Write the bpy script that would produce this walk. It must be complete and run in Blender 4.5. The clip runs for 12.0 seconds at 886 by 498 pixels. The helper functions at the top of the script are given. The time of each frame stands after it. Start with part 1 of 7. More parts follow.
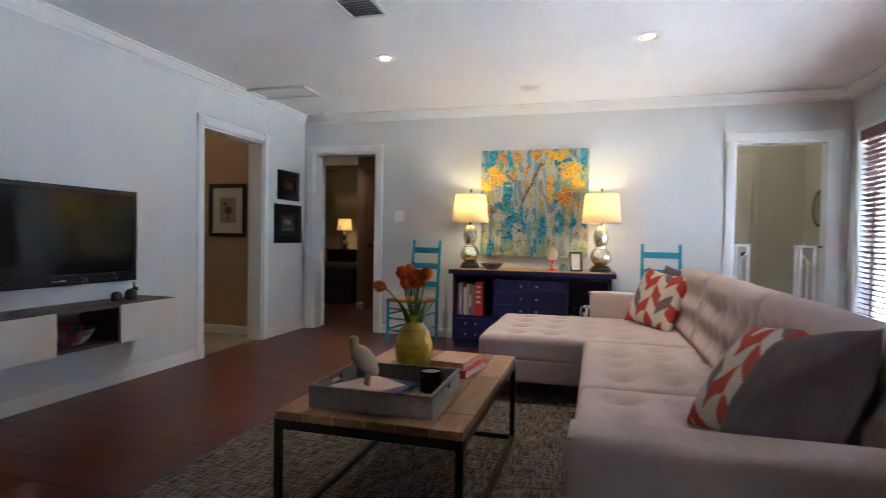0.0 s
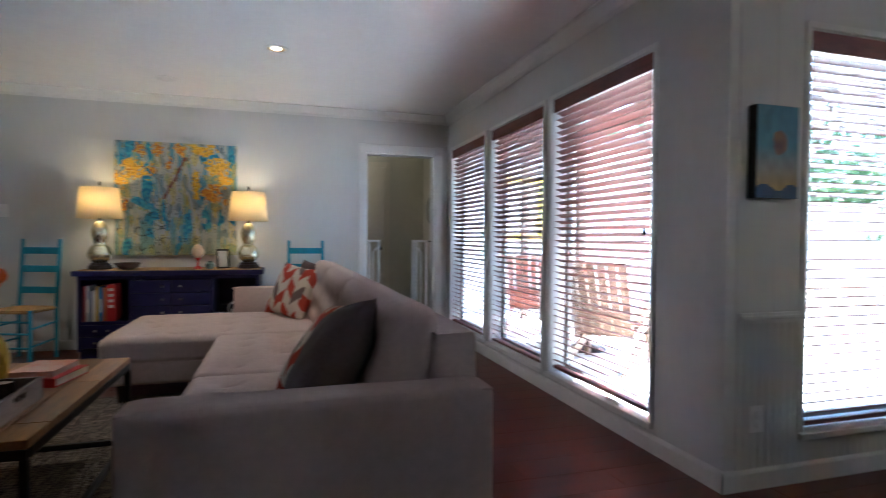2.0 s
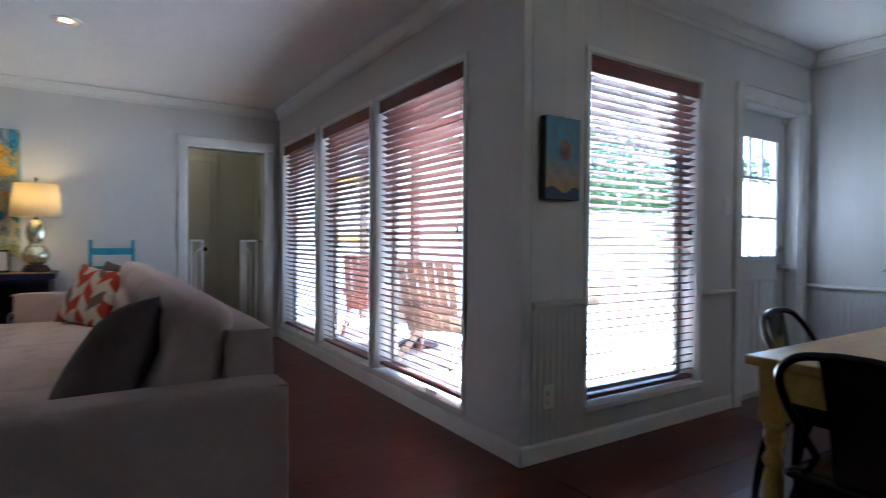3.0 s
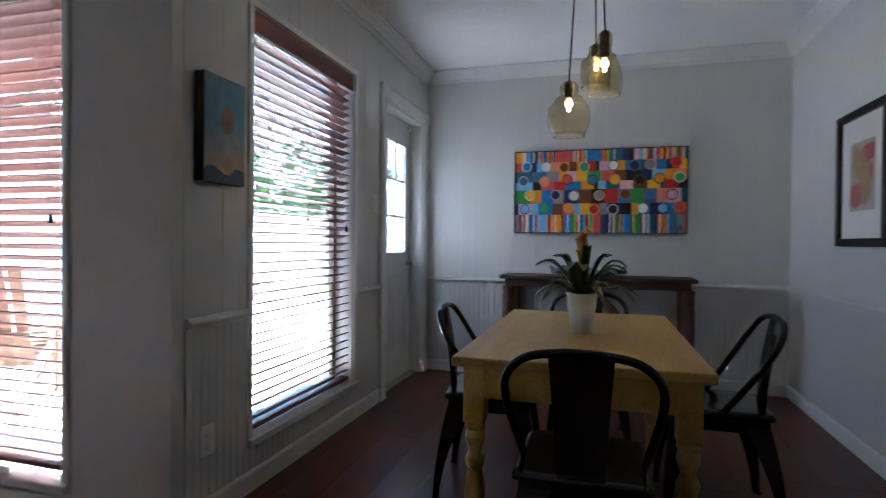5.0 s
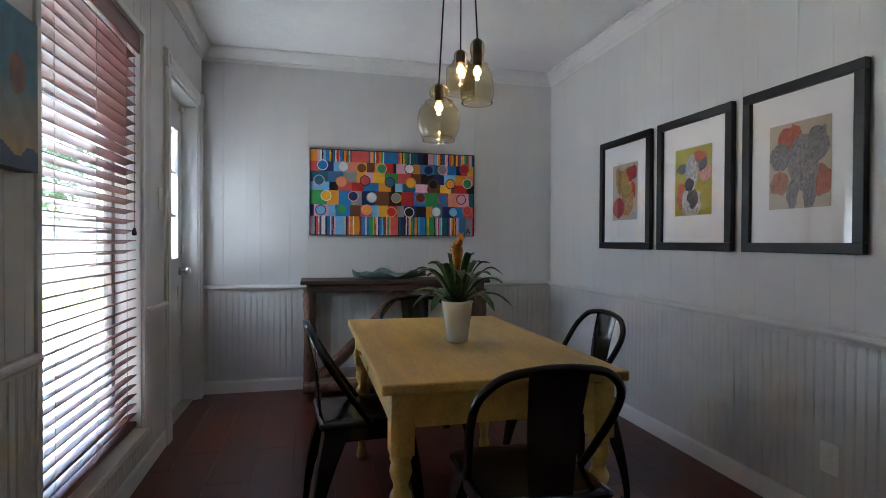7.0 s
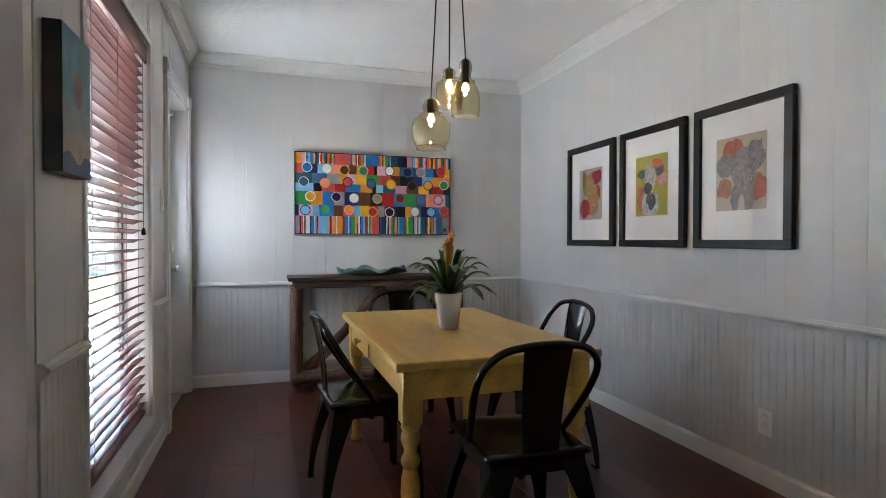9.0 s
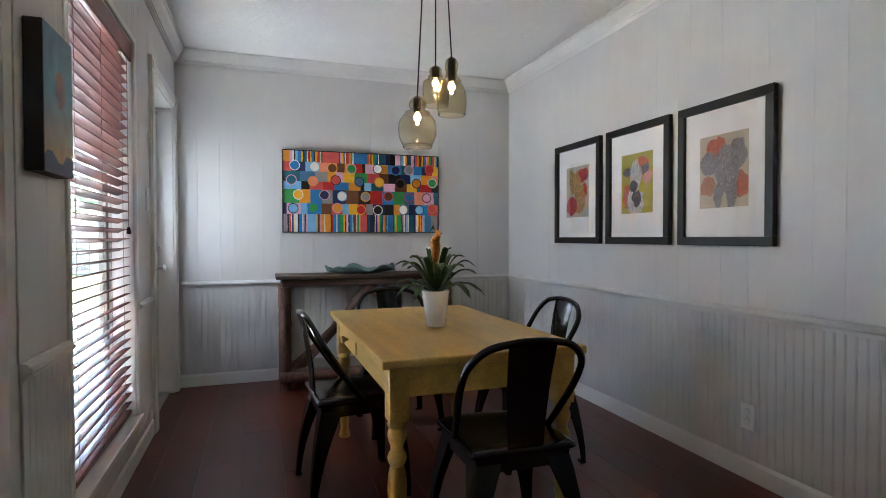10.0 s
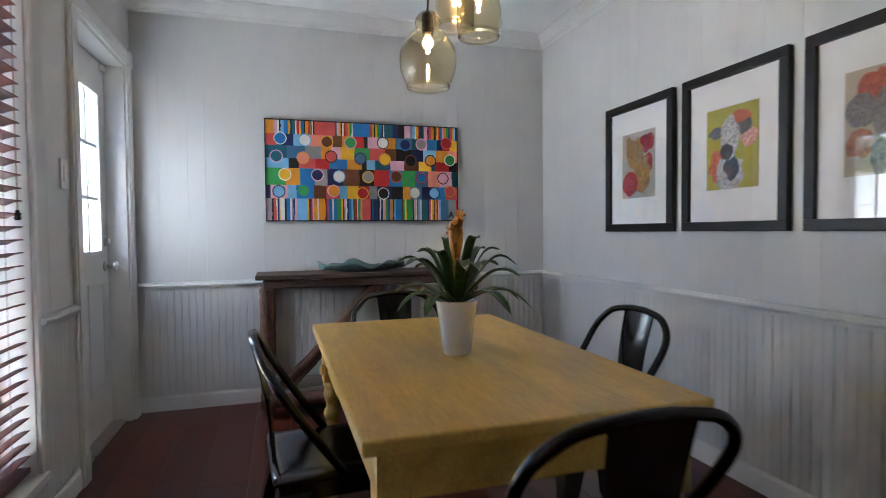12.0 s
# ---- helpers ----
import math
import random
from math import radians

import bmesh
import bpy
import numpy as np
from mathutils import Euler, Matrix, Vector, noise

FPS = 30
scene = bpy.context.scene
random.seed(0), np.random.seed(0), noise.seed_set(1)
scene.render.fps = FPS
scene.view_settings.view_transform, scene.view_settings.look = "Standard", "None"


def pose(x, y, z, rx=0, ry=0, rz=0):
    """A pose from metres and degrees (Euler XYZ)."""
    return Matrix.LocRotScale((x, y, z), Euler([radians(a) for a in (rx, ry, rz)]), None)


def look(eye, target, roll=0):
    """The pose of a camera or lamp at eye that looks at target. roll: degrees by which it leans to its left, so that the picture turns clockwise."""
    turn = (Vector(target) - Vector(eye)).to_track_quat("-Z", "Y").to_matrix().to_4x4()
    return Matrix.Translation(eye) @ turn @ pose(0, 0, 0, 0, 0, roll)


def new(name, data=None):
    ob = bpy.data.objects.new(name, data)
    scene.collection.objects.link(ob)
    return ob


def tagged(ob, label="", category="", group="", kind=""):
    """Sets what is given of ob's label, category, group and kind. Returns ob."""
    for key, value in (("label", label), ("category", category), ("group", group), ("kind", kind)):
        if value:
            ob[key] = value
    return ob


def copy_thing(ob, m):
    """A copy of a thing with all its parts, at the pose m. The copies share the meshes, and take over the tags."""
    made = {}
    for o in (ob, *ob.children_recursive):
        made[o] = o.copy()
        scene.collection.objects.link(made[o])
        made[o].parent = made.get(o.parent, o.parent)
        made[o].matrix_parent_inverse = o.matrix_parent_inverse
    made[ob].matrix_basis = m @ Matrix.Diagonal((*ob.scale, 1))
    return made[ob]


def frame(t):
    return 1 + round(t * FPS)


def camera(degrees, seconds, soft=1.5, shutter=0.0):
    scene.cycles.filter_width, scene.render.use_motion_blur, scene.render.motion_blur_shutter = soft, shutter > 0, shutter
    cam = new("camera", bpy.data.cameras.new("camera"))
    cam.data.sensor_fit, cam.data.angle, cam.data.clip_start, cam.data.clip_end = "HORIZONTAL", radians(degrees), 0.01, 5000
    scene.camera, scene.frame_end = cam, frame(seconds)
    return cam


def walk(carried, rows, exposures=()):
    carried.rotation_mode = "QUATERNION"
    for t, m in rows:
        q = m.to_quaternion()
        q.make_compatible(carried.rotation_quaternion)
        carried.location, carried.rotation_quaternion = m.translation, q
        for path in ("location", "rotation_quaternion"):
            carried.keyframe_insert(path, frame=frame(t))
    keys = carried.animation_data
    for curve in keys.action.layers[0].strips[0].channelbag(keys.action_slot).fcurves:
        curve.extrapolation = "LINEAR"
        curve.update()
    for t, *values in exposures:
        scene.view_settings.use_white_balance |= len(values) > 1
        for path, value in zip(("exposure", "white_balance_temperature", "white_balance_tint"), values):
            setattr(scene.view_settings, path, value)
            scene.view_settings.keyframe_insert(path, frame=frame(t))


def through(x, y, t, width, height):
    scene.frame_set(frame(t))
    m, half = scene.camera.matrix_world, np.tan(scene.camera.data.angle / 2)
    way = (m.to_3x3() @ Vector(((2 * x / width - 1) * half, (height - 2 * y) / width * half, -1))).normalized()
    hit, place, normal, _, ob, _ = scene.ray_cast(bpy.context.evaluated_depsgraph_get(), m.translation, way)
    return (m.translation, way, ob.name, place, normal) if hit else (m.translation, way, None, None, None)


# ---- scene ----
cam = camera(78.6, 12.0, soft=0.9, shutter=0.5)
PATH = [
    (0, (1.158, 1.205, 1.1), (0.615, 3.13, 1.055), 0.9),
    (0.5, (1.225, 1.129, 1.101), (0.888, 3.1, 1.054), 0.7),
    (1, (1.35, 1.056, 1.108), (1.258, 3.053, 1.063), 0.7),
    (1.5, (1.421, 0.997, 1.102), (1.685, 2.979, 1.061), 0.7),
    (2, (1.503, 0.944, 1.101), (2.08, 2.858, 1.06), 0.5),
    (2.5, (1.573, 0.902, 1.085), (2.416, 2.715, 1.053), 0.6),
    (3, (1.644, 0.859, 1.075), (2.721, 2.544, 1.047), 0.5),
    (3.5, (1.674, 0.896, 1.067), (3.008, 2.386, 1.044), 0.5),
    (5.5, (1.864, 1.581, 1.067), (3.85, 1.819, 1.044), 0.5),
    (6, (1.908, 1.746, 1.05), (3.906, 1.681, 1.029), 0.4),
    (6.5, (1.975, 1.903, 1.073), (3.946, 1.563, 1.052), 0.3),
    (7, (1.99, 2.05, 1.105), (3.934, 1.581, 1.079), 0.3),
    (9, (1.774, 2.252, 1.104), (3.679, 1.644, 1.072), 0.1),
    (9.5, (1.76, 2.257, 1.104), (3.658, 1.628, 1.066), 0.0),
    (10, (1.758, 2.239, 1.106), (3.652, 1.598, 1.065), -0.1),
    (10.5, (1.786, 2.197, 1.103), (3.677, 1.548, 1.059), -0.1),
    (11, (1.963, 2.123, 1.082), (3.859, 1.488, 1.032), -0.3),
    (11.5, (2.214, 2.047, 1.071), (4.127, 1.466, 1.014), -0.4),
    (12, (2.544, 1.995, 1.077), (4.457, 1.416, 1.012), -0.5),
]
walk(cam, [(t, look(eye, target, roll)) for t, eye, target, roll in PATH],
     exposures=[(t, stops, kelvin, 10) for t, stops, kelvin in ((0.0, 4.93, 5350), (1.0, 4.45, 5300), (2.0, 4.02, 5250), (3.0, 3.64, 5150), (3.7, 3.5, 5150), (5.5, 3.76, 5600), (7.0, 3.90, 5800), (9.0, 4.45, 6000), (10.5, 4.34, 5900), (11.5, 4.22, 5800), (12.0, 4.38, 5800))])

# ---- world, sun ----
SUN_EL, SUN_AZ = 70.0, 98.0
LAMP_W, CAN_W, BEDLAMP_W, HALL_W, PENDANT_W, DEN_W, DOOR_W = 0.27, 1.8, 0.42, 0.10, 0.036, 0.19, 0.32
world = bpy.data.worlds.new("world")
scene.world = world
world.use_nodes = True
wn, wl = world.node_tree.nodes, world.node_tree.links
sky = wn.new("ShaderNodeTexSky")
sky.sky_type = "NISHITA"
sky.sun_disc = False
sky.sun_elevation, sky.sun_rotation = radians(SUN_EL), radians(SUN_AZ)
wl.new(sky.outputs[0], wn["Background"].inputs[0])
wn["Background"].inputs[1].default_value = 0.15


def lamp(name, kind, place, power, colour, size=0.03, aim=None, spread=None):
    data = bpy.data.lights.new(name, kind)
    data.energy, data.color = power, colour
    if kind == "SUN":
        data.angle = radians(0.5)
    else:
        data.shadow_soft_size = size
    if spread:
        data.spot_size, data.spot_blend = radians(spread), 0.6
    ob = new(name, data)
    ob.matrix_world = look(place, aim) if aim else Matrix.Translation(place)
    return ob


_el, _az = radians(SUN_EL), radians(SUN_AZ)
_sun = Vector((math.sin(_az) * math.cos(_el), math.cos(_az) * math.cos(_el), math.sin(_el)))
lamp("sun", "SUN", _sun * 40, 5.0, (1.0, 0.97, 0.93), aim=(0, 0, 0))


# ---- materials ----
def material(name, colour=(0.5, 0.5, 0.5), rough=0.6, metal=0.0, vary=0.12, scale=8.0, bump=0.0, bump_scale=60.0,
             colour2=None, stretch=(1, 1, 1), coat=0.0, alpha=1.0, detail=6.0, per_object=0.0, spec=0.5, rough_vary=0.1):
    """A procedural surface: colour broken up at two scales, roughness that wanders, fine relief."""
    m = bpy.data.materials.new(name)
    m.use_nodes = True
    n, l = m.node_tree.nodes, m.node_tree.links
    b = n["Principled BSDF"]
    tc = n.new("ShaderNodeTexCoord")
    mp = n.new("ShaderNodeMapping")
    mp.inputs["Scale"].default_value = stretch
    l.new(tc.outputs["Object"], mp.inputs[0])
    na, nb = n.new("ShaderNodeTexNoise"), n.new("ShaderNodeTexNoise")
    na.inputs["Scale"].default_value, nb.inputs["Scale"].default_value = scale, scale * 7.3
    na.inputs["Detail"].default_value, nb.inputs["Detail"].default_value = detail, 4.0
    l.new(mp.outputs[0], na.inputs[0]), l.new(mp.outputs[0], nb.inputs[0])
    add = n.new("ShaderNodeMath")
    add.operation = "MULTIPLY_ADD"
    add.inputs[1].default_value = 0.45
    l.new(nb.outputs[0], add.inputs[0])
    sc = n.new("ShaderNodeMath")
    sc.operation = "MULTIPLY"
    sc.inputs[1].default_value = 0.55
    l.new(na.outputs[0], sc.inputs[0]), l.new(sc.outputs[0], add.inputs[2])
    ramp = n.new("ShaderNodeValToRGB")
    c2 = colour2 or tuple(c * (1 - vary * 2.0) for c in colour)
    hi = tuple(min(1.0, c * (1 + vary)) for c in colour)
    ramp.color_ramp.elements[0].position, ramp.color_ramp.elements[1].position = 0.3, 0.7
    ramp.color_ramp.elements[0].color, ramp.color_ramp.elements[1].color = (*c2, 1), (*hi, 1)
    l.new(add.outputs[0], ramp.inputs[0])
    out = ramp.outputs[0]
    if per_object:
        info, hsv, mr = n.new("ShaderNodeObjectInfo"), n.new("ShaderNodeHueSaturation"), n.new("ShaderNodeMapRange")
        mr.inputs[3].default_value, mr.inputs[4].default_value = 1 - per_object, 1 + per_object
        l.new(info.outputs["Random"], mr.inputs[0]), l.new(mr.outputs[0], hsv.inputs["Value"]), l.new(out, hsv.inputs["Color"])
        out = hsv.outputs[0]
    l.new(out, b.inputs["Base Color"])
    rr = n.new("ShaderNodeMapRange")
    rr.inputs[3].default_value, rr.inputs[4].default_value = max(0.02, rough - rough_vary), min(1.0, rough + rough_vary)
    l.new(add.outputs[0], rr.inputs[0]), l.new(rr.outputs[0], b.inputs["Roughness"])
    b.inputs["Metallic"].default_value = metal
    b.inputs["Coat Weight"].default_value = coat
    b.inputs["Coat Roughness"].default_value = 0.15
    b.inputs["Specular IOR Level"].default_value = spec
    if bump:
        nc, bp = n.new("ShaderNodeTexNoise"), n.new("ShaderNodeBump")
        nc.inputs["Scale"].default_value, nc.inputs["Detail"].default_value = bump_scale, 5.0
        bp.inputs["Strength"].default_value, bp.inputs["Distance"].default_value = bump, 0.01
        l.new(mp.outputs[0], nc.inputs[0]), l.new(nc.outputs[0], bp.inputs["Height"]), l.new(bp.outputs[0], b.inputs["Normal"])
    return m


def glow(name, colour, strength):
    m = bpy.data.materials.new(name)
    m.use_nodes = True
    b = m.node_tree.nodes["Principled BSDF"]
    b.inputs["Base Color"].default_value = (*colour, 1)
    b.inputs["Emission Color"].default_value, b.inputs["Emission Strength"].default_value = (*colour, 1), strength
    return m


def let_light_through(m, colour, share):
    """Thin petals: part of the light passes through them."""
    n, l = m.node_tree.nodes, m.node_tree.links
    tl, mix = n.new("ShaderNodeBsdfTranslucent"), n.new("ShaderNodeMixShader")
    tl.inputs[0].default_value, mix.inputs[0].default_value = (*colour, 1), share
    l.new(n["Principled BSDF"].outputs[0], mix.inputs[1]), l.new(tl.outputs[0], mix.inputs[2])
    l.new(mix.outputs[0], n["Material Output"].inputs[0])


def glass_material(name, colour=(1, 1, 1), rough=0.0, ior=1.45):
    m = bpy.data.materials.new(name)
    m.use_nodes = True
    b = m.node_tree.nodes["Principled BSDF"]
    b.inputs["Base Color"].default_value = (*colour, 1)
    b.inputs["Transmission Weight"].default_value, b.inputs["Roughness"].default_value, b.inputs["IOR"].default_value = 1.0, rough, ior
    return m


def painted(name, rough=0.5, bump=0.0, mottle=0.2):
    """Paint whose colours lie on the faces of the mesh."""
    m = bpy.data.materials.new(name)
    m.use_nodes = True
    n, l = m.node_tree.nodes, m.node_tree.links
    at = n.new("ShaderNodeAttribute")
    at.attribute_name = "paint"
    nz, mix = n.new("ShaderNodeTexNoise"), n.new("ShaderNodeMixRGB")
    nz.inputs["Scale"].default_value = 90.0
    mix.blend_type, mix.inputs[0].default_value = "OVERLAY", mottle
    l.new(at.outputs[0], mix.inputs[1]), l.new(nz.outputs[0], mix.inputs[2])
    l.new(mix.outputs[0], n["Principled BSDF"].inputs["Base Color"])
    n["Principled BSDF"].inputs["Roughness"].default_value = rough
    if bump:
        bp = n.new("ShaderNodeBump")
        bp.inputs["Strength"].default_value, bp.inputs["Distance"].default_value = bump, 0.004
        l.new(nz.outputs[0], bp.inputs["Height"]), l.new(bp.outputs[0], n["Principled BSDF"].inputs["Normal"])
    return m


M_WALL = material("wall_paint", (0.66, 0.66, 0.645), 0.55, vary=0.03, scale=2.0, bump=0.06, bump_scale=180)
M_BOARD = material("board_paint", (0.66, 0.66, 0.645), 0.5, vary=0.018, scale=3.0, bump=0.05, bump_scale=120, per_object=0.004, stretch=(1, 1, 0.25))
M_BEAD = material("beadboard_paint", (0.64, 0.64, 0.625), 0.5, vary=0.02, scale=3.0, bump=0.05, bump_scale=120, per_object=0.006)
M_CEIL = material("ceiling_paint", (0.88, 0.88, 0.87), 0.9, vary=0.02, scale=3.0, bump=0.6, bump_scale=30)
M_TRIM = material("trim_paint", (0.78, 0.78, 0.76), 0.35, vary=0.03, scale=5.0, bump=0.02)
M_TAN = material("tan_wall_paint", (0.42, 0.29, 0.17), 0.6, vary=0.03, scale=2.0, bump=0.06, bump_scale=180)
M_OLIVE = material("beige_wall_paint", (0.55, 0.51, 0.39), 0.6, vary=0.03, scale=2.0, bump=0.06, bump_scale=180)
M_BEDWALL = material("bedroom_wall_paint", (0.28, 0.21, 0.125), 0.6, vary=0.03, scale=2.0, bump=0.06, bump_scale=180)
M_FLOOR = material("plank_wood", (0.10, 0.018, 0.009), 0.34, vary=0.25, scale=3.0, stretch=(0.35, 5, 5), coat=0.15, bump=0.03, bump_scale=30, per_object=0.16, spec=0.35)
M_SUBFLOOR = material("subfloor_wood", (0.02, 0.008, 0.005), 0.8)
M_TILE = material("hall_tile", (0.36, 0.27, 0.18), 0.5, vary=0.12, scale=4.0)
M_BLIND = material("blind_wood", (0.21, 0.065, 0.045), 0.45, vary=0.2, scale=4.0, stretch=(0.4, 6, 6), per_object=0.1, coat=0.06)
M_CORD = material("blind_cord", (0.25, 0.17, 0.13), 0.8)
M_FRAME_ALU = material("window_metal", (0.30, 0.28, 0.26), 0.45, metal=0.6)
M_GLASS = glass_material("window_glass", (0.98, 1.0, 0.99), 0.0, 1.45)
M_STEEL = material("brushed_steel", (0.55, 0.53, 0.5), 0.3, metal=1.0, vary=0.08)
M_PLASTIC = material("white_plastic", (0.83, 0.82, 0.80), 0.4, vary=0.02)
M_DARKPL = material("black_plastic", (0.012, 0.012, 0.014), 0.25, vary=0.1)
M_CONC = material("patio_concrete", (0.72, 0.70, 0.66), 0.85, vary=0.10, scale=1.2, bump=0.2, bump_scale=40)
M_FENCE = material("weathered_fence", (0.42, 0.38, 0.33), 0.85, vary=0.2, scale=3.0, stretch=(4, 4, 0.5), per_object=0.15, bump=0.2)
M_LEAF = material("tree_leaf", (0.07, 0.13, 0.03), 0.5, vary=0.35, scale=6.0, per_object=0.1)
M_BARK = material("bark", (0.13, 0.09, 0.06), 0.9, vary=0.3, scale=10.0, bump=0.6)
M_BRICK = material("outer_siding", (0.45, 0.30, 0.24), 0.85, vary=0.12, scale=3.0)


# ---- mesh tools ----
def part(name, bm, mat, parent=None, label="", smooth=False):
    """One mesh object out of a bmesh, under a thing or a part."""
    me = bpy.data.meshes.new(name)
    bmesh.ops.recalc_face_normals(bm, faces=bm.faces)
    bm.to_mesh(me)
    bm.free()
    me.materials.append(mat)
    if smooth:
        me.polygons.foreach_set("use_smooth", [True] * len(me.polygons))
        if smooth != "all":
            me.set_sharp_from_angle(angle=radians(40))
    ob = new(name, me)
    ob.parent = parent
    if label:
        tagged(ob, label)
    return ob


def thing(name, label, category, place=(0, 0, 0), turn=0.0, group="", kind=""):
    ob = new(name)
    ob.empty_display_size = 0.1
    ob.matrix_basis = pose(*place, 0, 0, turn)
    return tagged(ob, label, category, group, kind)


def structure(ob, label, category):
    return tagged(ob, label, category, kind="structure")


def box(x0, x1, y0, y1, z0, z1, bevel=0.0, bm=None, seg=2):
    own = bmesh.new()
    bmesh.ops.create_cube(own, size=1.0, matrix=Matrix.LocRotScale(((x0 + x1) / 2, (y0 + y1) / 2, (z0 + z1) / 2), None, (x1 - x0, y1 - y0, z1 - z0)))
    if bevel:
        bmesh.ops.bevel(own, geom=own.edges[:], offset=bevel, segments=seg, profile=0.5, affect="EDGES", clamp_overlap=True)
    return join(bm, own)


def join(bm, other, m=None):
    if m is not None:
        other.transform(m)
    if bm is None:
        return other
    me = bpy.data.meshes.new("tmp")
    other.to_mesh(me)
    other.free()
    bm.from_mesh(me)
    bpy.data.meshes.remove(me)
    return bm


def lathe(profile, seg=32, bm=None, at=(0, 0, 0)):
    """A turned shape round z from (radius, height) pairs."""
    own = bmesh.new()
    rings = []
    for r, z in profile:
        if r < 1e-5:
            rings.append([own.verts.new((0, 0, z))])
        else:
            rings.append([own.verts.new((r * math.cos(2 * math.pi * k / seg), r * math.sin(2 * math.pi * k / seg), z)) for k in range(seg)])
    for a, b in zip(rings, rings[1:]):
        for k in range(seg):
            q = (k + 1) % seg
            if len(a) == 1 and len(b) > 1:
                own.faces.new((a[0], b[k], b[q]))
            elif len(b) == 1 and len(a) > 1:
                own.faces.new((a[k], a[q], b[0]))
            elif len(a) > 1:
                own.faces.new((a[k], a[q], b[q], b[k]))
    return join(bm, own, Matrix.Translation(at))


def tube(points, radius, seg=8, bm=None, closed=False, flat=1.0):
    """A round bar along a line of points; radius may be one number or one for each point."""
    own = bmesh.new()
    pts = [Vector(p) for p in points]
    n = len(pts)
    rad = radius if isinstance(radius, (list, tuple)) else [radius] * n
    up, rings = None, []
    for i, p in enumerate(pts):
        a = pts[(i - 1) % n] if closed or i else p
        b = pts[(i + 1) % n] if closed or i < n - 1 else p
        d = (b - a).normalized()
        if up is None:
            up = d.orthogonal().normalized()
        up = (up - d * up.dot(d)).normalized()
        side = d.cross(up)
        rings.append([own.verts.new(p + rad[i] * (math.cos(2 * math.pi * k / seg) * up + flat * math.sin(2 * math.pi * k / seg) * side)) for k in range(seg)])
    for i in range(n if closed else n - 1):
        a, b = rings[i], rings[(i + 1) % n]
        for k in range(seg):
            own.faces.new((a[k], a[(k + 1) % seg], b[(k + 1) % seg], b[k]))
    if not closed:
        own.faces.new(rings[0]), own.faces.new(rings[-1][::-1])
    return join(bm, own)


def smooth_line(points, steps=8, closed=False):
    """Catmull-Rom through the points."""
    p = [Vector(q) for q in points]
    n, out = len(p), []
    for i in range(n if closed else n - 1):
        a = p[(i - 1) % n] if closed or i else p[0]
        b, c = p[i], p[(i + 1) % n]
        d = p[(i + 2) % n] if closed or i < n - 2 else p[-1]
        for k in range(steps):
            t = k / steps
            out.append(0.5 * (2 * b + (c - a) * t + (2 * a - 5 * b + 4 * c - d) * t * t + (3 * b - a - 3 * c + d) * t ** 3))
    if not closed:
        out.append(p[-1])
    return out


def softbox(sx, sy, sz, r, puff=0.0, tufts=(), depth=0.03, spread=0.07, cuts=14, sag=0.0, seed=0.0):
    """An upholstered block, centred, with rounded edges, a swollen top and buttoned dimples."""
    own = bmesh.new()
    bmesh.ops.create_cube(own, size=2.0)
    bmesh.ops.subdivide_edges(own, edges=own.edges[:], cuts=cuts, use_grid_fill=True)
    h = Vector((sx / 2, sy / 2, sz / 2))
    for v in own.verts:
        q = Vector((v.co.x, v.co.y, v.co.z))
        # rows crowd towards the edges, where the rounding is
        p = Vector([math.copysign(1 - (1 - abs(c)) ** 1.25, c) * s for c, s in zip(q, h)])
        core = Vector([max(-s + r, min(s - r, c)) for c, s in zip(p, h)])
        off = p - core
        if off.length > 1e-6:
            p = core + off.normalized() * min(r, max(abs(c) for c in off))
        u, w = p.x / h.x, p.y / h.y
        dome = max(0.0, (1 - u * u)) * max(0.0, (1 - w * w))
        if q.z > 0:
            p.z += puff * dome ** 0.6 * q.z
            for tx, ty in tufts:
                d2 = ((p.x - tx) ** 2 + (p.y - ty) ** 2) / spread ** 2
                p.z -= depth * math.exp(-d2) * max(0.0, q.z)
        p += 0.004 * noise.noise_vector(p * 5 + Vector((seed, seed, seed)))
        v.co = p
    return own


def wall_mesh(axis, near, far, u0, u1, z0, z1, openings=()):
    """A wall across one axis ('x' or 'y') from near to far, along the other from u0 to u1, with openings (ua, ub, za, zb)."""
    bm = bmesh.new()
    us = sorted({u0, u1, *[c for o in openings for c in o[:2]]})
    for a, b in zip(us, us[1:]):
        mid = (a + b) / 2
        gaps = sorted((o[2], o[3]) for o in openings if o[0] < mid < o[1])
        z = z0
        for ga, gb in gaps + [(z1, z1)]:
            if ga - z > 1e-4:
                if axis == "x":
                    box(near, far, a, b, z, ga, bm=bm)
                else:
                    box(a, b, near, far, z, ga, bm=bm)
            z = gb
    bmesh.ops.remove_doubles(bm, verts=bm.verts, dist=1e-4)
    return bm


def strip(axis, plane, out, profile, a, b):
    """A moulding along a wall: profile of (distance from the wall, height), from a to b. out: +1 or -1, the side the wall faces."""
    bm = bmesh.new()
    rows = []
    for u in (a, b):
        rows.append([bm.verts.new((plane + out * d, u, z) if axis == "x" else (u, plane + out * d, z)) for d, z in profile])
    n = len(profile)
    for k in range(n):
        bm.faces.new((rows[0][k], rows[0][(k + 1) % n], rows[1][(k + 1) % n], rows[1][k]))
    bm.faces.new(rows[0]), bm.faces.new(rows[1][::-1])
    return bm


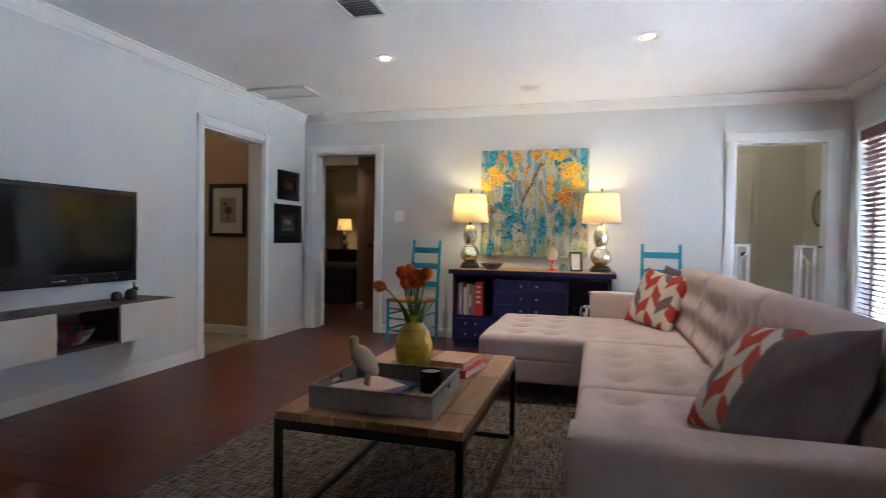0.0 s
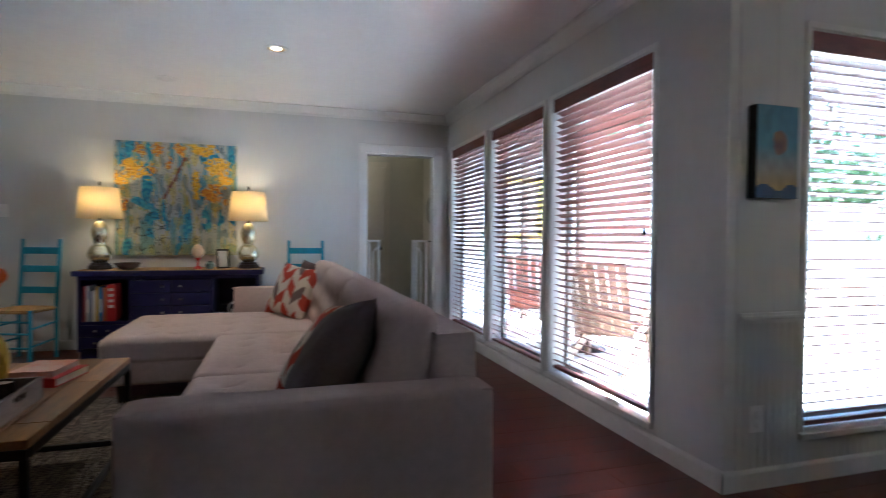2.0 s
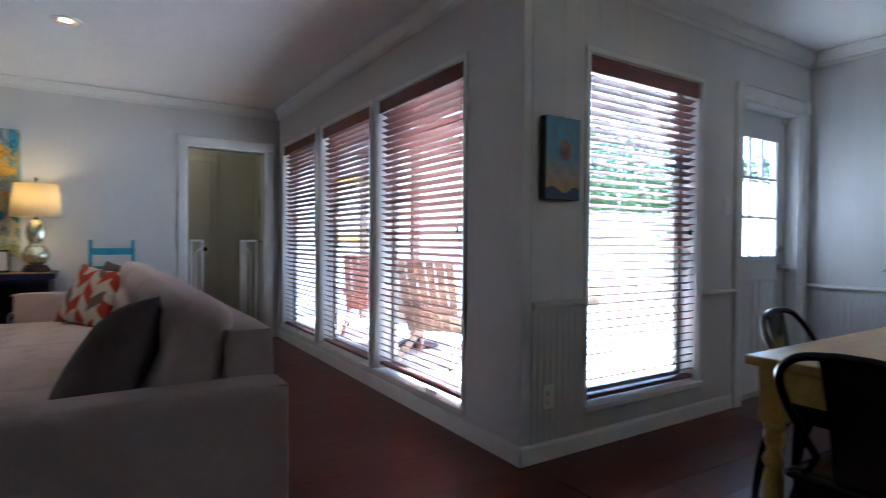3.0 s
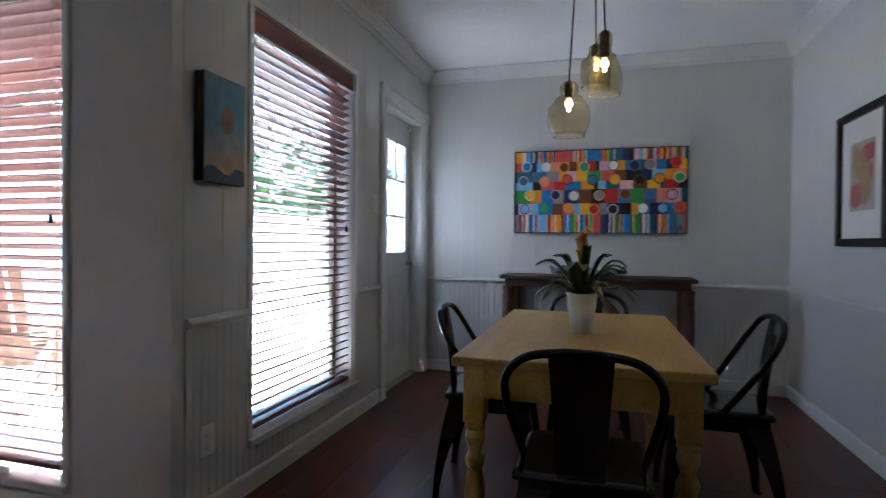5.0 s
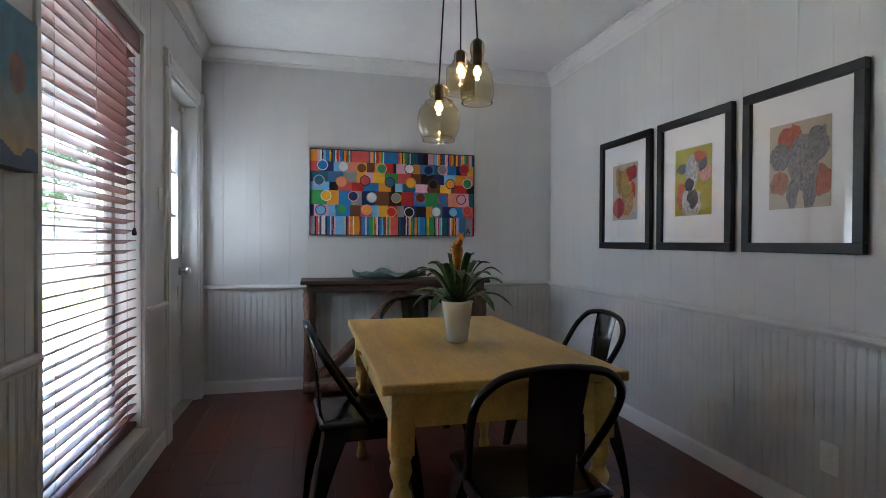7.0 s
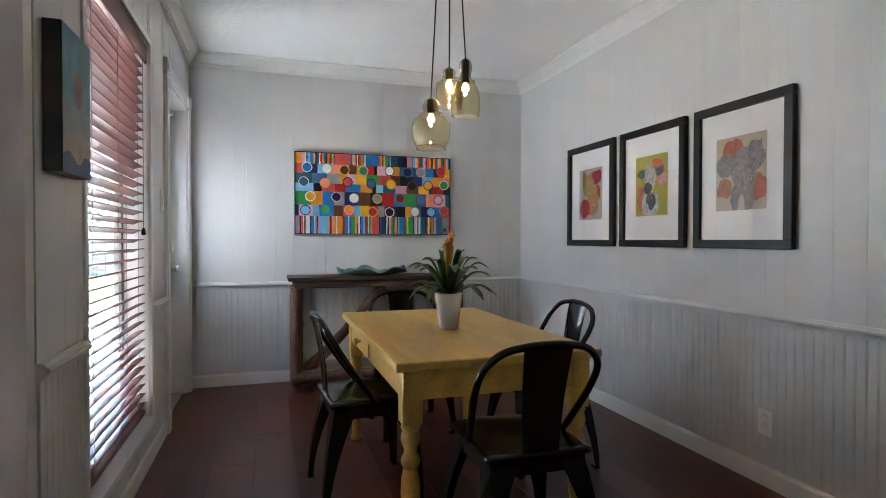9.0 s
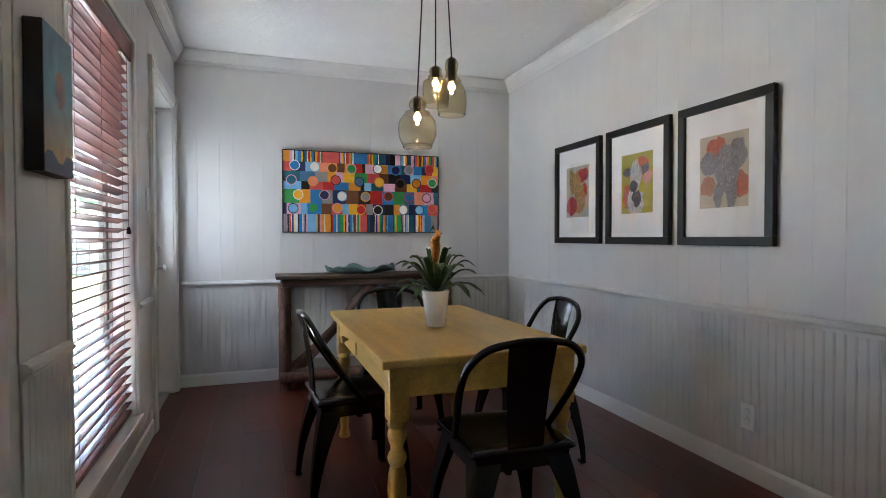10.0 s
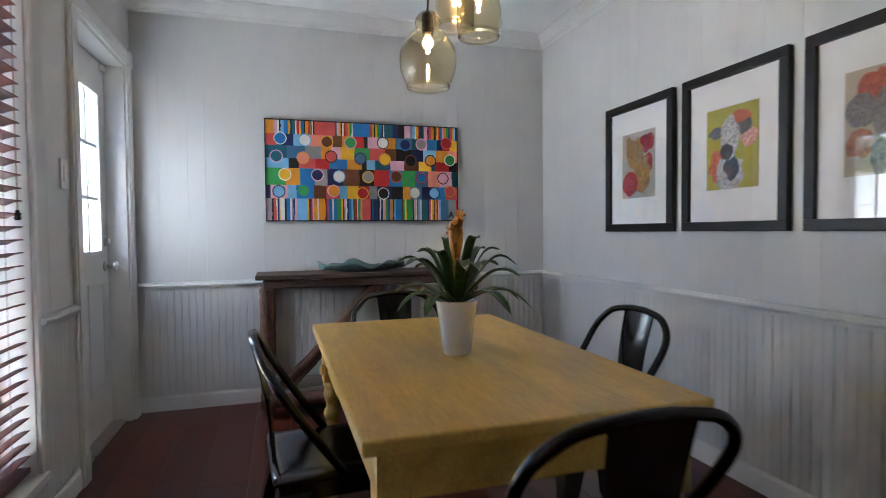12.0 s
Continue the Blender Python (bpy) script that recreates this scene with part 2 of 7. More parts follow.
# ---- the rooms ----
XT, YF, XW, YD, XD, YR, HC = -2.165, 6.915, 3.35, 2.825, 6.165, 0.125, 2.485
W = 0.16
WIN_L = [(3.315, 4.40), (4.525, 5.555), (5.705, 6.745)]
WIN_Z, WIN_DZ = (0.15, 2.08), (0.225, 2.06)
WIN_D = (3.79, 4.77)
BED, DOOR3, HALL, DDOOR = (-2.03, -1.253), (2.41, 3.20), (5.208, 6.09), (5.24, 6.045)
DOOR_H = 2.04

floor_bm = box(-5.2, XW + W, -1.5, 11.2, -0.3, -0.012)
box(XW + W, XD + W, YR - W, YD + W, -0.3, -0.012, bm=floor_bm)
floor = structure(part("floor", floor_bm, M_SUBFLOOR), "dark red-brown hardwood plank floor with a satin sheen", "floor")
ceil_bm = box(-5.2, XW + W, -1.5, 11.2, HC, HC + 0.2)
box(XW + W, XD + W, YR - W, YD + W, HC, HC + 0.2, bm=ceil_bm)
structure(part("ceiling", ceil_bm, M_CEIL), "white ceiling with a knocked-down plaster texture", "ceiling")

GREY = "light grey painted wall with vertical panel boards"
wall_tv = structure(part("wall_west", wall_mesh("x", XT - W, XT, -1.5, YF + W, -0.02, HC, [(*HALL, -0.02, DOOR_H)]), M_WALL), GREY, "wall")
wall_far = structure(part("wall_north", wall_mesh("y", YF, YF + W, XT, XW, -0.02, HC, [(*BED, -0.02, DOOR_H), (*DOOR3, -0.02, DOOR_H)]), M_WALL), GREY, "wall")
wall_win = structure(part("wall_east", wall_mesh("x", XW, XW + W, YD, 11.2, -0.02, HC, [(a, b, *WIN_Z) for a, b in WIN_L]), M_WALL), "light grey painted wall with three tall windows", "wall")
wall_din = structure(part("wall_dining_north", wall_mesh("y", YD, YD + W, XW + W, XD + W, -0.02, HC, [(*WIN_D, *WIN_DZ), (*DDOOR, -0.02, DOOR_H)]), M_WALL), "light grey dining room wall with window and patio door", "wall")
wall_end = structure(part("wall_dining_east", wall_mesh("x", XD, XD + W, YR - W, YD, -0.02, HC), M_WALL), "light grey dining room end wall with panelling", "wall")
wall_right = structure(part("wall_dining_south", wall_mesh("y", YR - W, YR, 2.3, XD, -0.02, HC), M_WALL), "light grey dining room side wall with panelling", "wall")
structure(part("wall_return", wall_mesh("x", 2.3, 2.3 + W, -1.4, YR - W, -0.02, HC), M_WALL), "plain light grey wall", "wall")
structure(part("wall_south", wall_mesh("y", -1.5, -1.4, XT, 2.3 + W, -0.02, HC), M_WALL), "plain light grey wall", "wall")
# rooms behind the doorways
structure(part("wall_hall_north", box(-4.4, XT - W, 6.27, 6.37, -0.02, HC), M_TAN), "tan painted hallway wall", "wall")
structure(part("wall_hall_west", box(-4.5, -4.4, 4.5, 6.37, -0.02, HC), M_TAN), "tan painted hallway wall", "wall")
structure(part("wall_hall_south", box(-4.4, XT - W, 4.5, 4.6, -0.02, HC), M_TAN), "tan painted hallway wall", "wall")
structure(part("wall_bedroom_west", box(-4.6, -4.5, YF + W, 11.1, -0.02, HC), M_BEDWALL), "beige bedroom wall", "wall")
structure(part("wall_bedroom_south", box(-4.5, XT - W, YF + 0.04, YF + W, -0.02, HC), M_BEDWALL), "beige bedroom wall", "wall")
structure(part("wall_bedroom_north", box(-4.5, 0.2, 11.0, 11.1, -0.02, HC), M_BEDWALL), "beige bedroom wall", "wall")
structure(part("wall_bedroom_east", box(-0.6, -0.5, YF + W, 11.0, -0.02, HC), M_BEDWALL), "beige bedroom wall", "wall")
structure(part("wall_den_west", box(0.9, 1.0, YF + W, 8.0, -0.02, HC), M_OLIVE), "beige back room wall", "wall")
structure(part("wall_den_north", box(1.0, XW, 7.9, 8.0, -0.02, HC), M_OLIVE), "beige back room wall", "wall")
structure(part("wall_den_lining", box(XW - 0.03, XW - 0.002, YF + W, 7.9, -0.02, HC), M_OLIVE), "beige back room wall", "wall")
structure(part("hall_floor", box(-4.4, XT - 0.08, 4.6, 6.27, -0.012, 0.002), M_TILE), "beige tiled hallway floor", "floor")

# crown moulding and baseboards
CROWN = [(0, HC - 0.095), (0.011, HC - 0.095), (0.011, HC - 0.089), (0.016, HC - 0.089), (0.016, HC - 0.082), (0.023, HC - 0.081), (0.023, HC - 0.073), (0.031, HC - 0.070), (0.045, HC - 0.05), (0.062, HC - 0.03), (0.07, HC - 0.018), (0.082, HC - 0.012), (0.082, HC), (0, HC)]
BASE = [(0, 0), (0.014, 0), (0.014, 0.075), (0.011, 0.085), (0.006, 0.092), (0, 0.095)]
RAIL = [(0, 0.7365), (0.0105, 0.7365), (0.0105, 0.742), (0.0145, 0.742), (0.0145, 0.748), (0.0185, 0.748), (0.0185, 0.754), (0.027, 0.756), (0.030, 0.762), (0.029, 0.77), (0.022, 0.774), (0.016, 0.782), (0, 0.785)]


def trim(name, axis, plane, out, profile, a, b, label):
    return structure(part(name, strip(axis, plane, out, profile, a, b), M_TRIM), label, "trim")


for axis, plane, out, a, b in (("x", XT, 1, -1.4, YF), ("y", YF, -1, XT, XW), ("x", XW, -1, YD - 0.082, YF), ("y", YD, -1, XW - 0.082, XD), ("x", XD, -1, YR, YD), ("y", YR, 1, 2.3, XD)):
    trim("crown_moulding", axis, plane, out, CROWN, a, b, "white painted crown moulding along the ceiling")
for axis, plane, out, a, b in (("x", XT, 1, -1.4, HALL[0] - 0.075), ("x", XT, 1, HALL[1] + 0.075, YF), ("y", YF, -1, BED[1] + 0.085, DOOR3[0] - 0.085), ("x", XW, -1, YD - 0.014, YF),
                               ("y", YD, -1, XW - 0.014, DDOOR[0] - 0.085), ("x", XD, -1, YR, YD), ("y", YR, 1, 2.3, XD), ("y", 6.27, -1, -4.4, XT - W - 0.02)):
    trim("baseboard", axis, plane, out, BASE, a, b, "white painted baseboard")
for axis, plane, out, a, b in (("y", YD, -1, XW + 0.06, WIN_D[0] - 0.03), ("y", YD, -1, WIN_D[1] + 0.03, DDOOR[0] - 0.085), ("x", XD, -1, YR, YD), ("y", YR, 1, 2.3, XD)):
    structure(part("chair_rail", strip(axis, plane, out, RAIL, a, b), M_BOARD), "grey painted chair rail moulding", "trim")


def casing(name, axis, plane, out, a, b, top, label, wide=0.085, through=W):
    """A doorway's white casing: two legs with plinths, a head that stands past them, and the lining of the opening."""
    ob = structure(thing(name, label, "door frame"), label, "door frame")

    def piece(nm, u0, u1, d0, d1, z0, z1, bev=0.004):
        lo, hi = sorted((plane + out * d0, plane + out * d1))
        part(nm, box(lo, hi, u0, u1, z0, z1, bev) if axis == "x" else box(u0, u1, lo, hi, z0, z1, bev), M_TRIM, ob)

    for s, e in ((a - wide, a), (b, b + wide)):
        piece("casing_leg", s, e, 0, 0.018, 0, top + 0.002)
        piece("casing_bead", s + 0.012, e - 0.012, 0.018, 0.024, 0, top + 0.002, 0.002)
        piece("plinth_block", s - 0.003, e - 0.0015, 0.001, 0.026, 0.001, 0.13, 0.003)
    piece("casing_head", a + 0.002, b - 0.002, 0, 0.018, top + 0.002, top + wide)
    piece("casing_bead", a + 0.002, b - 0.002, 0.018, 0.024, top + 0.014, top + wide - 0.012, 0.002)
    for s, e in ((a - wide - 0.004, a + 0.002), (b - 0.002, b + wide + 0.004)):
        piece("corner_block", s, e, 0, 0.028, top + 0.002, top + wide + 0.006)
        piece("corner_block_boss", s + 0.022, e - 0.022, 0.028, 0.033, top + 0.024, top + wide - 0.016, 0.0045)
    piece("jamb", a - 0.001, a + 0.016, -through, 0.002, 0, top, 0)
    piece("jamb", b - 0.016, b + 0.001, -through, 0.002, 0, top, 0)
    piece("jamb_head", a + 0.016, b - 0.016, -through, 0.002, top - 0.016, top + 0.001, 0)
    return ob


casing("door_frame_1", "x", XT, 1, *HALL, DOOR_H, "white painted casing round the hallway opening")
casing("door_frame_2", "y", YF, -1, *BED, DOOR_H, "white painted casing round the bedroom doorway")
casing("door_frame_3", "y", YF, -1, *DOOR3, DOOR_H, "white painted casing round the back room doorway")
casing("door_frame_4", "y", YD, -1, DDOOR[0], DDOOR[1], DOOR_H, "white painted casing round the patio door")


# ---- windows and blinds ----
def blind_slat_mesh(width):
    bm = bmesh.new()
    rows = []
    for k in range(5):
        s = -1 + k / 2
        rows.append([(0.0, s * 0.025, 0.0035 * (1 - s * s) + dz) for dz in (0.0, 0.0042)])
    loops = []
    for x in (-width / 2, width / 2):
        ring = [bm.verts.new((x, r[0][1], r[0][2])) for r in rows] + [bm.verts.new((x, r[1][1], r[1][2])) for r in reversed(rows)]
        loops.append(ring)
    n = len(loops[0])
    for k in range(n):
        bm.faces.new((loops[0][k], loops[0][(k + 1) % n], loops[1][(k + 1) % n], loops[1][k]))
    bm.faces.new(loops[0]), bm.faces.new(loops[1][::-1])
    bmesh.ops.recalc_face_normals(bm, faces=bm.faces)
    me = bpy.data.meshes.new("slat")
    bm.to_mesh(me)
    bm.free()
    me.materials.append(M_BLIND)
    return me


def window_with_blind(nr, axis, plane, a, b, heights, tilt, gap_bottom=0.0):
    """Window unit in its opening (local x along the wall, local y out of the house) and the wooden blind that hangs in it."""
    mid, wide = (a + b) / 2, b - a
    z0, z1 = heights
    turn = 0.0 if axis == "y" else -90.0
    at = (mid, plane, 0) if axis == "y" else (plane, mid, 0)
    win = thing("window_%d" % nr, "tall fixed window with thin painted trim and a sill", "window", at, turn, kind="structure")
    fr = bmesh.new()
    for x0, x1, y0, y1 in ((-wide / 2 - 0.03, wide / 2 + 0.03, z1, z1 + 0.03), (-wide / 2 - 0.03, -wide / 2, z0, z1), (wide / 2, wide / 2 + 0.03, z0, z1)):
        box(x0, x1, -0.014, 0.0, y0, y1, 0.003, bm=fr)
    part("window_trim", fr, M_TRIM, win)
    part("window_sill", box(-wide / 2 - 0.03, wide / 2 + 0.03, -0.03, W - 0.05, z0 - 0.028, z0 + 0.004, 0.005), M_TRIM, win)
    rv = bmesh.new()
    box(-wide / 2, -wide / 2 + 0.006, 0.001, W - 0.05, z0 + 0.004, z1, bm=rv)
    box(wide / 2 - 0.006, wide / 2, 0.001, W - 0.05, z0 + 0.004, z1, bm=rv)
    box(-wide / 2 + 0.006, wide / 2 - 0.006, 0.001, W - 0.05, z1 - 0.006, z1, bm=rv)
    part("window_lining", rv, M_TRIM, win)
    al = bmesh.new()
    for x0, x1, y0, y1 in ((-wide / 2, wide / 2, z1 - 0.045, z1), (-wide / 2, wide / 2, z0, z0 + 0.045), (-wide / 2, -wide / 2 + 0.04, z0 + 0.045, z1 - 0.045), (wide / 2 - 0.04, wide / 2, z0 + 0.045, z1 - 0.045)):
        box(x0, x1, W - 0.05, W - 0.01, y0, y1, 0.003, bm=al)
    part("window_frame", al, M_FRAME_ALU, win)
    pane = part("pane", box(-wide / 2 + 0.04, wide / 2 - 0.04, W - 0.034, W - 0.029, z0 + 0.045, z1 - 0.045), M_GLASS, win)
    pane.visible_shadow = False
    # the blind
    bl = thing("window_blind", "reddish brown wooden slat blind, lowered with slats open", "blind", at, turn, group="wooden window blinds")
    w = wide - 0.03
    part("valance", box(-wide / 2 + 0.008, wide / 2 - 0.008, 0.0, 0.012, z1 - 0.095, z1 - 0.004, 0.004), M_BLIND, bl)
    part("head_rail", box(-w / 2, w / 2, 0.018, 0.062, z1 - 0.05, z1 - 0.008, 0.003), M_BLIND, bl)
    low = z0 + 0.02 + gap_bottom
    part("bottom_rail", box(-w / 2, w / 2, 0.016, 0.064, low, low + 0.022, 0.004), M_BLIND, bl)
    me = blind_slat_mesh(w)
    z = low + 0.05
    while z < z1 - 0.075:
        ob = new("slat", me)
        ob.parent = bl
        ob.matrix_basis = pose(0, 0.04, z, tilt + random.uniform(-1.2, 1.2), 0, 0)
        z += 0.0445
    for x in (-w * 0.36, 0.0, w * 0.36):
        cd = bmesh.new()
        tube([(x, 0.0155, low), (x, 0.0155, z1 - 0.05)], 0.0011, 5, bm=cd)
        tube([(x, 0.0645, low), (x, 0.0645, z1 - 0.05)], 0.0011, 5, bm=cd)
        part("ladder_cord", cd, M_CORD, bl)
    cd = tube([(w * 0.44, 0.008, 1.16), (w * 0.44, 0.008, z1 - 0.06)], 0.0016, 6)
    part("pull_cord", cd, M_CORD, bl)
    part("cord_tassel", lathe([(0, 0.035), (0.005, 0.034), (0.009, 0.02), (0.011, 0.006), (0.008, 0), (0, 0)], 12, at=(w * 0.44, 0.008, 1.127)), M_DARKPL, bl, "dark wooden cord tassel", smooth=True)


for i, (a, b) in enumerate(WIN_L):
    window_with_blind(i + 1, "x", XW, a, b, WIN_Z, -21.0, 0.015 if i == 0 else 0.0)
window_with_blind(4, "y", YD, *WIN_D, WIN_DZ, -16.0)
# area lamp added outside the patio door's lower panes, to boost the sky light
_dl = lamp("door_fill_lamp", "AREA", ((DDOOR[0] + DDOOR[1]) / 2, YD + 0.16, 1.26), DOOR_W, (0.95, 0.98, 1.0), aim=((DDOOR[0] + DDOOR[1]) / 2, YD - 1.0, 1.26))
_dl.data.shape, _dl.data.size, _dl.data.size_y = "RECTANGLE", 0.51, 0.54




# ---- outside ----
M_COVER = material("patio_cover_wood", (0.14, 0.08, 0.055), 0.7, vary=0.12, scale=4, stretch=(0.5, 6, 6), per_object=0.06)
cover = thing("patio_cover", "reddish wooden patio cover outside the living room windows", "patio cover", (XW + W, 6.0, 0))
for k in range(11):
    part("deck_board", box(0.005, 1.65, -1.98 + k * 0.42, -1.565 + k * 0.42, 2.62, 2.65, 0.003), M_COVER, cover)
for k in range(6):
    part("rafter", box(0.005, 1.7, -1.95 + k * 0.8, -1.90 + k * 0.8, 2.48, 2.62, 0.003), M_COVER, cover)
part("beam", box(1.52, 1.62, -1.98, 2.65, 2.34, 2.48, 0.004), M_COVER, cover)
for y in (0.9, 2.5):
    part("post", box(1.52, 1.62, y - 0.05, y + 0.05, -0.12, 2.34, 0.005), M_COVER, cover)


def plane_mesh(x0, x1, y0, y1, z):
    bm = bmesh.new()
    bm.faces.new([bm.verts.new(p) for p in ((x0, y0, z), (x1, y0, z), (x1, y1, z), (x0, y1, z))])
    return bm


structure(part("ground", plane_mesh(-600, 600, -600, 600, -0.32), material("yard_grass", (0.10, 0.12, 0.04), 0.9, vary=0.3, scale=2.0)), "dry grass ground of the yard", "ground")
structure(part("patio", box(XW + W, 12.5, YD + W, 13.0, -0.31, -0.12), M_CONC), "sunlit pale concrete patio slab", "patio")


# ---- shared making of things ----
M_SOFA = material("sofa_linen", (0.57, 0.45, 0.405), 0.92, vary=0.06, scale=40, bump=0.3, bump_scale=500)
M_SEAM = material("sofa_piping", (0.42, 0.33, 0.30), 0.9)
M_LEG = material("dark_sofa_leg", (0.03, 0.018, 0.012), 0.4)
M_BLUE = material("navy_paint", (0.014, 0.014, 0.085), 0.42, vary=0.2, scale=6, bump=0.05)
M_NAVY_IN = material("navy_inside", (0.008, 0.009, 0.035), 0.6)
M_TURQ = material("turquoise_paint", (0.03, 0.30, 0.46), 0.45, vary=0.15, scale=9, bump=0.06)
M_RUSH = material("woven_rush", (0.50, 0.30, 0.12), 0.85, vary=0.3, scale=30, stretch=(1, 8, 1), bump=0.5, bump_scale=120)
M_YEL = material("distressed_yellow_paint", (0.66, 0.43, 0.10), 0.36, vary=0.16, scale=5, stretch=(0.6, 3, 3), bump=0.08, bump_scale=40, colour2=(0.46, 0.27, 0.06))
M_BLACK = material("black_gloss_metal", (0.008, 0.008, 0.009), 0.16, vary=0.1, rough_vary=0.05, spec=0.6)
M_IRON = material("dark_iron", (0.022, 0.018, 0.016), 0.45, metal=0.6, vary=0.2)
M_OAK = material("rustic_table_wood", (0.37, 0.175, 0.07), 0.45, vary=0.25, scale=5, stretch=(6, 0.5, 6), bump=0.12, bump_scale=30, per_object=0.3)
M_GREYWOOD = material("grey_washed_wood", (0.27, 0.225, 0.185), 0.7, vary=0.2, scale=6, stretch=(6, 1, 6), bump=0.2, bump_scale=50)
M_BARKWOOD = material("barked_log", (0.19, 0.105, 0.072), 0.85, vary=0.4, scale=14, stretch=(1, 1, 0.3), bump=0.9, bump_scale=25)
M_OLDTOP = material("old_plank_wood", (0.10, 0.062, 0.045), 0.6, vary=0.3, scale=6, stretch=(5, 0.6, 5), bump=0.25, bump_scale=30)
M_WALNUT = material("walnut_veneer", (0.085, 0.045, 0.03), 0.45, vary=0.2, scale=6, stretch=(5, 0.6, 5))
M_LACQ = material("white_lacquer", (0.66, 0.62, 0.56), 0.3, vary=0.02)
M_SCREEN = material("tv_screen", (0.004, 0.004, 0.005), 0.12, vary=0.05, rough_vary=0.02)
M_GREYVEL = material("taupe_velvet", (0.125, 0.088, 0.088), 0.75, vary=0.12, scale=8, bump=0.2, bump_scale=90)
M_VASE = material("mustard_glaze", (0.58, 0.38, 0.03), 0.3, vary=0.12, scale=14, coat=0.3)
M_TULIP = material("orange_petal", (0.93, 0.25, 0.055), 0.5, vary=0.2, scale=20)
let_light_through(M_TULIP, (0.95, 0.22, 0.05), 0.45)
M_STEM = material("green_stem", (0.13, 0.22, 0.04), 0.5, vary=0.2, scale=14)
M_DECOY = material("aged_cream_wood", (0.66, 0.51, 0.32), 0.6, vary=0.15, scale=16, bump=0.1)
M_BRONZE = material("dull_bronze", (0.06, 0.042, 0.032), 0.45, metal=0.4, vary=0.3, scale=30)
M_MERC = material("mercury_glass", (0.84, 0.78, 0.56), 0.2, metal=0.85, vary=0.25, scale=22)
M_BASEBLK = material("dark_lamp_base", (0.03, 0.02, 0.015), 0.4)
M_BLACKFR = material("black_picture_frame", (0.014, 0.013, 0.013), 0.45, vary=0.2, scale=12, stretch=(1, 1, 6), bump=0.05)
M_MAT = material("white_mount", (0.86, 0.86, 0.86), 0.8, vary=0.015)
M_PAINT = painted("picture_paint", 0.6)
M_OIL = painted("canvas_paint", 0.42, 0.5)
M_PAPER = material("paper", (0.68, 0.65, 0.58), 0.8, vary=0.06)
M_PICGLASS = glass_material("picture_glass", (1, 1, 1), 0.02, 1.45)
M_BULB = glow("lit_bulb", (1.0, 0.62, 0.22), 0.7)
M_CANLIT = glow("lit_can_bulb", (1.0, 0.80, 0.52), 0.8)
M_SMOKE = glass_material("smoky_glass", (0.85, 0.79, 0.62), 0.0, 1.45)
M_CORDBLK = material("black_cord", (0.01, 0.01, 0.01), 0.6)
M_POT = material("white_ceramic", (0.84, 0.84, 0.82), 0.2, vary=0.02, coat=0.4)
M_SOIL = material("potting_soil", (0.03, 0.02, 0.015), 0.95)
M_BROM = material("bromeliad_leaf", (0.045, 0.12, 0.025), 0.3, vary=0.35, scale=9, coat=0.3)
M_BLOOM = material("orange_bract", (0.72, 0.27, 0.02), 0.45, vary=0.25, scale=14)
M_TEAL = material("verdigris_metal", (0.20, 0.31, 0.30), 0.5, metal=0.25, vary=0.35, scale=16, bump=0.25)
BOOKS = [material("book_cover", c, 0.5, vary=0.06, scale=20) for c in
         ((0.25, 0.02, 0.02), (0.32, 0.34, 0.36), (0.06, 0.09, 0.2), (0.62, 0.60, 0.55), (0.55, 0.36, 0.05), (0.03, 0.22, 0.5), (0.42, 0.14, 0.05), (0.55, 0.03, 0.03))]
M_REDBK, M_WHITEBK, M_BLUEBK = BOOKS[7], BOOKS[3], BOOKS[5]


def clone_part(name, me, parent, m):
    ob = new(name, me)
    ob.parent = parent
    ob.matrix_basis = m
    return ob


def face_colours(me, colours):
    """One paint colour for each face."""
    at = me.color_attributes.new("paint", "FLOAT_COLOR", "CORNER")
    flat = []
    for poly, c in zip(me.polygons, colours):
        flat += [*c, 1.0] * len(poly.vertices)
    at.data.foreach_set("color", flat)


def painted_sheet(name, wide, high, nx, ny, colour, parent, mat, label="", y=0.0):
    """A sheet in the local x-z plane, facing -y, coloured by colour(u, v), u to the viewer's right and v up, both 0 to 1."""
    verts = [(wide * (i / nx - 0.5), y, high * j / ny) for j in range(ny + 1) for i in range(nx + 1)]
    faces, cols = [], []
    for j in range(ny):
        for i in range(nx):
            a = j * (nx + 1) + i
            faces.append((a, a + 1, a + nx + 2, a + nx + 1))
            cols.append(colour((i + 0.5) / nx, (j + 0.5) / ny))
    me = bpy.data.meshes.new(name)
    me.from_pydata(verts, [], faces)
    face_colours(me, cols)
    me.materials.append(mat)
    ob = new(name, me)
    ob.parent = parent
    if label:
        tagged(ob, label)
    return ob


def frame_bars(wide, high, bar, deep, bevel=0.003):
    bm = bmesh.new()
    for x0, x1, z0, z1 in ((-wide / 2, wide / 2, 0, bar), (-wide / 2, wide / 2, high - bar, high), (-wide / 2, -wide / 2 + bar, bar, high - bar), (wide / 2 - bar, wide / 2, bar, high - bar)):
        box(x0, x1, -deep, 0, z0, z1, bevel, bm=bm)
    return bm


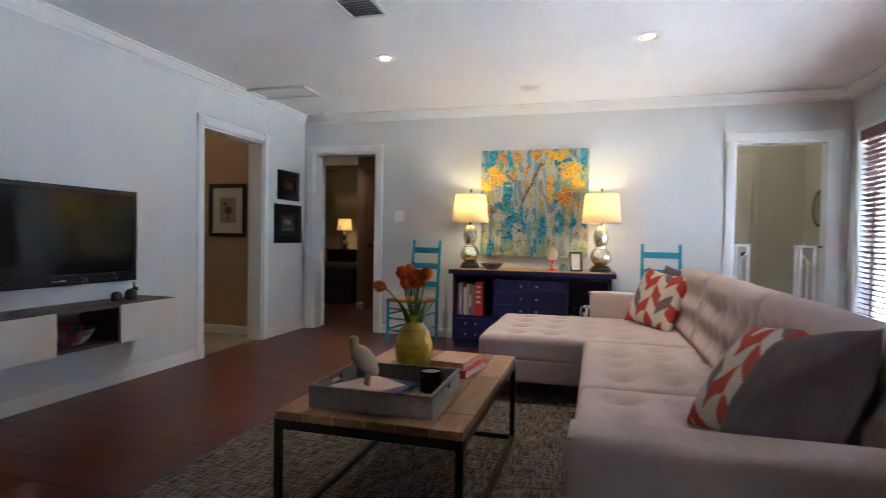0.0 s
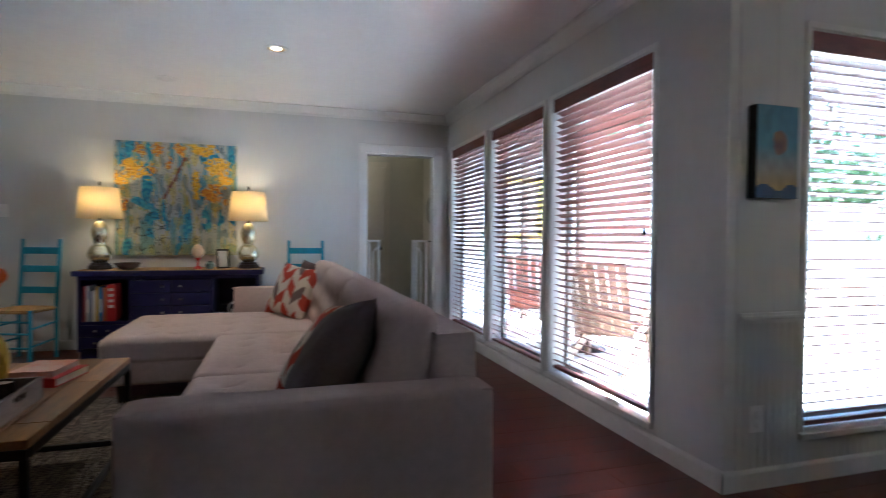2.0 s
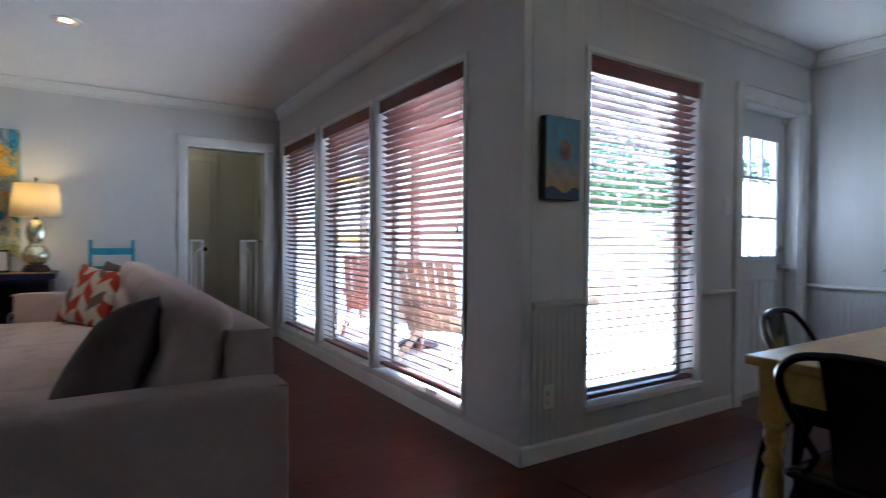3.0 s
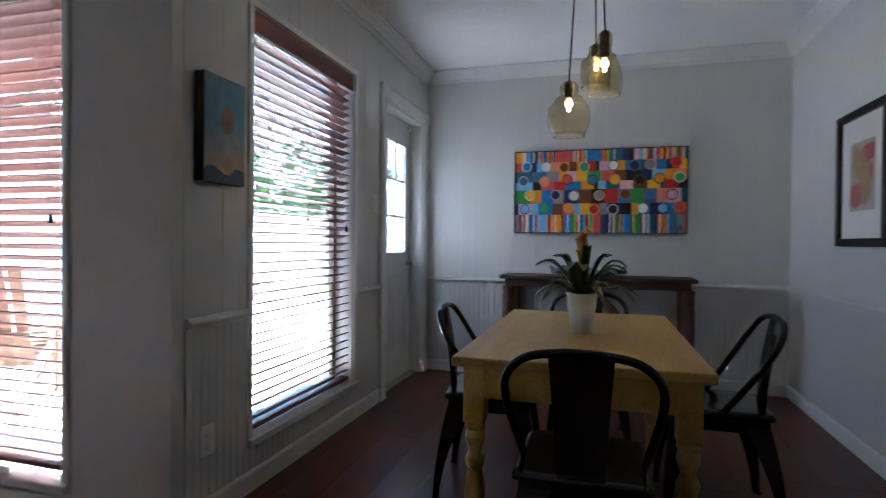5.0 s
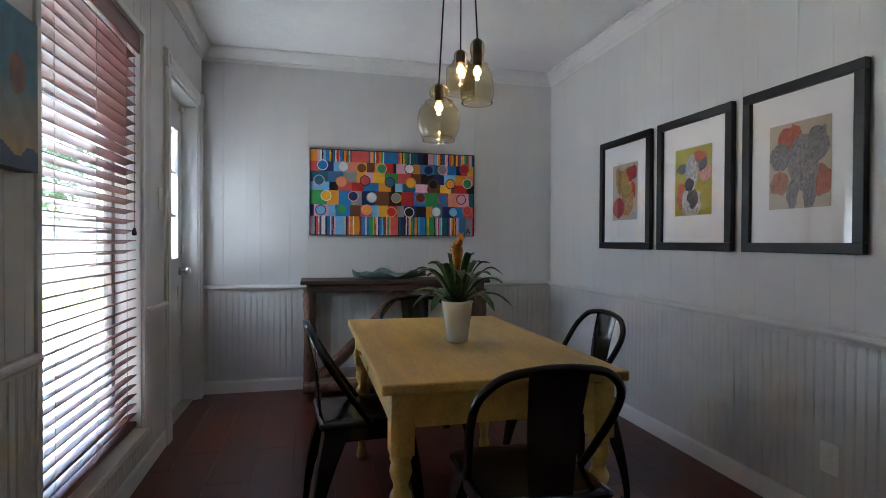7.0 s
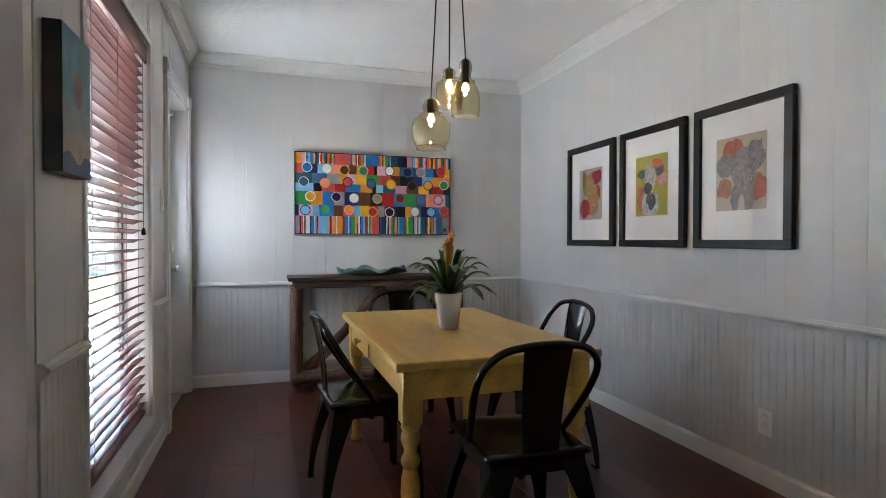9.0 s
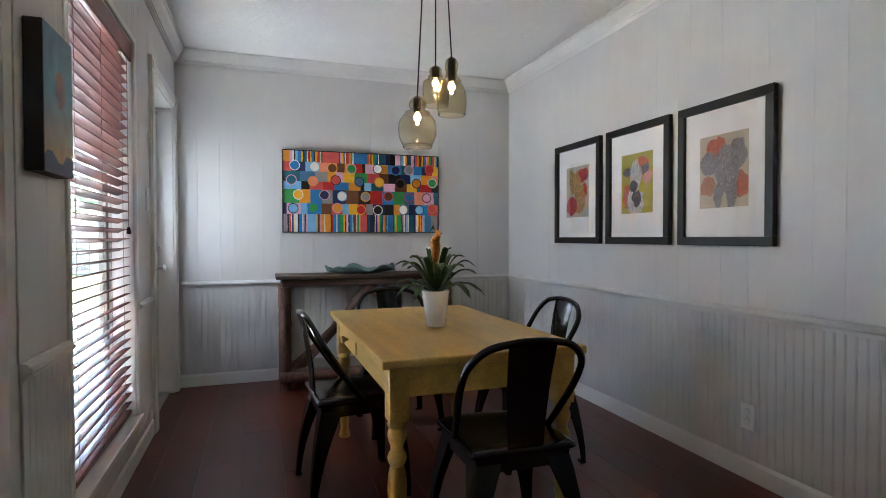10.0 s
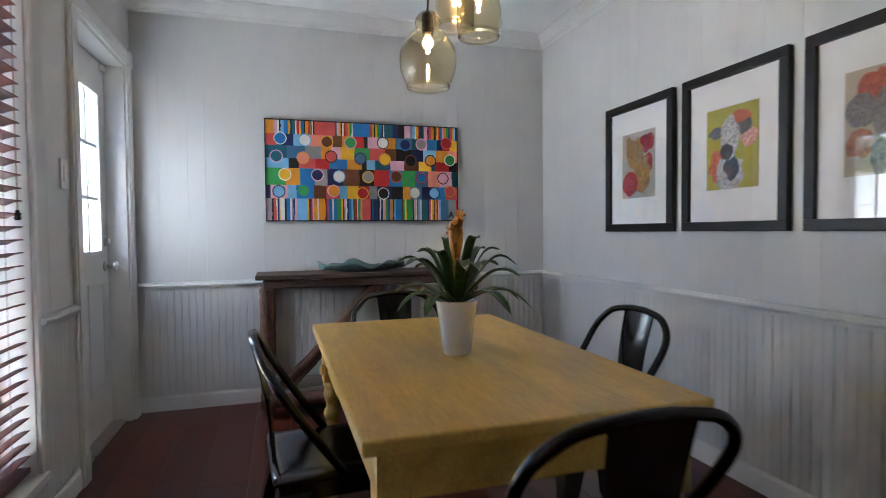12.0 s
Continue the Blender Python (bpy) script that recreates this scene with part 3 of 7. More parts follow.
def framed_picture(label, at, turn, wide, high, bar, mount, art, nx, ny, deep=0.028, group="", mount_mat=None):
    """Frame, backing mount, picture sheet and glass; the back lies on the wall at y = 0 and it faces local -y."""
    ob = thing("framed_picture", label, "picture", at, turn, group)
    part("frame", frame_bars(wide, high, bar, deep), M_BLACKFR, ob)
    part("mount", box(-wide / 2 + bar, wide / 2 - bar, -0.008, -0.002, bar, high - bar), mount_mat or M_MAT, ob)
    mw, mh = wide - 2 * bar - 2 * mount[0], high - 2 * bar - mount[1] - mount[2]
    pic = painted_sheet("print", mw, mh, nx, ny, art, ob, M_PAINT, y=-0.0095)
    pic.location.z = bar + mount[1]
    g = part("pane", box(-wide / 2 + bar - 0.002, wide / 2 - bar + 0.002, -0.018, -0.015, bar - 0.002, high - bar + 0.002), M_PICGLASS, ob)
    g.visible_shadow = False
    return ob


def blobs(ground, *spots):
    """A plain picture: a ground colour and soft-edged ellipses (u, v, ru, rv, colour)."""
    def colour(u, v):
        c = ground
        w = 0.05 * noise.noise(Vector((u * 9, v * 9, 3)))
        for bu, bv, ru, rv, col in spots:
            if ((u - bu + w) / ru) ** 2 + ((v - bv + w) / rv) ** 2 < 1:
                k = 1 + 0.45 * noise.noise(Vector((u * 26, v * 26, bu * 9)))
                k *= 0.72 if noise.noise(Vector((u * 55, v * 30, bv * 7))) > 0.12 else 1.12
                c = tuple(max(0, x * k) for x in col)
        return c
    return colour


def pillow(wide, high, thick, seed=0.0, n=26):
    """A throw pillow standing in the local x-z plane, seam round the edge, corners drawn out."""
    bm = bmesh.new()
    grid = {}
    for s in (1, -1):
        for j in range(n + 1):
            for i in range(n + 1):
                u, v = 2 * i / n - 1, 2 * j / n - 1
                edge = i in (0, n) or j in (0, n)
                if s < 0 and edge:
                    grid[s, i, j] = grid[1, i, j]
                    continue
                pull = 1 - 0.06 * (1 - u * u) * abs(v) ** 6 * 1.0 - 0.0
                t = max(0.0, (1 - abs(u) ** 3.2) * (1 - abs(v) ** 3.2)) ** 0.55
                wr = 0.006 * noise.noise(Vector((u * 3 + seed, v * 3, s * 2))) * t
                x = u * wide / 2 * (1 - 0.05 * (1 - v * v))
                z = v * high / 2 * (1 - 0.05 * (1 - u * u)) * pull
                grid[s, i, j] = bm.verts.new((x, s * (t * thick / 2 + wr), z))
    for s in (1, -1):
        for j in range(n):
            for i in range(n):
                q = (grid[s, i, j], grid[s, i + 1, j], grid[s, i + 1, j + 1], grid[s, i, j + 1])
                bm.faces.new(q if s > 0 else q[::-1])
    return bm


def paint_faces(ob, colour):
    me = ob.data
    face_colours(me, [colour(Vector(p.center)) for p in me.polygons])


# ---- living room: sofa ----
sofa = thing("sectional_sofa", "blush beige linen sectional sofa with tufted cushions and chaise", "sofa", (-0.07, -0.03, 0))
part("base", box(1.20, 2.20, 2.50, 6.10, 0.13, 0.29, 0.02), M_SOFA, sofa)
part("chaise_base", box(0.50, 1.20, 4.86, 6.02, 0.13, 0.29, 0.02), M_SOFA, sofa)
for y0, y1, nm in ((2.49, 2.64, "arm"), (5.97, 6.12, "arm")):
    b = softbox(1.03 if y0 < 3 else 1.0, y1 - y0, 0.53, 0.022, cuts=12)
    arm = part(nm, join(None, b, Matrix.Translation((1.685 if y0 < 3 else 1.69, (y0 + y1) / 2, 0.388))), M_SOFA, sofa, smooth=True)
    loop = [(1.175, y0 + 0.012, 0.642), (2.195, y0 + 0.012, 0.642), (2.195, y1 - 0.012, 0.642), (1.175, y1 - 0.012, 0.642)]
    part("piping", tube(loop, 0.0045, 6, closed=True), M_SEAM, arm)
b = softbox(0.15, 3.36, 0.67, 0.025, cuts=14)
back = part("back_frame", join(None, b, Matrix.Translation((2.12, 4.305, 0.465))), M_SOFA, sofa, smooth=True)
part("piping", tube([(2.05, 2.64, 0.792), (2.05, 5.97, 0.792)], 0.0045, 6), M_SEAM, back)
for i, (y0, y1) in enumerate(((2.645, 3.735), (3.74, 4.85))):
    tf = [(tx, ty) for tx in (-0.22, 0.02, 0.24) for ty in (-0.36, -0.12, 0.12, 0.36)]
    b = softbox(0.80, y1 - y0, 0.17, 0.045, 0.022, tf, 0.05, 0.062, cuts=40, seed=i * 3.1)
    part("seat_cushion", join(None, b, Matrix.Translation((1.565, (y0 + y1) / 2, 0.355))), M_SOFA, sofa, smooth="all")
tf = [(tx, ty) for tx in (-0.52, -0.28, -0.04, 0.2) for ty in (-0.38, -0.13, 0.13, 0.38)]
b = softbox(1.50, 1.11, 0.17, 0.045, 0.022, tf, 0.05, 0.062, cuts=44, seed=8)
part("chaise_cushion", join(None, b, Matrix.Translation((1.215, 5.405, 0.355))), M_SOFA, sofa, smooth="all")
for i, (y0, y1) in enumerate(((2.65, 3.735), (3.74, 4.85), (4.855, 5.96))):
    tf = [(tx, ty) for tx in (-0.10, 0.06) for ty in (-0.42, -0.25, -0.08, 0.08, 0.25, 0.42)]
    b = softbox(0.47, y1 - y0, 0.20, 0.06, 0.04, tf, 0.075, 0.062, cuts=38, seed=i * 5.3 + 1)
    m = Matrix.Translation((1.945, (y0 + y1) / 2, 0.655)) @ Matrix.Rotation(radians(-78), 4, "Y")
    part("back_cushion", join(None, b, m), M_SOFA, sofa, smooth="all")
for x, y in ((1.27, 2.57), (2.12, 2.57), (0.58, 4.94), (0.58, 5.94), (2.12, 6.02), (1.27, 4.3), (2.12, 4.3)):
    part("leg", lathe([(0, 0), (0.016, 0), (0.026, 0.135), (0, 0.135)], 16, at=(x, y, 0.001)), M_LEG, sofa, smooth=True)

RED, CREAM, TAUPE = (0.42, 0.045, 0.02), (0.58, 0.50, 0.40), (0.16, 0.11, 0.095)


def chevrons(p):
    u, v = p.x / 0.085, p.z / 0.10
    col = math.floor(u)
    f = u - col
    s = f if col % 2 == 0 else 1 - f
    w = v + 0.75 * s + 0.5 * (col % 3)
    band = math.floor(w * 1.0) + col * 2
    return (RED, CREAM, TAUPE, CREAM, RED, CREAM)[band % 6]


def throw_pillow(label, at, rot, wide, thick, mat, patterned, seed, group):
    ob = part("throw_pillow", pillow(wide, wide, thick, seed, 40 if patterned else 26), mat, smooth="all")
    ob.matrix_basis = Matrix.Translation(at) @ Euler([radians(a) for a in rot]).to_matrix().to_4x4()
    if patterned:
        paint_faces(ob, chevrons)
    return tagged(ob, label, "pillow", group)


M_IKAT = painted("printed_cotton", 0.85)
throw_pillow("red, cream and taupe zigzag patterned square pillow", (1.61, 5.52, 0.655), (-24, 6, -52), 0.46, 0.15, M_IKAT, True, 1, "patterned pillows")
throw_pillow("plain taupe square pillow behind the patterned one", (1.77, 5.71, 0.665), (-18, 4, -56), 0.46, 0.15, M_GREYVEL, False, 2, "plain pillows")
throw_pillow("red, cream and taupe patterned pillow at the sofa arm", (1.69, 3.19, 0.64), (-40, -8, -72), 0.46, 0.17, M_IKAT, True, 5, "patterned pillows")
throw_pillow("large dark taupe velvet pillow at the sofa arm", (1.665, 2.84, 0.66), (-31, -14, -84), 0.46, 0.20, M_GREYVEL, False, 7, "plain pillows")

# ---- rug and coffee table ----
rug_m = bpy.data.materials.new("woven_rug")
rug_m.use_nodes = True
_n, _l = rug_m.node_tree.nodes, rug_m.node_tree.links
_tc = _n.new("ShaderNodeTexCoord")
_mixes = []
for sx, sy in ((9, 120), (120, 9)):
    mp, nz, rp = _n.new("ShaderNodeMapping"), _n.new("ShaderNodeTexNoise"), _n.new("ShaderNodeValToRGB")
    mp.inputs["Scale"].default_value = (sx, sy, 1)
    nz.inputs["Scale"].default_value, nz.inputs["Detail"].default_value = 1.0, 3.0
    rp.color_ramp.elements[0].position, rp.color_ramp.elements[1].position = 0.47, 0.56
    _l.new(_tc.outputs["Object"], mp.inputs[0]), _l.new(mp.outputs[0], nz.inputs[0]), _l.new(nz.outputs[0], rp.inputs[0])
    _mixes.append(rp)
mx, cr, bp = _n.new("ShaderNodeMixRGB"), _n.new("ShaderNodeValToRGB"), _n.new("ShaderNodeBump")
mx.inputs[0].default_value = 0.5
_l.new(_mixes[0].outputs[0], mx.inputs[1]), _l.new(_mixes[1].outputs[0], mx.inputs[2])
cr.color_ramp.elements[0].color, cr.color_ramp.elements[1].color = (0.035, 0.025, 0.02, 1), (0.30, 0.23, 0.165, 1)
_l.new(mx.outputs[0], cr.inputs[0]), _l.new(cr.outputs[0], _n["Principled BSDF"].inputs["Base Color"])
_l.new(mx.outputs[0], bp.inputs["Height"]), _l.new(bp.outputs[0], _n["Principled BSDF"].inputs["Normal"])
bp.inputs["Distance"].default_value = 0.006
_n["Principled BSDF"].inputs["Roughness"].default_value = 0.95
rug = part("area_rug", box(-0.68, 1.60, 1.75, 5.05, 0.001, 0.012, 0.004), rug_m)
tagged(rug, "brown and cream cross-woven area rug on the wood floor", "rug")

ct = thing("coffee_table", "rustic plank coffee table with dark iron frame on the rug", "coffee table", (0.405, 3.51, 0.012))
ct.scale = (1, 0.94, 1.03)
ends = (-0.35, -0.235, -0.12, 0.0, 0.115, 0.235, 0.35)
for i in range(6):
    cuts = sorted(random.uniform(-0.45, 0.45) for _ in range(2))
    for a, b in zip([-0.64, *cuts], [*cuts, 0.64]):
        part("plank", box(ends[i] + 0.0008, ends[i + 1] - 0.0008, a + 0.0008, b - 0.0008, 0.408, 0.438 + random.uniform(-0.001, 0.001), 0.002, seg=1), M_OAK, ct)
for nm, a in (("top_rail", (-0.35, 0.35, -0.645, -0.622, 0.378, 0.41)), ("top_rail", (-0.35, 0.35, 0.622, 0.645, 0.378, 0.41)), ("top_rail", (-0.352, -0.329, -0.622, 0.622, 0.378, 0.41)),
              ("top_rail", (0.329, 0.352, -0.622, 0.622, 0.378, 0.41)), ("floor_rail", (-0.352, -0.327, -0.62, 0.62, 0.0, 0.025)), ("floor_rail", (0.327, 0.352, -0.62, 0.62, 0.0, 0.025)), ("floor_rail", (-0.327, 0.327, 0.62, 0.645, 0.0, 0.025))):
    part(nm, box(*a, 0.003), M_IRON, ct)
for x in (-0.35, 0.325):
    for y in (-0.645, 0.62):
        part("leg", box(x, x + 0.027, y, y + 0.025, 0.0, 0.38, 0.003), M_IRON, ct)
CT = 0.4645

tray = thing("serving_tray", "grey washed wooden tray with handle slots, on the coffee table", "tray", (0.385, 3.195, CT), 1.0)
part("bottom", box(-0.225, 0.225, -0.20, 0.20, 0.0, 0.010), M_GREYWOOD, tray)
for a in ((-0.237, 0.237, -0.212, -0.20, 0.0, 0.082), (-0.237, 0.237, 0.20, 0.212, 0.0, 0.082)):
    part("side", box(*a, 0.002), M_GREYWOOD, tray)
for x0 in (-0.237, 0.225):
    part("side", wall_mesh("x", x0, x0 + 0.012, -0.20, 0.20, 0.0, 0.082, [(-0.045, 0.045, 0.045, 0.066)]), M_GREYWOOD, tray)


def book(label, at, turn, wx, wy, hz, cover, group=""):
    ob = thing("book", label, "book", at, turn, group)
    part("pages", box(-wx / 2 + 0.004, wx / 2 - 0.003, -wy / 2 + 0.004, wy / 2 - 0.004, 0.003, hz - 0.003), M_PAPER, ob)
    cv = bmesh.new()
    box(-wx / 2, wx / 2, -wy / 2, wy / 2, 0, 0.003, bm=cv)
    box(-wx / 2, wx / 2, -wy / 2, wy / 2, hz - 0.003, hz, bm=cv)
    box(-wx / 2, -wx / 2 + 0.003, -wy / 2, wy / 2, 0.003, hz - 0.003, bm=cv)
    part("cover", cv, cover, ob)
    return ob


M_MAGA = material("printed_cover_red", (0.45, 0.13, 0.06), 0.35, vary=0.5, scale=18, colour2=(0.55, 0.5, 0.45))
M_MAGB = material("printed_cover_blue", (0.06, 0.08, 0.32), 0.35, vary=0.4, scale=18)
book("red and white printed magazine lying in the tray", (0.305, 3.165, CT + 0.010), -25, 0.21, 0.27, 0.012, M_MAGA, "magazines in the tray")
book("blue printed magazine lying in the tray", (0.345, 3.215, CT + 0.022), -12, 0.20, 0.25, 0.010, M_MAGB, "magazines in the tray")
book("red and white printed magazine lying on the stack", (0.29, 3.175, CT + 0.032), -30, 0.20, 0.26, 0.009, M_MAGA, "magazines in the tray")
book("large white and red hardback lying on the coffee table", (0.535, 3.695, CT), 80, 0.26, 0.20, 0.036, M_REDBK, "stacked books")
book("smaller orange-red book lying on a larger one", (0.52, 3.705, CT + 0.036), 84, 0.23, 0.17, 0.026, M_MAGA, "stacked books")

candle = thing("jar_candle", "black glass jar candle in the tray", "candle", (0.525, 3.295, CT + 0.010))
part("jar", lathe([(0, 0), (0.042, 0), (0.045, 0.004), (0.045, 0.085), (0.042, 0.085), (0.042, 0.07), (0, 0.07)], 28), M_DARKPL, candle, smooth=True)
part("wax", lathe([(0, 0.0701), (0.0415, 0.0701), (0.0415, 0.078), (0, 0.076)], 28), M_PAPER, candle, "cream candle wax", smooth=True)
coaster = part("wooden_coaster", lathe([(0, 0), (0.052, 0), (0.056, 0.006), (0.056, 0.012), (0.052, 0.016), (0, 0.016)], 32), M_OAK, smooth=True)
coaster.location = (0.495, 3.07, CT + 0.011)
tagged(coaster, "round reddish wooden coaster in the tray", "coaster")

# carved shore bird, one plain shape
bird = lathe([(0, -0.085), (0.012, -0.078), (0.032, -0.05), (0.044, -0.01), (0.046, 0.025), (0.038, 0.06), (0.02, 0.085), (0, 0.092)], 24)
bird.transform(Matrix.Rotation(radians(42), 4, "X"))
bird.transform(Matrix.Translation((0, 0, 0.115)))
join(bird, lathe([(0, -0.03), (0.018, -0.02), (0.024, 0.0), (0.021, 0.018), (0, 0.029)], 18), Matrix.Translation((0, -0.058, 0.205)))
tube([(0, -0.058, 0.20), (0, -0.05, 0.175), (0, -0.034, 0.14)], [0.02, 0.024, 0.034], 14, bm=bird)
tube([(0, 0.012, 0.09), (-0.014, 0.0, 0.004)], [0.009, 0.011], 8, bm=bird)
tube([(0, 0.022, 0.09), (0.022, 0.012, 0.004)], [0.009, 0.011], 8, bm=bird)
ob = part("bird_figurine", bird, M_DECOY, smooth=True)
ob.matrix_basis = pose(0.29, 3.18, CT + 0.0405, 0, 0, -75) @ Matrix.Scale(0.86, 4)
tagged(ob, "carved cream wooden bird figurine on the magazines", "figurine")

# vase with relief and tulips
vase = thing("flower_vase", "mustard yellow faceted ceramic vase on the coffee table", "vase", (0.37, 3.535, CT))
prof = smooth_line([(0.050, 0, 0), (0.070, 0, 0.03), (0.083, 0, 0.09), (0.083, 0, 0.14), (0.065, 0, 0.185), (0.038, 0, 0.212), (0.031, 0, 0.225), (0.033, 0, 0.245)], 6)
vb = bmesh.new()
rings = []
for p in prof:
    ring = []
    for k in range(64):
        a = 2 * math.pi * k / 64
        row = math.floor(p.z / 0.034)
        ph = (a * 11 / (2 * math.pi) + 0.5 * (row % 2)) % 1
        dent = 0.0055 * (1 - (2 * ph - 1) ** 2) * max(0, math.sin(math.pi * ((p.z / 0.034) % 1))) if 0.012 < p.z < 0.19 else 0
        r = p.x - dent
        ring.append(vb.verts.new((r * math.cos(a), r * math.sin(a), p.z)))
    rings.append(ring)
for a, b in zip(rings, rings[1:]):
    for k in range(64):
        vb.faces.new((a[k], a[(k + 1) % 64], b[(k + 1) % 64], b[k]))
vb.faces.new(rings[0][::-1])
part("body", vb, M_VASE, vase, smooth=True)
vase.scale.z = 1.14
tul = thing("tulip_bunch", "bunch of orange tulips standing in the vase", "flowers", (0.37, 3.535, CT + 0.13))
rng = random.Random(4)
for i in range(11):
    ang = rng.uniform(0, 2 * math.pi)
    sp = rng.uniform(0.02, 0.075)
    tip = Vector((sp * math.cos(ang), sp * math.sin(ang), rng.uniform(0.26, 0.325)))
    if i == 0:
        tip = Vector((-0.13, -0.03, 0.27))
    line = smooth_line([(tip.x * 0.08, tip.y * 0.08, -0.06), (tip.x * 0.2, tip.y * 0.2, 0.12), (tip.x * 0.6, tip.y * 0.6, 0.21), tip], 5)
    part("stem", tube(line, 0.0034, 6), M_STEM, tul)
    d = (line[-1] - line[-2]).normalized()
    if i == 0:
        d = Vector((-0.9, -0.1, 0.2)).normalized()
    place = Matrix.Translation(tip - d * 0.004) @ d.to_track_quat("Z", "Y").to_matrix().to_4x4() @ Matrix.Diagonal((1.1, 1.1, 1.1, 1))
    head = part("bloom", join(None, lathe([(0, -0.002), (0.006, 0), (0.009, 0.006), (0.004, 0.02), (0, 0.022)], 10), place), M_TULIP, tul, smooth=True)
    for k in range(6):
        pet = bmesh.new()
        rows = []
        for j in range(6):
            s = j / 5
            w = 0.019 * math.sin(math.pi * (0.12 + 0.84 * s)) + 0.001
            rr = 0.021 * math.sin(math.pi * (0.1 + 0.68 * s)) * (0.92 if k % 2 else 1.05)
            rows.append([pet.verts.new((rr - 0.004 * abs(q), q * w, s * 0.056)) for q in (-1, -0.4, 0.4, 1)])
        for a, b in zip(rows, rows[1:]):
            for q in range(3):
                pet.faces.new((a[q], a[q + 1], b[q + 1], b[q]))
        part("petal", join(None, pet, place @ Matrix.Rotation(k * math.pi / 3, 4, "Z")), M_TULIP, head, smooth="all")
for i in range(5):
    ang = i * 1.3 + 0.4
    lf = bmesh.new()
    rows = []
    for j in range(7):
        s = j / 6
        o = 0.02 + 0.075 * s * s
        w = 0.016 * math.sin(math.pi * (0.1 + 0.88 * s))
        rows.append([lf.verts.new((o + 0.004 * abs(q), q * w, 0.05 + 0.17 * s)) for q in (-1, 0, 1)])
    for a, b in zip(rows, rows[1:]):
        for q in range(2):
            lf.faces.new((a[q], a[q + 1], b[q + 1], b[q]))
    lf.transform(Matrix.Rotation(ang, 4, "Z"))
    part("leaf", lf, M_STEM, tul, smooth="all")

# ---- television wall ----
tv = thing("television", "wide flat black television mounted on the wall", "television", (XT + 0.06, 3.81, 0.75), 90)
part("bracket", box(-0.2, 0.2, 0.02, 0.057, 0.2, 0.45), M_DARKPL, tv)
part("housing", box(-0.60, 0.60, -0.02, 0.02, 0, 0.64, 0.008), M_DARKPL, tv)
part("screen", box(-0.565, 0.565, -0.0225, -0.0195, 0.07, 0.605), M_SCREEN, tv)
bz = bmesh.new()
for a in ((-0.60, 0.60, -0.03, -0.02, 0.0, 0.068), (-0.60, 0.60, -0.03, -0.02, 0.607, 0.64), (-0.60, -0.567, -0.03, -0.02, 0.068, 0.607), (0.567, 0.60, -0.03, -0.02, 0.068, 0.607)):
    box(*a, 0.003, bm=bz)
part("bezel", bz, M_DARKPL, tv)
part("badge_bar", box(-0.045, 0.045, -0.0315, -0.0302, 0.03, 0.036), M_STEEL, tv, "small silver badge")

con = thing("media_console", "floating walnut media console with white doors on the wall", "console", (XT, 3.80, 0.375))
for nm, a in (("top", (0, 0.335, -0.71, 0.71, 0.232, 0.25)), ("bottom", (0, 0.335, -0.71, 0.71, 0, 0.018)), ("back", (0, 0.012, -0.71, 0.71, 0.018, 0.232)), ("side", (0, 0.335, -0.71, -0.692, 0.018, 0.232)),
              ("side", (0, 0.335, 0.692, 0.71, 0.018, 0.232)), ("divider", (0.012, 0.335, 0.222, 0.24, 0.018, 0.232)), ("divider", (0.012, 0.335, -0.23, -0.212, 0.018, 0.232))):
    part(nm, box(*a, 0.001), M_WALNUT, con)
part("door", box(0.337, 0.355, 0.224, 0.71, -0.004, 0.246, 0.002), M_LACQ, con, "white lacquered door")
part("door", box(0.337, 0.355, -0.71, -0.214, -0.004, 0.246, 0.002), M_LACQ, con, "white lacquered door")
bowl_m = painted("bowl_paint", 0.3)
bowl = part("patterned_bowl", lathe([(0, 0), (0.05, 0), (0.075, 0.02), (0.105, 0.06), (0.125, 0.10), (0.132, 0.104), (0.12, 0.10), (0.10, 0.06), (0.07, 0.025), (0, 0.012)], 40), bowl_m, smooth=True)
paint_faces(bowl, lambda p: ((0.32, 0.07, 0.04) if noise.noise(p * 28) > 0.1 else (0.12, 0.15, 0.24) if noise.noise(p * 28) > -0.15 else (0.38, 0.32, 0.26)) if p.z < 0.09 else (0.03, 0.03, 0.05))
bowl.location = (XT + 0.20, 3.81, 0.3935)
tagged(bowl, "wide painted bowl with red and blue pattern in the console niche", "bowl")
for y, s, lab in ((4.16, 1.0, "small round brown figurine on the console"), (4.28, 1.15, "brown rabbit-shaped figurine on the console")):
    fg = lathe([(0, 0), (0.03, 0), (0.036, 0.02), (0.033, 0.045), (0.02, 0.06), (0, 0.066)], 20)
    if s > 1:
        join(fg, lathe([(0, -0.02), (0.018, -0.01), (0.02, 0.005), (0, 0.022)], 14), Matrix.Translation((0, 0.03, 0.06)))
        tube([(0, 0.028, 0.07), (0, 0.02, 0.105)], [0.007, 0.004], 8, bm=fg)
    fo = part("figurine", fg, M_BRONZE, smooth=True)
    fo.matrix_basis = pose(XT + 0.17, y, 0.6255) @ Matrix.Scale(s, 4)
    tagged(fo, lab, "figurine", "small figurines")

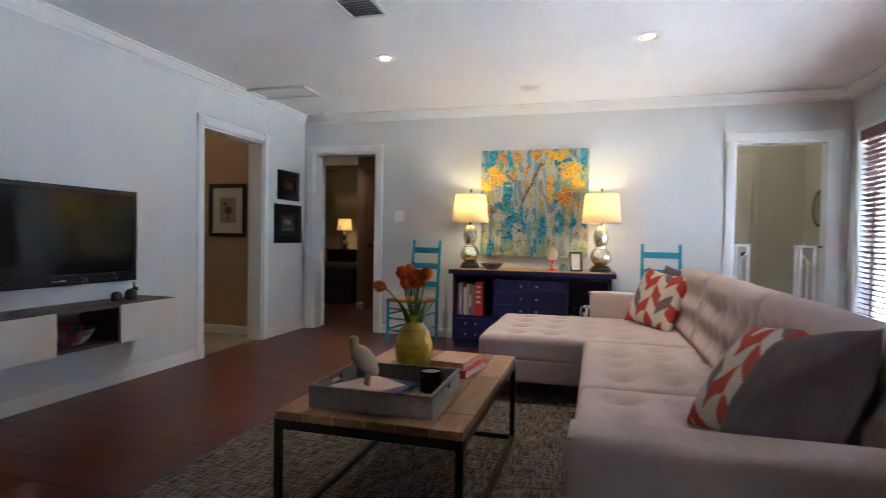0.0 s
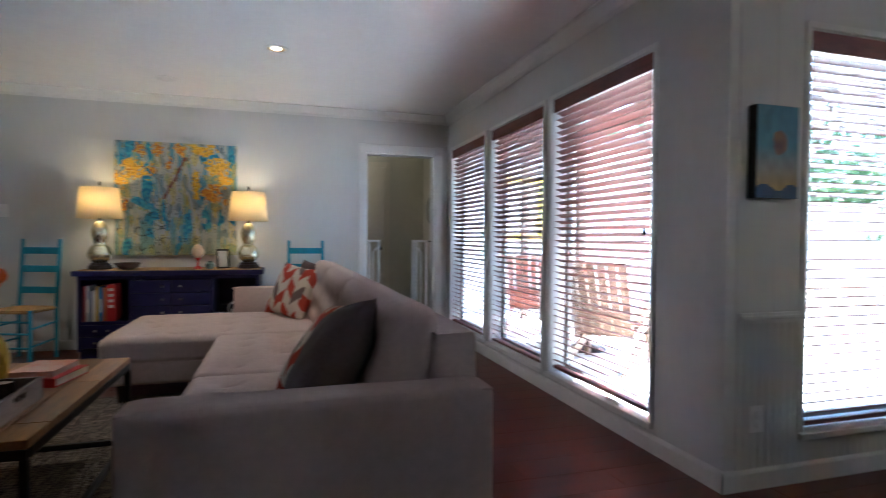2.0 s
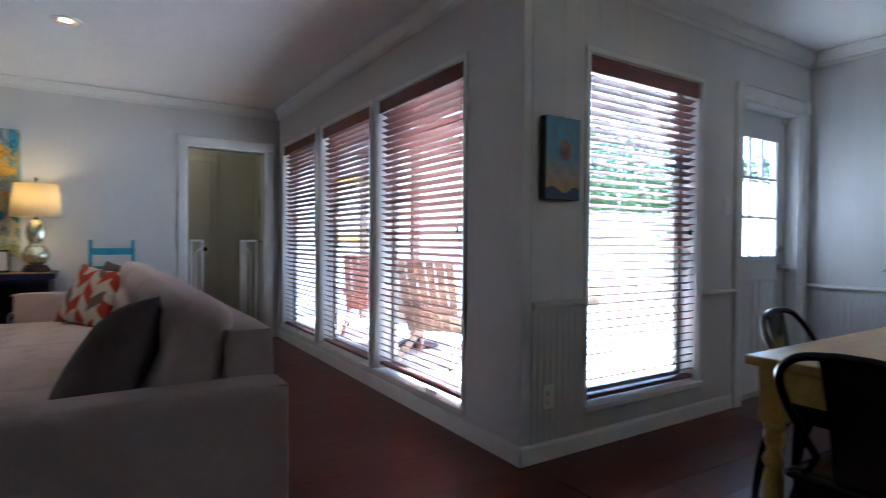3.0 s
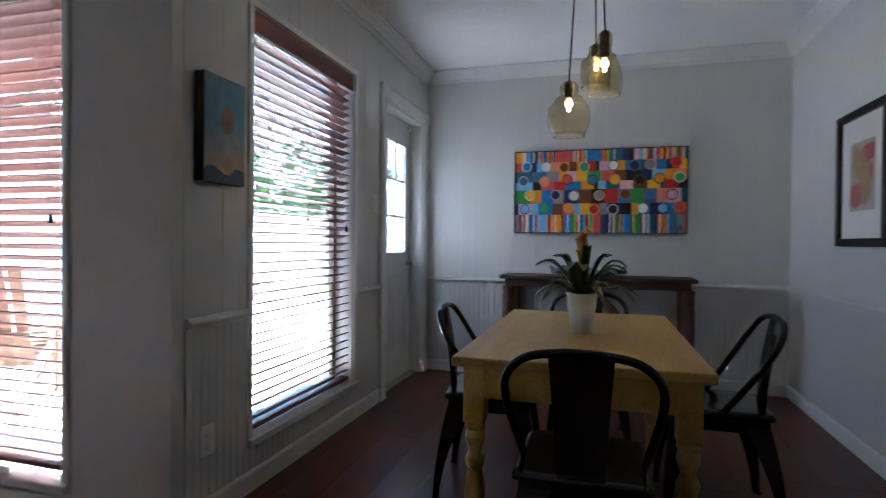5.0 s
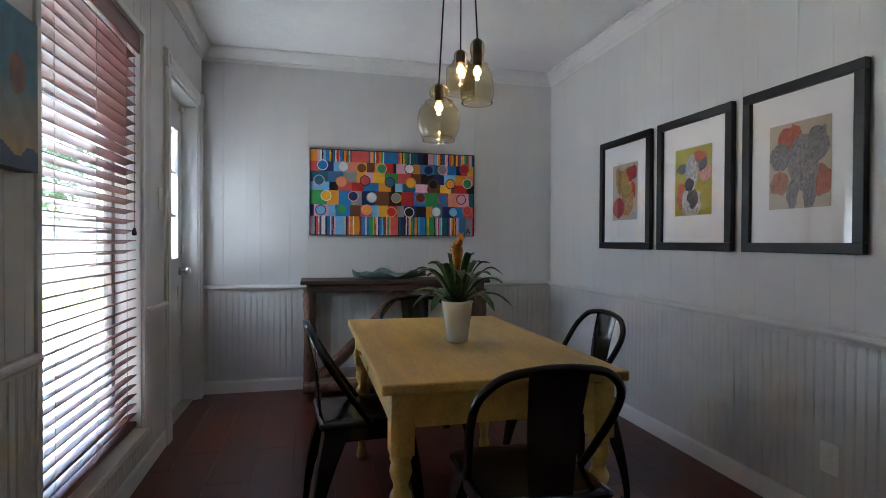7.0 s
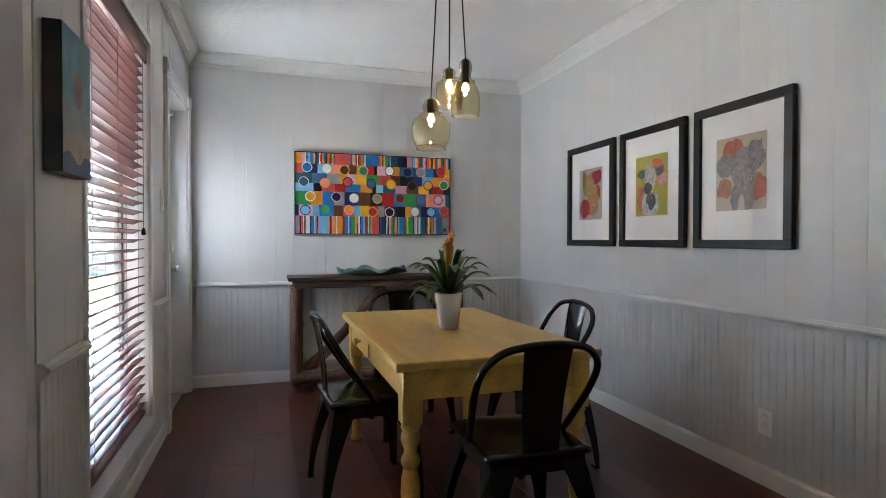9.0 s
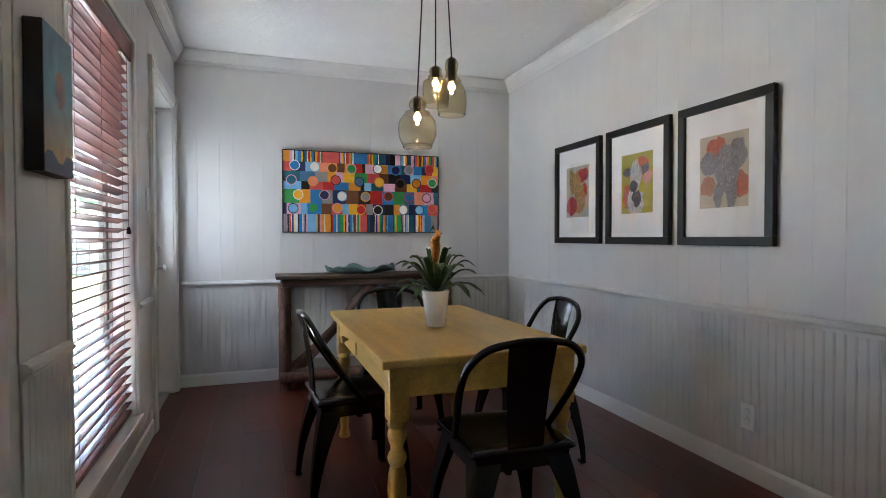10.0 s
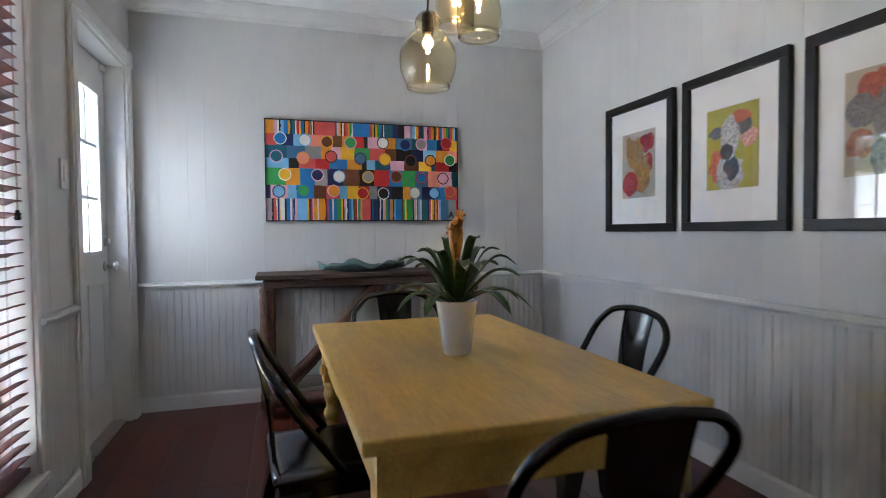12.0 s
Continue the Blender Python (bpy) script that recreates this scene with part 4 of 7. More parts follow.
framed_picture("small black framed print with red flower", (XT + 0.006, 6.55, 1.48), 90, 0.41, 0.32, 0.08, (0.03, 0.03, 0.03), blobs((0.10, 0.08, 0.07), (0.5, 0.6, 0.3, 0.25, (0.45, 0.05, 0.05)), (0.5, 0.3, 0.2, 0.2, (0.15, 0.06, 0.3))), 24, 20, group="small framed prints", mount_mat=M_BLACKFR)
framed_picture("small black framed print of yellow blooms on blue", (XT + 0.006, 6.545, 1.005), 90, 0.52, 0.425, 0.095, (0.04, 0.04, 0.04), blobs((0.05, 0.08, 0.42), (0.45, 0.62, 0.3, 0.18, (0.55, 0.36, 0.03)), (0.5, 0.25, 0.4, 0.2, (0.06, 0.22, 0.06)), (0.3, 0.55, 0.12, 0.12, (0.45, 0.12, 0.05))), 24, 24, group="small framed prints", mount_mat=M_BLACKFR)
framed_picture("black framed hallway print with a dark shape on grey paper", (-2.71, 6.262, 1.065), 0, 0.465, 0.575, 0.04, (0.09, 0.11, 0.11), blobs((0.34, 0.31, 0.26), (0.52, 0.5, 0.22, 0.16, (0.07, 0.07, 0.08)), (0.32, 0.74, 0.1, 0.07, (0.07, 0.07, 0.08)), (0.52, 0.25, 0.05, 0.2, (0.1, 0.09, 0.08))), 28, 36, mount_mat=M_PAPER)

# ---- navy cabinet and what stands on it ----
cab = thing("sideboard", "navy blue painted sideboard with drawers and open shelves", "cabinet", (0.55, 6.655, 0))
for nm, a in (("top", (-0.80, 0.80, -0.25, 0.24, 0.735, 0.78)), ("side", (-0.76, -0.735, -0.22, 0.24, 0.06, 0.735)), ("side", (0.735, 0.76, -0.22, 0.24, 0.06, 0.735)), ("back", (-0.735, 0.735, 0.225, 0.24, 0.06, 0.735)),
              ("bottom", (-0.735, 0.735, -0.22, 0.225, 0.06, 0.085)), ("divider", (-0.355, -0.33, -0.22, 0.225, 0.085, 0.735)), ("divider", (0.33, 0.355, -0.22, 0.225, 0.085, 0.735)), ("shelf", (-0.735, -0.355, -0.215, 0.225, 0.30, 0.325)),
              ("shelf", (0.355, 0.735, -0.215, 0.225, 0.30, 0.325)), ("plinth", (-0.74, 0.74, -0.205, 0.20, 0.0, 0.06)), ("front_rail", (-0.735, 0.735, -0.222, -0.2, 0.70, 0.735))):
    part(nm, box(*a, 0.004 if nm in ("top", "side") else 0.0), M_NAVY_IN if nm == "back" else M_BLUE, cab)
part("top_mat", box(-0.77, 0.77, -0.23, 0.22, 0.7805, 0.785), M_RUSH, cab, "straw-coloured woven top mat")


def drawer(x0, x1, z0, z1, knobs):
    d = part("drawer", box(x0 + 0.003, x1 - 0.003, -0.236, -0.215, z0 + 0.003, z1 - 0.003, 0.004), M_BLUE, cab)
    for kx in knobs:
        part("knob", join(None, lathe([(0, 0), (0.006, 0), (0.006, 0.008), (0.011, 0.012), (0.011, 0.018), (0, 0.021)], 14), Matrix.Translation((kx, -0.236, (z0 + z1) / 2)) @ Matrix.Rotation(radians(90), 4, "X")), M_STEEL, d, smooth=True)


for k in range(5):
    z = 0.095 + k * 0.12
    drawer(-0.33, 0.0, z, z + 0.12, (-0.075,))
    drawer(0.0, 0.33, z, z + 0.12, (0.075,))
for x0, x1 in ((-0.735, -0.355), (0.355, 0.735)):
    for z in (0.088, 0.194):
        drawer(x0, x1, z, z + 0.106, (x0 + 0.12, x0 + 0.22))
x = -0.15
rb = random.Random(2)
for i in range(8):
    wd = (0.022, 0.03, 0.018, 0.028, 0.025, 0.03, 0.03, 0.075)[i]
    hh = 0.33 if i == 7 else rb.uniform(0.27, 0.32)
    bk = thing("book", ("upright hardback book in the sideboard shelf" if i < 7 else "thick red hardback with pale lettering in the sideboard"), "book", (x + wd / 2 - 0.02, 6.555, 0.326), group="books in the sideboard")
    part("cover", box(-wd / 2 + 0.0005, wd / 2 - 0.0005, -0.10, 0.10, 0, hh, 0.002), BOOKS[i], bk)
    if i == 7:
        for q in range(4):
            part("title_bar", box(-0.022, 0.02, -0.1018, -0.1003, 0.12 + q * 0.05, 0.145 + q * 0.05), M_PAPER, bk, "pale title lettering bar")
    elif i % 2:
        part("title_bar", box(-wd / 4, wd / 4, -0.1018, -0.1003, 0.08, 0.2), M_PAPER, bk, "pale title lettering bar")
    x += wd
check = painted("checkered_glaze", 0.25)
tp = thing("checkered_teapot", "black and white checkered teapot on the sideboard shelf", "teapot", (1.10, 6.56, 0.326))
tb = part("body", lathe([(0, 0), (0.05, 0), (0.08, 0.04), (0.09, 0.08), (0.075, 0.125), (0.045, 0.145), (0, 0.15)], 24), check, tp, smooth=True)
paint_faces(tb, lambda p: (0.62, 0.6, 0.55) if (math.floor(math.atan2(p.y, p.x) / (math.pi / 8)) + math.floor(p.z / 0.025)) % 2 else (0.02, 0.02, 0.02))
part("spout", tube(smooth_line([(0.07, 0, 0.05), (0.11, 0, 0.07), (0.13, 0, 0.12)], 5), [0.018] * 5 + [0.012] * 6, 10), M_PAPER, tp, smooth=True)
part("handle", tube(smooth_line([(-0.075, 0, 0.11), (-0.13, 0, 0.11), (-0.13, 0, 0.05), (-0.082, 0, 0.04)], 5), 0.007, 8), M_DARKPL, tp, smooth=True)
part("lid", lathe([(0.047, 0.146), (0.03, 0.165), (0.01, 0.172), (0.014, 0.185), (0, 0.192)], 20), M_DARKPL, tp, smooth=True)


def table_lamp(at):
    ob = thing("table_lamp", "mercury glass gourd table lamp, lit, with cream drum shade", "lamp", at, group="lamps on the sideboard")
    part("base", lathe([(0, 0), (0.10, 0), (0.103, 0.012), (0.095, 0.03), (0.083, 0.036), (0.078, 0.05), (0, 0.05)], 8), M_BASEBLK, ob, "dark wooden base")
    prof = smooth_line([(0.05, 0, 0.05), (0.09, 0, 0.085), (0.099, 0, 0.125), (0.075, 0, 0.175), (0.050, 0, 0.20), (0.066, 0, 0.25), (0.07, 0, 0.295), (0.05, 0, 0.35), (0.026, 0, 0.375)], 6)
    part("body", lathe([(p.x, p.z) for p in prof], 36), M_MERC, ob, "silvered mercury glass body", smooth=True)
    part("neck", lathe([(0, 0.37), (0.02, 0.37), (0.02, 0.385), (0.009, 0.39), (0.009, 0.44), (0, 0.44)], 16), M_BRONZE, ob, smooth=True)
    sh = lathe([(0.185, 0.395), (0.155, 0.635)], 48)
    m = bpy.data.materials.get("lit_lampshade")
    if not m:
        m = material("lit_lampshade", (0.76, 0.68, 0.50), 0.85, vary=0.05, scale=40, bump=0.1, bump_scale=300)
        nt = m.node_tree
        tl, mixs = nt.nodes.new("ShaderNodeBsdfTranslucent"), nt.nodes.new("ShaderNodeMixShader")
        tl.inputs[0].default_value = (0.90, 0.78, 0.54, 1)
        mixs.inputs[0].default_value = 0.5
        nt.links.new(nt.nodes["Principled BSDF"].outputs[0], mixs.inputs[1]), nt.links.new(tl.outputs[0], mixs.inputs[2])
        nt.links.new(mixs.outputs[0], nt.nodes["Material Output"].inputs[0])
    shade = part("shade", sh, m, ob, "cream fabric drum shade", smooth=True)
    sol = shade.modifiers.new("solid", "SOLIDIFY")
    sol.thickness = 0.002
    part("bulb", lathe([(0, 0.44), (0.012, 0.445), (0.03, 0.49), (0.026, 0.52), (0, 0.54)], 16), glow("lamp_bulb", (1.0, 0.72, 0.38), 2.0), ob, smooth=True)
    hp = tube([(0, 0, 0.635), (0, 0, 0.66)], 0.004, 8)
    for k in range(3):
        tube([(0, 0, 0.636), (0.155 * math.cos(k * 2.094), 0.155 * math.sin(k * 2.094), 0.632)], 0.0018, 6, bm=hp)
    tube([(0, 0, 0.44), (0, 0, 0.635)], 0.003, 6, bm=hp)
    part("harp", hp, M_BRONZE, ob)
    part("finial", lathe([(0, 0.655), (0.008, 0.658), (0.012, 0.67), (0.006, 0.682), (0, 0.686)], 12), M_BRONZE, ob, smooth=True)
    return ob


lamp_a = table_lamp((-0.085, 6.63, 0.7855))
lamp_a.scale.z = 1.18
lamp_b = copy_thing(lamp_a, pose(1.205, 6.63, 0.7855, 0, 0, 40))
for x in (-0.085, 1.205):
    lamp("lamp_light", "POINT", (x, 6.63, 0.7855 + 0.67), LAMP_W, (1.0, 0.72, 0.33), 0.03)

ob = part("wooden_bowl", lathe([(0, 0), (0.05, 0), (0.09, 0.025), (0.112, 0.055), (0.115, 0.06), (0.106, 0.056), (0.08, 0.028), (0, 0.012)], 36), M_OLDTOP, smooth=True)
ob.location = (0.16, 6.56, 0.7855)
tagged(ob, "shallow turned brown wooden bowl on the sideboard", "bowl")
eg = thing("egg_on_stand", "cream egg ornament on a red turned stand", "ornament", (0.75, 6.60, 0.7855))
part("stand", lathe([(0, 0), (0.038, 0), (0.034, 0.012), (0.01, 0.03), (0.008, 0.07), (0.02, 0.09), (0.034, 0.105), (0, 0.106)], 24), BOOKS[7], eg, "red turned stand", smooth=True)
part("egg", lathe([(0, 0.1), (0.03, 0.108), (0.052, 0.14), (0.055, 0.165), (0.045, 0.2), (0.025, 0.228), (0, 0.236)], 28), M_DECOY, eg, smooth=True)
ob = part("green_jar", lathe([(0, 0), (0.03, 0), (0.042, 0.025), (0.04, 0.05), (0.02, 0.066), (0.024, 0.074), (0, 0.074)], 24), M_TEAL, smooth=True)
ob.location = (0.86, 6.57, 0.7855)
tagged(ob, "small round green pottery jar on the sideboard", "jar")
pf = thing("photo_frame", "small dark standing photo frame on the sideboard", "picture frame", (0.98, 6.58, 0.7855), 20)
fb = frame_bars(0.12, 0.19, 0.016, 0.014)
fb.transform(Matrix.Rotation(radians(-12), 4, "X"))
part("frame", fb, M_BLACKFR, pf)
ph = box(-0.045, 0.045, -0.008, -0.004, 0.016, 0.174)
ph.transform(Matrix.Rotation(radians(-12), 4, "X"))
part("photo", ph, M_PAPER, pf, "pale faded photo")
part("strut", tube([(0, 0.036, 0.16), (0, 0.09, 0.0)], 0.004, 6), M_BLACKFR, pf)


BLOSSOM = ((0.04, 0.66, 0.06, 0.07, 0), (0.17, 0.74, 0.11, 0.10, 0), (0.10, 0.80, 0.06, 0.05, 0), (0.19, 0.92, 0.05, 0.06, 1), (0.34, 0.94, 0.05, 0.06, 1), (0.53, 0.93, 0.05, 0.06, 1), (0.72, 0.95, 0.12, 0.05, 0), (0.84, 0.80, 0.11, 0.09, 0),
           (0.88, 0.68, 0.08, 0.08, 0), (0.66, 0.68, 0.04, 0.09, 0), (0.78, 0.56, 0.10, 0.06, 1), (0.66, 0.56, 0.03, 0.08, 0), (0.30, 0.76, 0.03, 0.06, 1), (0.43, 0.82, 0.03, 0.05, 1), (0.90, 0.48, 0.03, 0.05, 1), (0.09, 0.46, 0.03, 0.05, 1))
TEAL_RUNS = ((0.12, 0.93, 0.03, 0.09), (0.27, 0.93, 0.025, 0.09), (0.26, 0.64, 0.035, 0.20), (0.22, 0.46, 0.08, 0.05), (0.05, 0.84, 0.04, 0.06), (0.30, 0.36, 0.05, 0.07), (0.40, 0.34, 0.025, 0.14), (0.58, 0.28, 0.03, 0.14), (0.74, 0.35, 0.035, 0.10),
             (0.76, 0.88, 0.09, 0.06), (0.95, 0.90, 0.03, 0.09), (0.86, 0.32, 0.03, 0.06), (0.50, 0.10, 0.025, 0.08), (0.10, 0.08, 0.05, 0.08), (0.71, 0.53, 0.03, 0.02), (0.28, 0.20, 0.03, 0.05), (0.96, 0.30, 0.03, 0.04))


def abstract(u, v):
    """Pale ground with upright runs of grey, teal and ochre, and clusters of yellow and orange dabs in the upper half."""
    wu, wv = 0.035 * noise.noise(Vector((u * 11, v * 11, 2))), 0.05 * noise.noise(Vector((u * 9, v * 7, 5)))
    run = noise.noise(Vector((u * 24, v * 2.6, 0)))
    fine = noise.noise(Vector((u * 60, v * 11, 7)))
    dab = noise.noise(Vector((u * 34, v * 34, 21)))
    speck = noise.noise(Vector((u * 85, v * 70, 33)))
    c = Vector((0.55, 0.52, 0.45)).lerp(Vector((0.36, 0.40, 0.40)), max(0.0, min(1.0, 0.5 + 1.2 * run)))
    if run < -0.18 and fine > -0.1:
        c = c.lerp(Vector((0.52, 0.43, 0.10)), 0.75)
    if run > 0.22:
        c = c.lerp(Vector((0.06, 0.30, 0.46)), 0.75)
    patch = noise.noise(Vector((u * 15, v * 8, 60)))
    if patch > 0.26:
        c = c.lerp(Vector((0.50, 0.38, 0.06)) if fine > 0 else Vector((0.20, 0.34, 0.20)), 0.7)
    elif patch < -0.30:
        c = c.lerp(Vector((0.16, 0.22, 0.25)), 0.7)
    if v < 0.30:
        c = c.lerp(Vector((0.30, 0.38, 0.14)), 0.45 * max(0.0, min(1.0, 1 - v / 0.3 + run)))
    for a, b, ra, rb in TEAL_RUNS:
        d = ((u - a + wu) / ra) ** 2 + ((v - b + wv) / rb) ** 2
        if d < 1.0 + 0.9 * fine:
            c = Vector((0.02, 0.21, 0.40)).lerp(Vector((0.10, 0.42, 0.52)), max(0.0, min(1.0, 0.4 + 1.6 * dab)))
    if abs((u - 0.40) - (v - 0.52) * 0.48 + 0.02 * fine) < 0.012 and 0.50 < v < 0.88:
        c = Vector((0.24, 0.09, 0.05))
    for a, b, ra, rb, deep in BLOSSOM:
        d = ((u - a + wu * 0.8) / ra) ** 2 + ((v - b + wv * 0.8) / rb) ** 2
        if d < 0.75 + 1.5 * dab:
            c = Vector((0.60, 0.20, 0.012)) if (deep and speck > -0.15) or speck > 0.32 else Vector((0.78, 0.44, 0.012))
            if speck < -0.38:
                c = Vector((0.74, 0.60, 0.28))
    if speck + fine > 0.45:
        c = c * 0.40
    if v < 0.52 and u < 0.45 and abs(noise.noise(Vector((u * 9, v * 9, 44)))) < 0.022:
        c = c * 0.22
    return tuple(max(0.0, min(1.0, x * (1 + 0.18 * fine))) for x in c)


art = thing("abstract_painting", "unframed canvas of yellow blossoms over teal and white drips", "painting", (0.525, YF - 0.006, 0.905))
part("canvas", box(-0.555, 0.555, -0.034, 0.0, 0, 1.115, 0.003), M_PAPER, art)
painted_sheet("paint_surface", 1.11, 1.115, 230, 230, abstract, art, M_OIL, y=-0.0355)


def ladder_chair(at, turn):
    ob = thing("ladder_back_chair", "turquoise painted ladder-back chair with woven rush seat", "chair", at, turn, group="turquoise chairs")
    for x in (-0.17, 0.17):
        part("back_post", tube([(x, 0.16, 0), (x, 0.165, 0.45), (x, 0.215, 1.06)], [0.017, 0.018, 0.015], 12), M_TURQ, ob, smooth=True)
        part("front_leg", tube([(x * 1.18, -0.18, 0), (x * 1.18, -0.18, 0.46)], 0.017, 12), M_TURQ, ob, smooth=True)
        for z in (0.15, 0.30):
            part("side_rung", tube([(x * 1.18, -0.18, z), (x, 0.16, z + 0.02)], 0.009, 8), M_TURQ, ob, smooth=True)
    for z in (0.14, 0.26, 0.36):
        part("front_rung", tube([(-0.2, -0.18, z), (0.2, -0.18, z)], 0.009, 8), M_TURQ, ob, smooth=True)
    for z in (0.60, 0.79, 0.955):
        y = 0.165 + 0.05 * (z - 0.45) / 0.61
        part("slat", box(-0.165, 0.165, y - 0.006, y + 0.006, z - 0.03, z + 0.03, 0.004), M_TURQ, ob)
    st = bmesh.new()
    vs = [(-0.21, -0.2), (0.21, -0.2), (0.18, 0.18), (-0.18, 0.18)]
    lo, hi = [st.verts.new((x, y, 0.43)) for x, y in vs], [st.verts.new((x, y, 0.46)) for x, y in vs]
    st.faces.new(lo[::-1]), st.faces.new(hi)
    for k in range(4):
        st.faces.new((lo[k], lo[(k + 1) % 4], hi[(k + 1) % 4], hi[k]))
    bmesh.ops.bevel(st, geom=st.edges[:], offset=0.012, segments=2, affect="EDGES")
    part("seat", st, M_RUSH, ob, "natural woven rush seat")
    return ob


ch = ladder_chair((-0.635, 6.50, 0.0), -18)
copy_thing(ch, pose(1.77, 6.55, 0, 0, 0, 2))

# ---- ceiling and wall fittings of the living room ----


M_GOLDCONE = material("gold_reflector", (0.62, 0.46, 0.22), 0.3, metal=0.9)


def can_light(at, lit, power=CAN_W):
    ob = thing("recessed_light", "recessed ceiling light, " + ("lit warm" if lit else "unlit, with white eyeball trim"), "ceiling light", (*at, HC), group="recessed ceiling lights")
    part("trim_ring", lathe([(0.062, -0.004), (0.066, -0.008), (0.088, -0.006), (0.09, 0.0), (0.062, 0.0)], 32), M_TRIM, ob, smooth=True)
    if lit:
        part("baffle", lathe([(0.062, -0.004), (0.050, -0.003), (0.037, -0.0015)], 32), M_GOLDCONE, ob, "gold reflector", smooth=True)
        part("bulb", lathe([(0, -0.010), (0.024, -0.008), (0.037, -0.0015)], 24), M_CANLIT, ob, "glowing bulb", smooth=True)
        lamp("can_light_beam", "SPOT", (at[0], at[1], HC - 0.02), power, (1.0, 0.8, 0.55), 0.05, aim=(at[0], at[1], 0), spread=110)
    else:
        part("eyeball", lathe([(0, -0.03), (0.025, -0.026), (0.05, -0.012), (0.06, -0.003)], 24), M_TRIM, ob, smooth=True)


can_light((-0.45, 5.17), True)
can_light((1.475, 5.15), True)
can_light((0.54, 6.24), False)
can_light((-2.55, 8.35), True, 0.7)
vent = thing("ceiling_vent", "white louvred ceiling air vent", "vent", (-0.245, 4.225, HC))
fv = frame_bars(0.26, 0.36, 0.028, 0.010)
fv.transform(Matrix.Rotation(radians(-90), 4, "X") @ Matrix.Translation((0, 0, -0.18)))
fv.transform(Matrix.Scale(-1, 4, (0, 0, 1)))
part("frame", fv, M_TRIM, vent)
part("backing", box(-0.10, 0.10, -0.15, 0.15, -0.0015, -0.0005), material("vent_grey", (0.22, 0.22, 0.22), 0.7), vent)
for k in range(9):
    sl = box(-0.10, 0.10, -0.010, 0.010, -0.0008, 0.0008)
    sl.transform(Matrix.Translation((0, -0.136 + k * 0.034, -0.006)) @ Matrix.Rotation(radians(24), 4, "X"))
    part("slat", sl, M_TRIM, vent)
ap = thing("attic_hatch", "white framed attic access panel in the ceiling", "hatch", (-1.79, 5.88, HC))
part("panel", box(-0.28, 0.28, -0.14, 0.14, -0.008, 0, 0.002), M_CEIL, ap)
fa = bmesh.new()
for a in ((-0.32, 0.32, -0.18, -0.145, -0.022, 0), (-0.32, 0.32, 0.145, 0.18, -0.022, 0), (-0.32, -0.285, -0.145, 0.145, -0.022, 0), (0.285, 0.32, -0.145, 0.145, -0.022, 0)):
    box(*a, 0.003, bm=fa)
part("frame", fa, M_TRIM, ap)
ob = part("smoke_detector", lathe([(0, -0.035), (0.035, -0.035), (0.052, -0.026), (0.062, -0.008), (0.064, 0), (0, 0)], 32), M_PLASTIC, smooth=True)
ob.location = (-1.82, 6.78, HC)
tagged(ob, "round white smoke detector on the ceiling", "smoke detector")


def plate(name, label, at, turn, wide, high, kind):
    ob = thing(name, label, "switch" if kind != "outlet" else "outlet", at, turn, group="wall plates")
    part("plate", box(-wide / 2, wide / 2, -0.006, 0, -high / 2, high / 2, 0.002), M_PLASTIC, ob)
    if kind == "outlet":
        for z in (-0.021, 0.021):
            part("socket", join(None, lathe([(0.017, 0), (0.0165, 0.004), (0.012, 0.008), (0, 0.010)], 20), Matrix.Translation((0, -0.006, z)) @ Matrix.Rotation(radians(90), 4, "X")), M_PLASTIC, ob, smooth=True)
    else:
        n = 2 if kind == "double" else 1
        for k in range(n):
            x = (k - (n - 1) / 2) * 0.046
            part("rocker", box(x - 0.017, x + 0.017, -0.010, -0.006, -0.034, 0.034, 0.002), M_PLASTIC, ob)


plate("light_switch", "white double light switch on the wall", (-0.965, YF - 0.004, 1.32), 0, 0.115, 0.12, "double")
plate("light_switch", "white light switch beside the patio door", (5.07, YD - 0.006, 1.32), 0, 0.075, 0.12, "single")
plate("wall_outlet", "white wall outlet above the baseboard", (3.635, YR + 0.010, 0.29), 180, 0.075, 0.118, "outlet")
plate("wall_outlet", "white wall outlet below the chair rail", (3.515, YD - 0.010, 0.315), 0, 0.075, 0.118, "outlet")
plate("wall_outlet", "white wall outlet under the windows", (XW - 0.004, 3.65, 0.142), 90, 0.118, 0.075, "blank")
plate("wall_outlet", "white wall outlet under the windows", (XW - 0.004, 6.25, 0.142), 90, 0.118, 0.075, "blank")

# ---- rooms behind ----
# unseen fixture, added so that the hallway wall gets warm light
hl = thing("hall_ceiling_light", "unseen ceiling light added to warm the hallway", "ceiling light", (-3.2, 5.4, HC))
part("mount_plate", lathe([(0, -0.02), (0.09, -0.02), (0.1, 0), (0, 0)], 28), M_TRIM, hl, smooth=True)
part("glass_bowl", lathe([(0, -0.09), (0.06, -0.08), (0.10, -0.05), (0.11, -0.02)], 28), glow("lit_bowl", (1.0, 0.75, 0.45), 0.2), hl, "glowing bowl of the added ceiling light", smooth=True)
# a second added fixture, out of view, brightens the back room
dl = thing("ceiling_light", "unseen ceiling light added to brighten the back room", "ceiling light", (2.2, 7.45, HC))
part("mount_plate", lathe([(0, -0.02), (0.09, -0.02), (0.1, 0), (0, 0)], 28), M_TRIM, dl, smooth=True)
part("glass_bowl", lathe([(0, -0.09), (0.06, -0.08), (0.10, -0.05), (0.11, -0.02)], 28), glow("lit_white_bowl", (1.0, 0.9, 0.7), 0.2), dl, "glowing bowl of the added ceiling light", smooth=True)
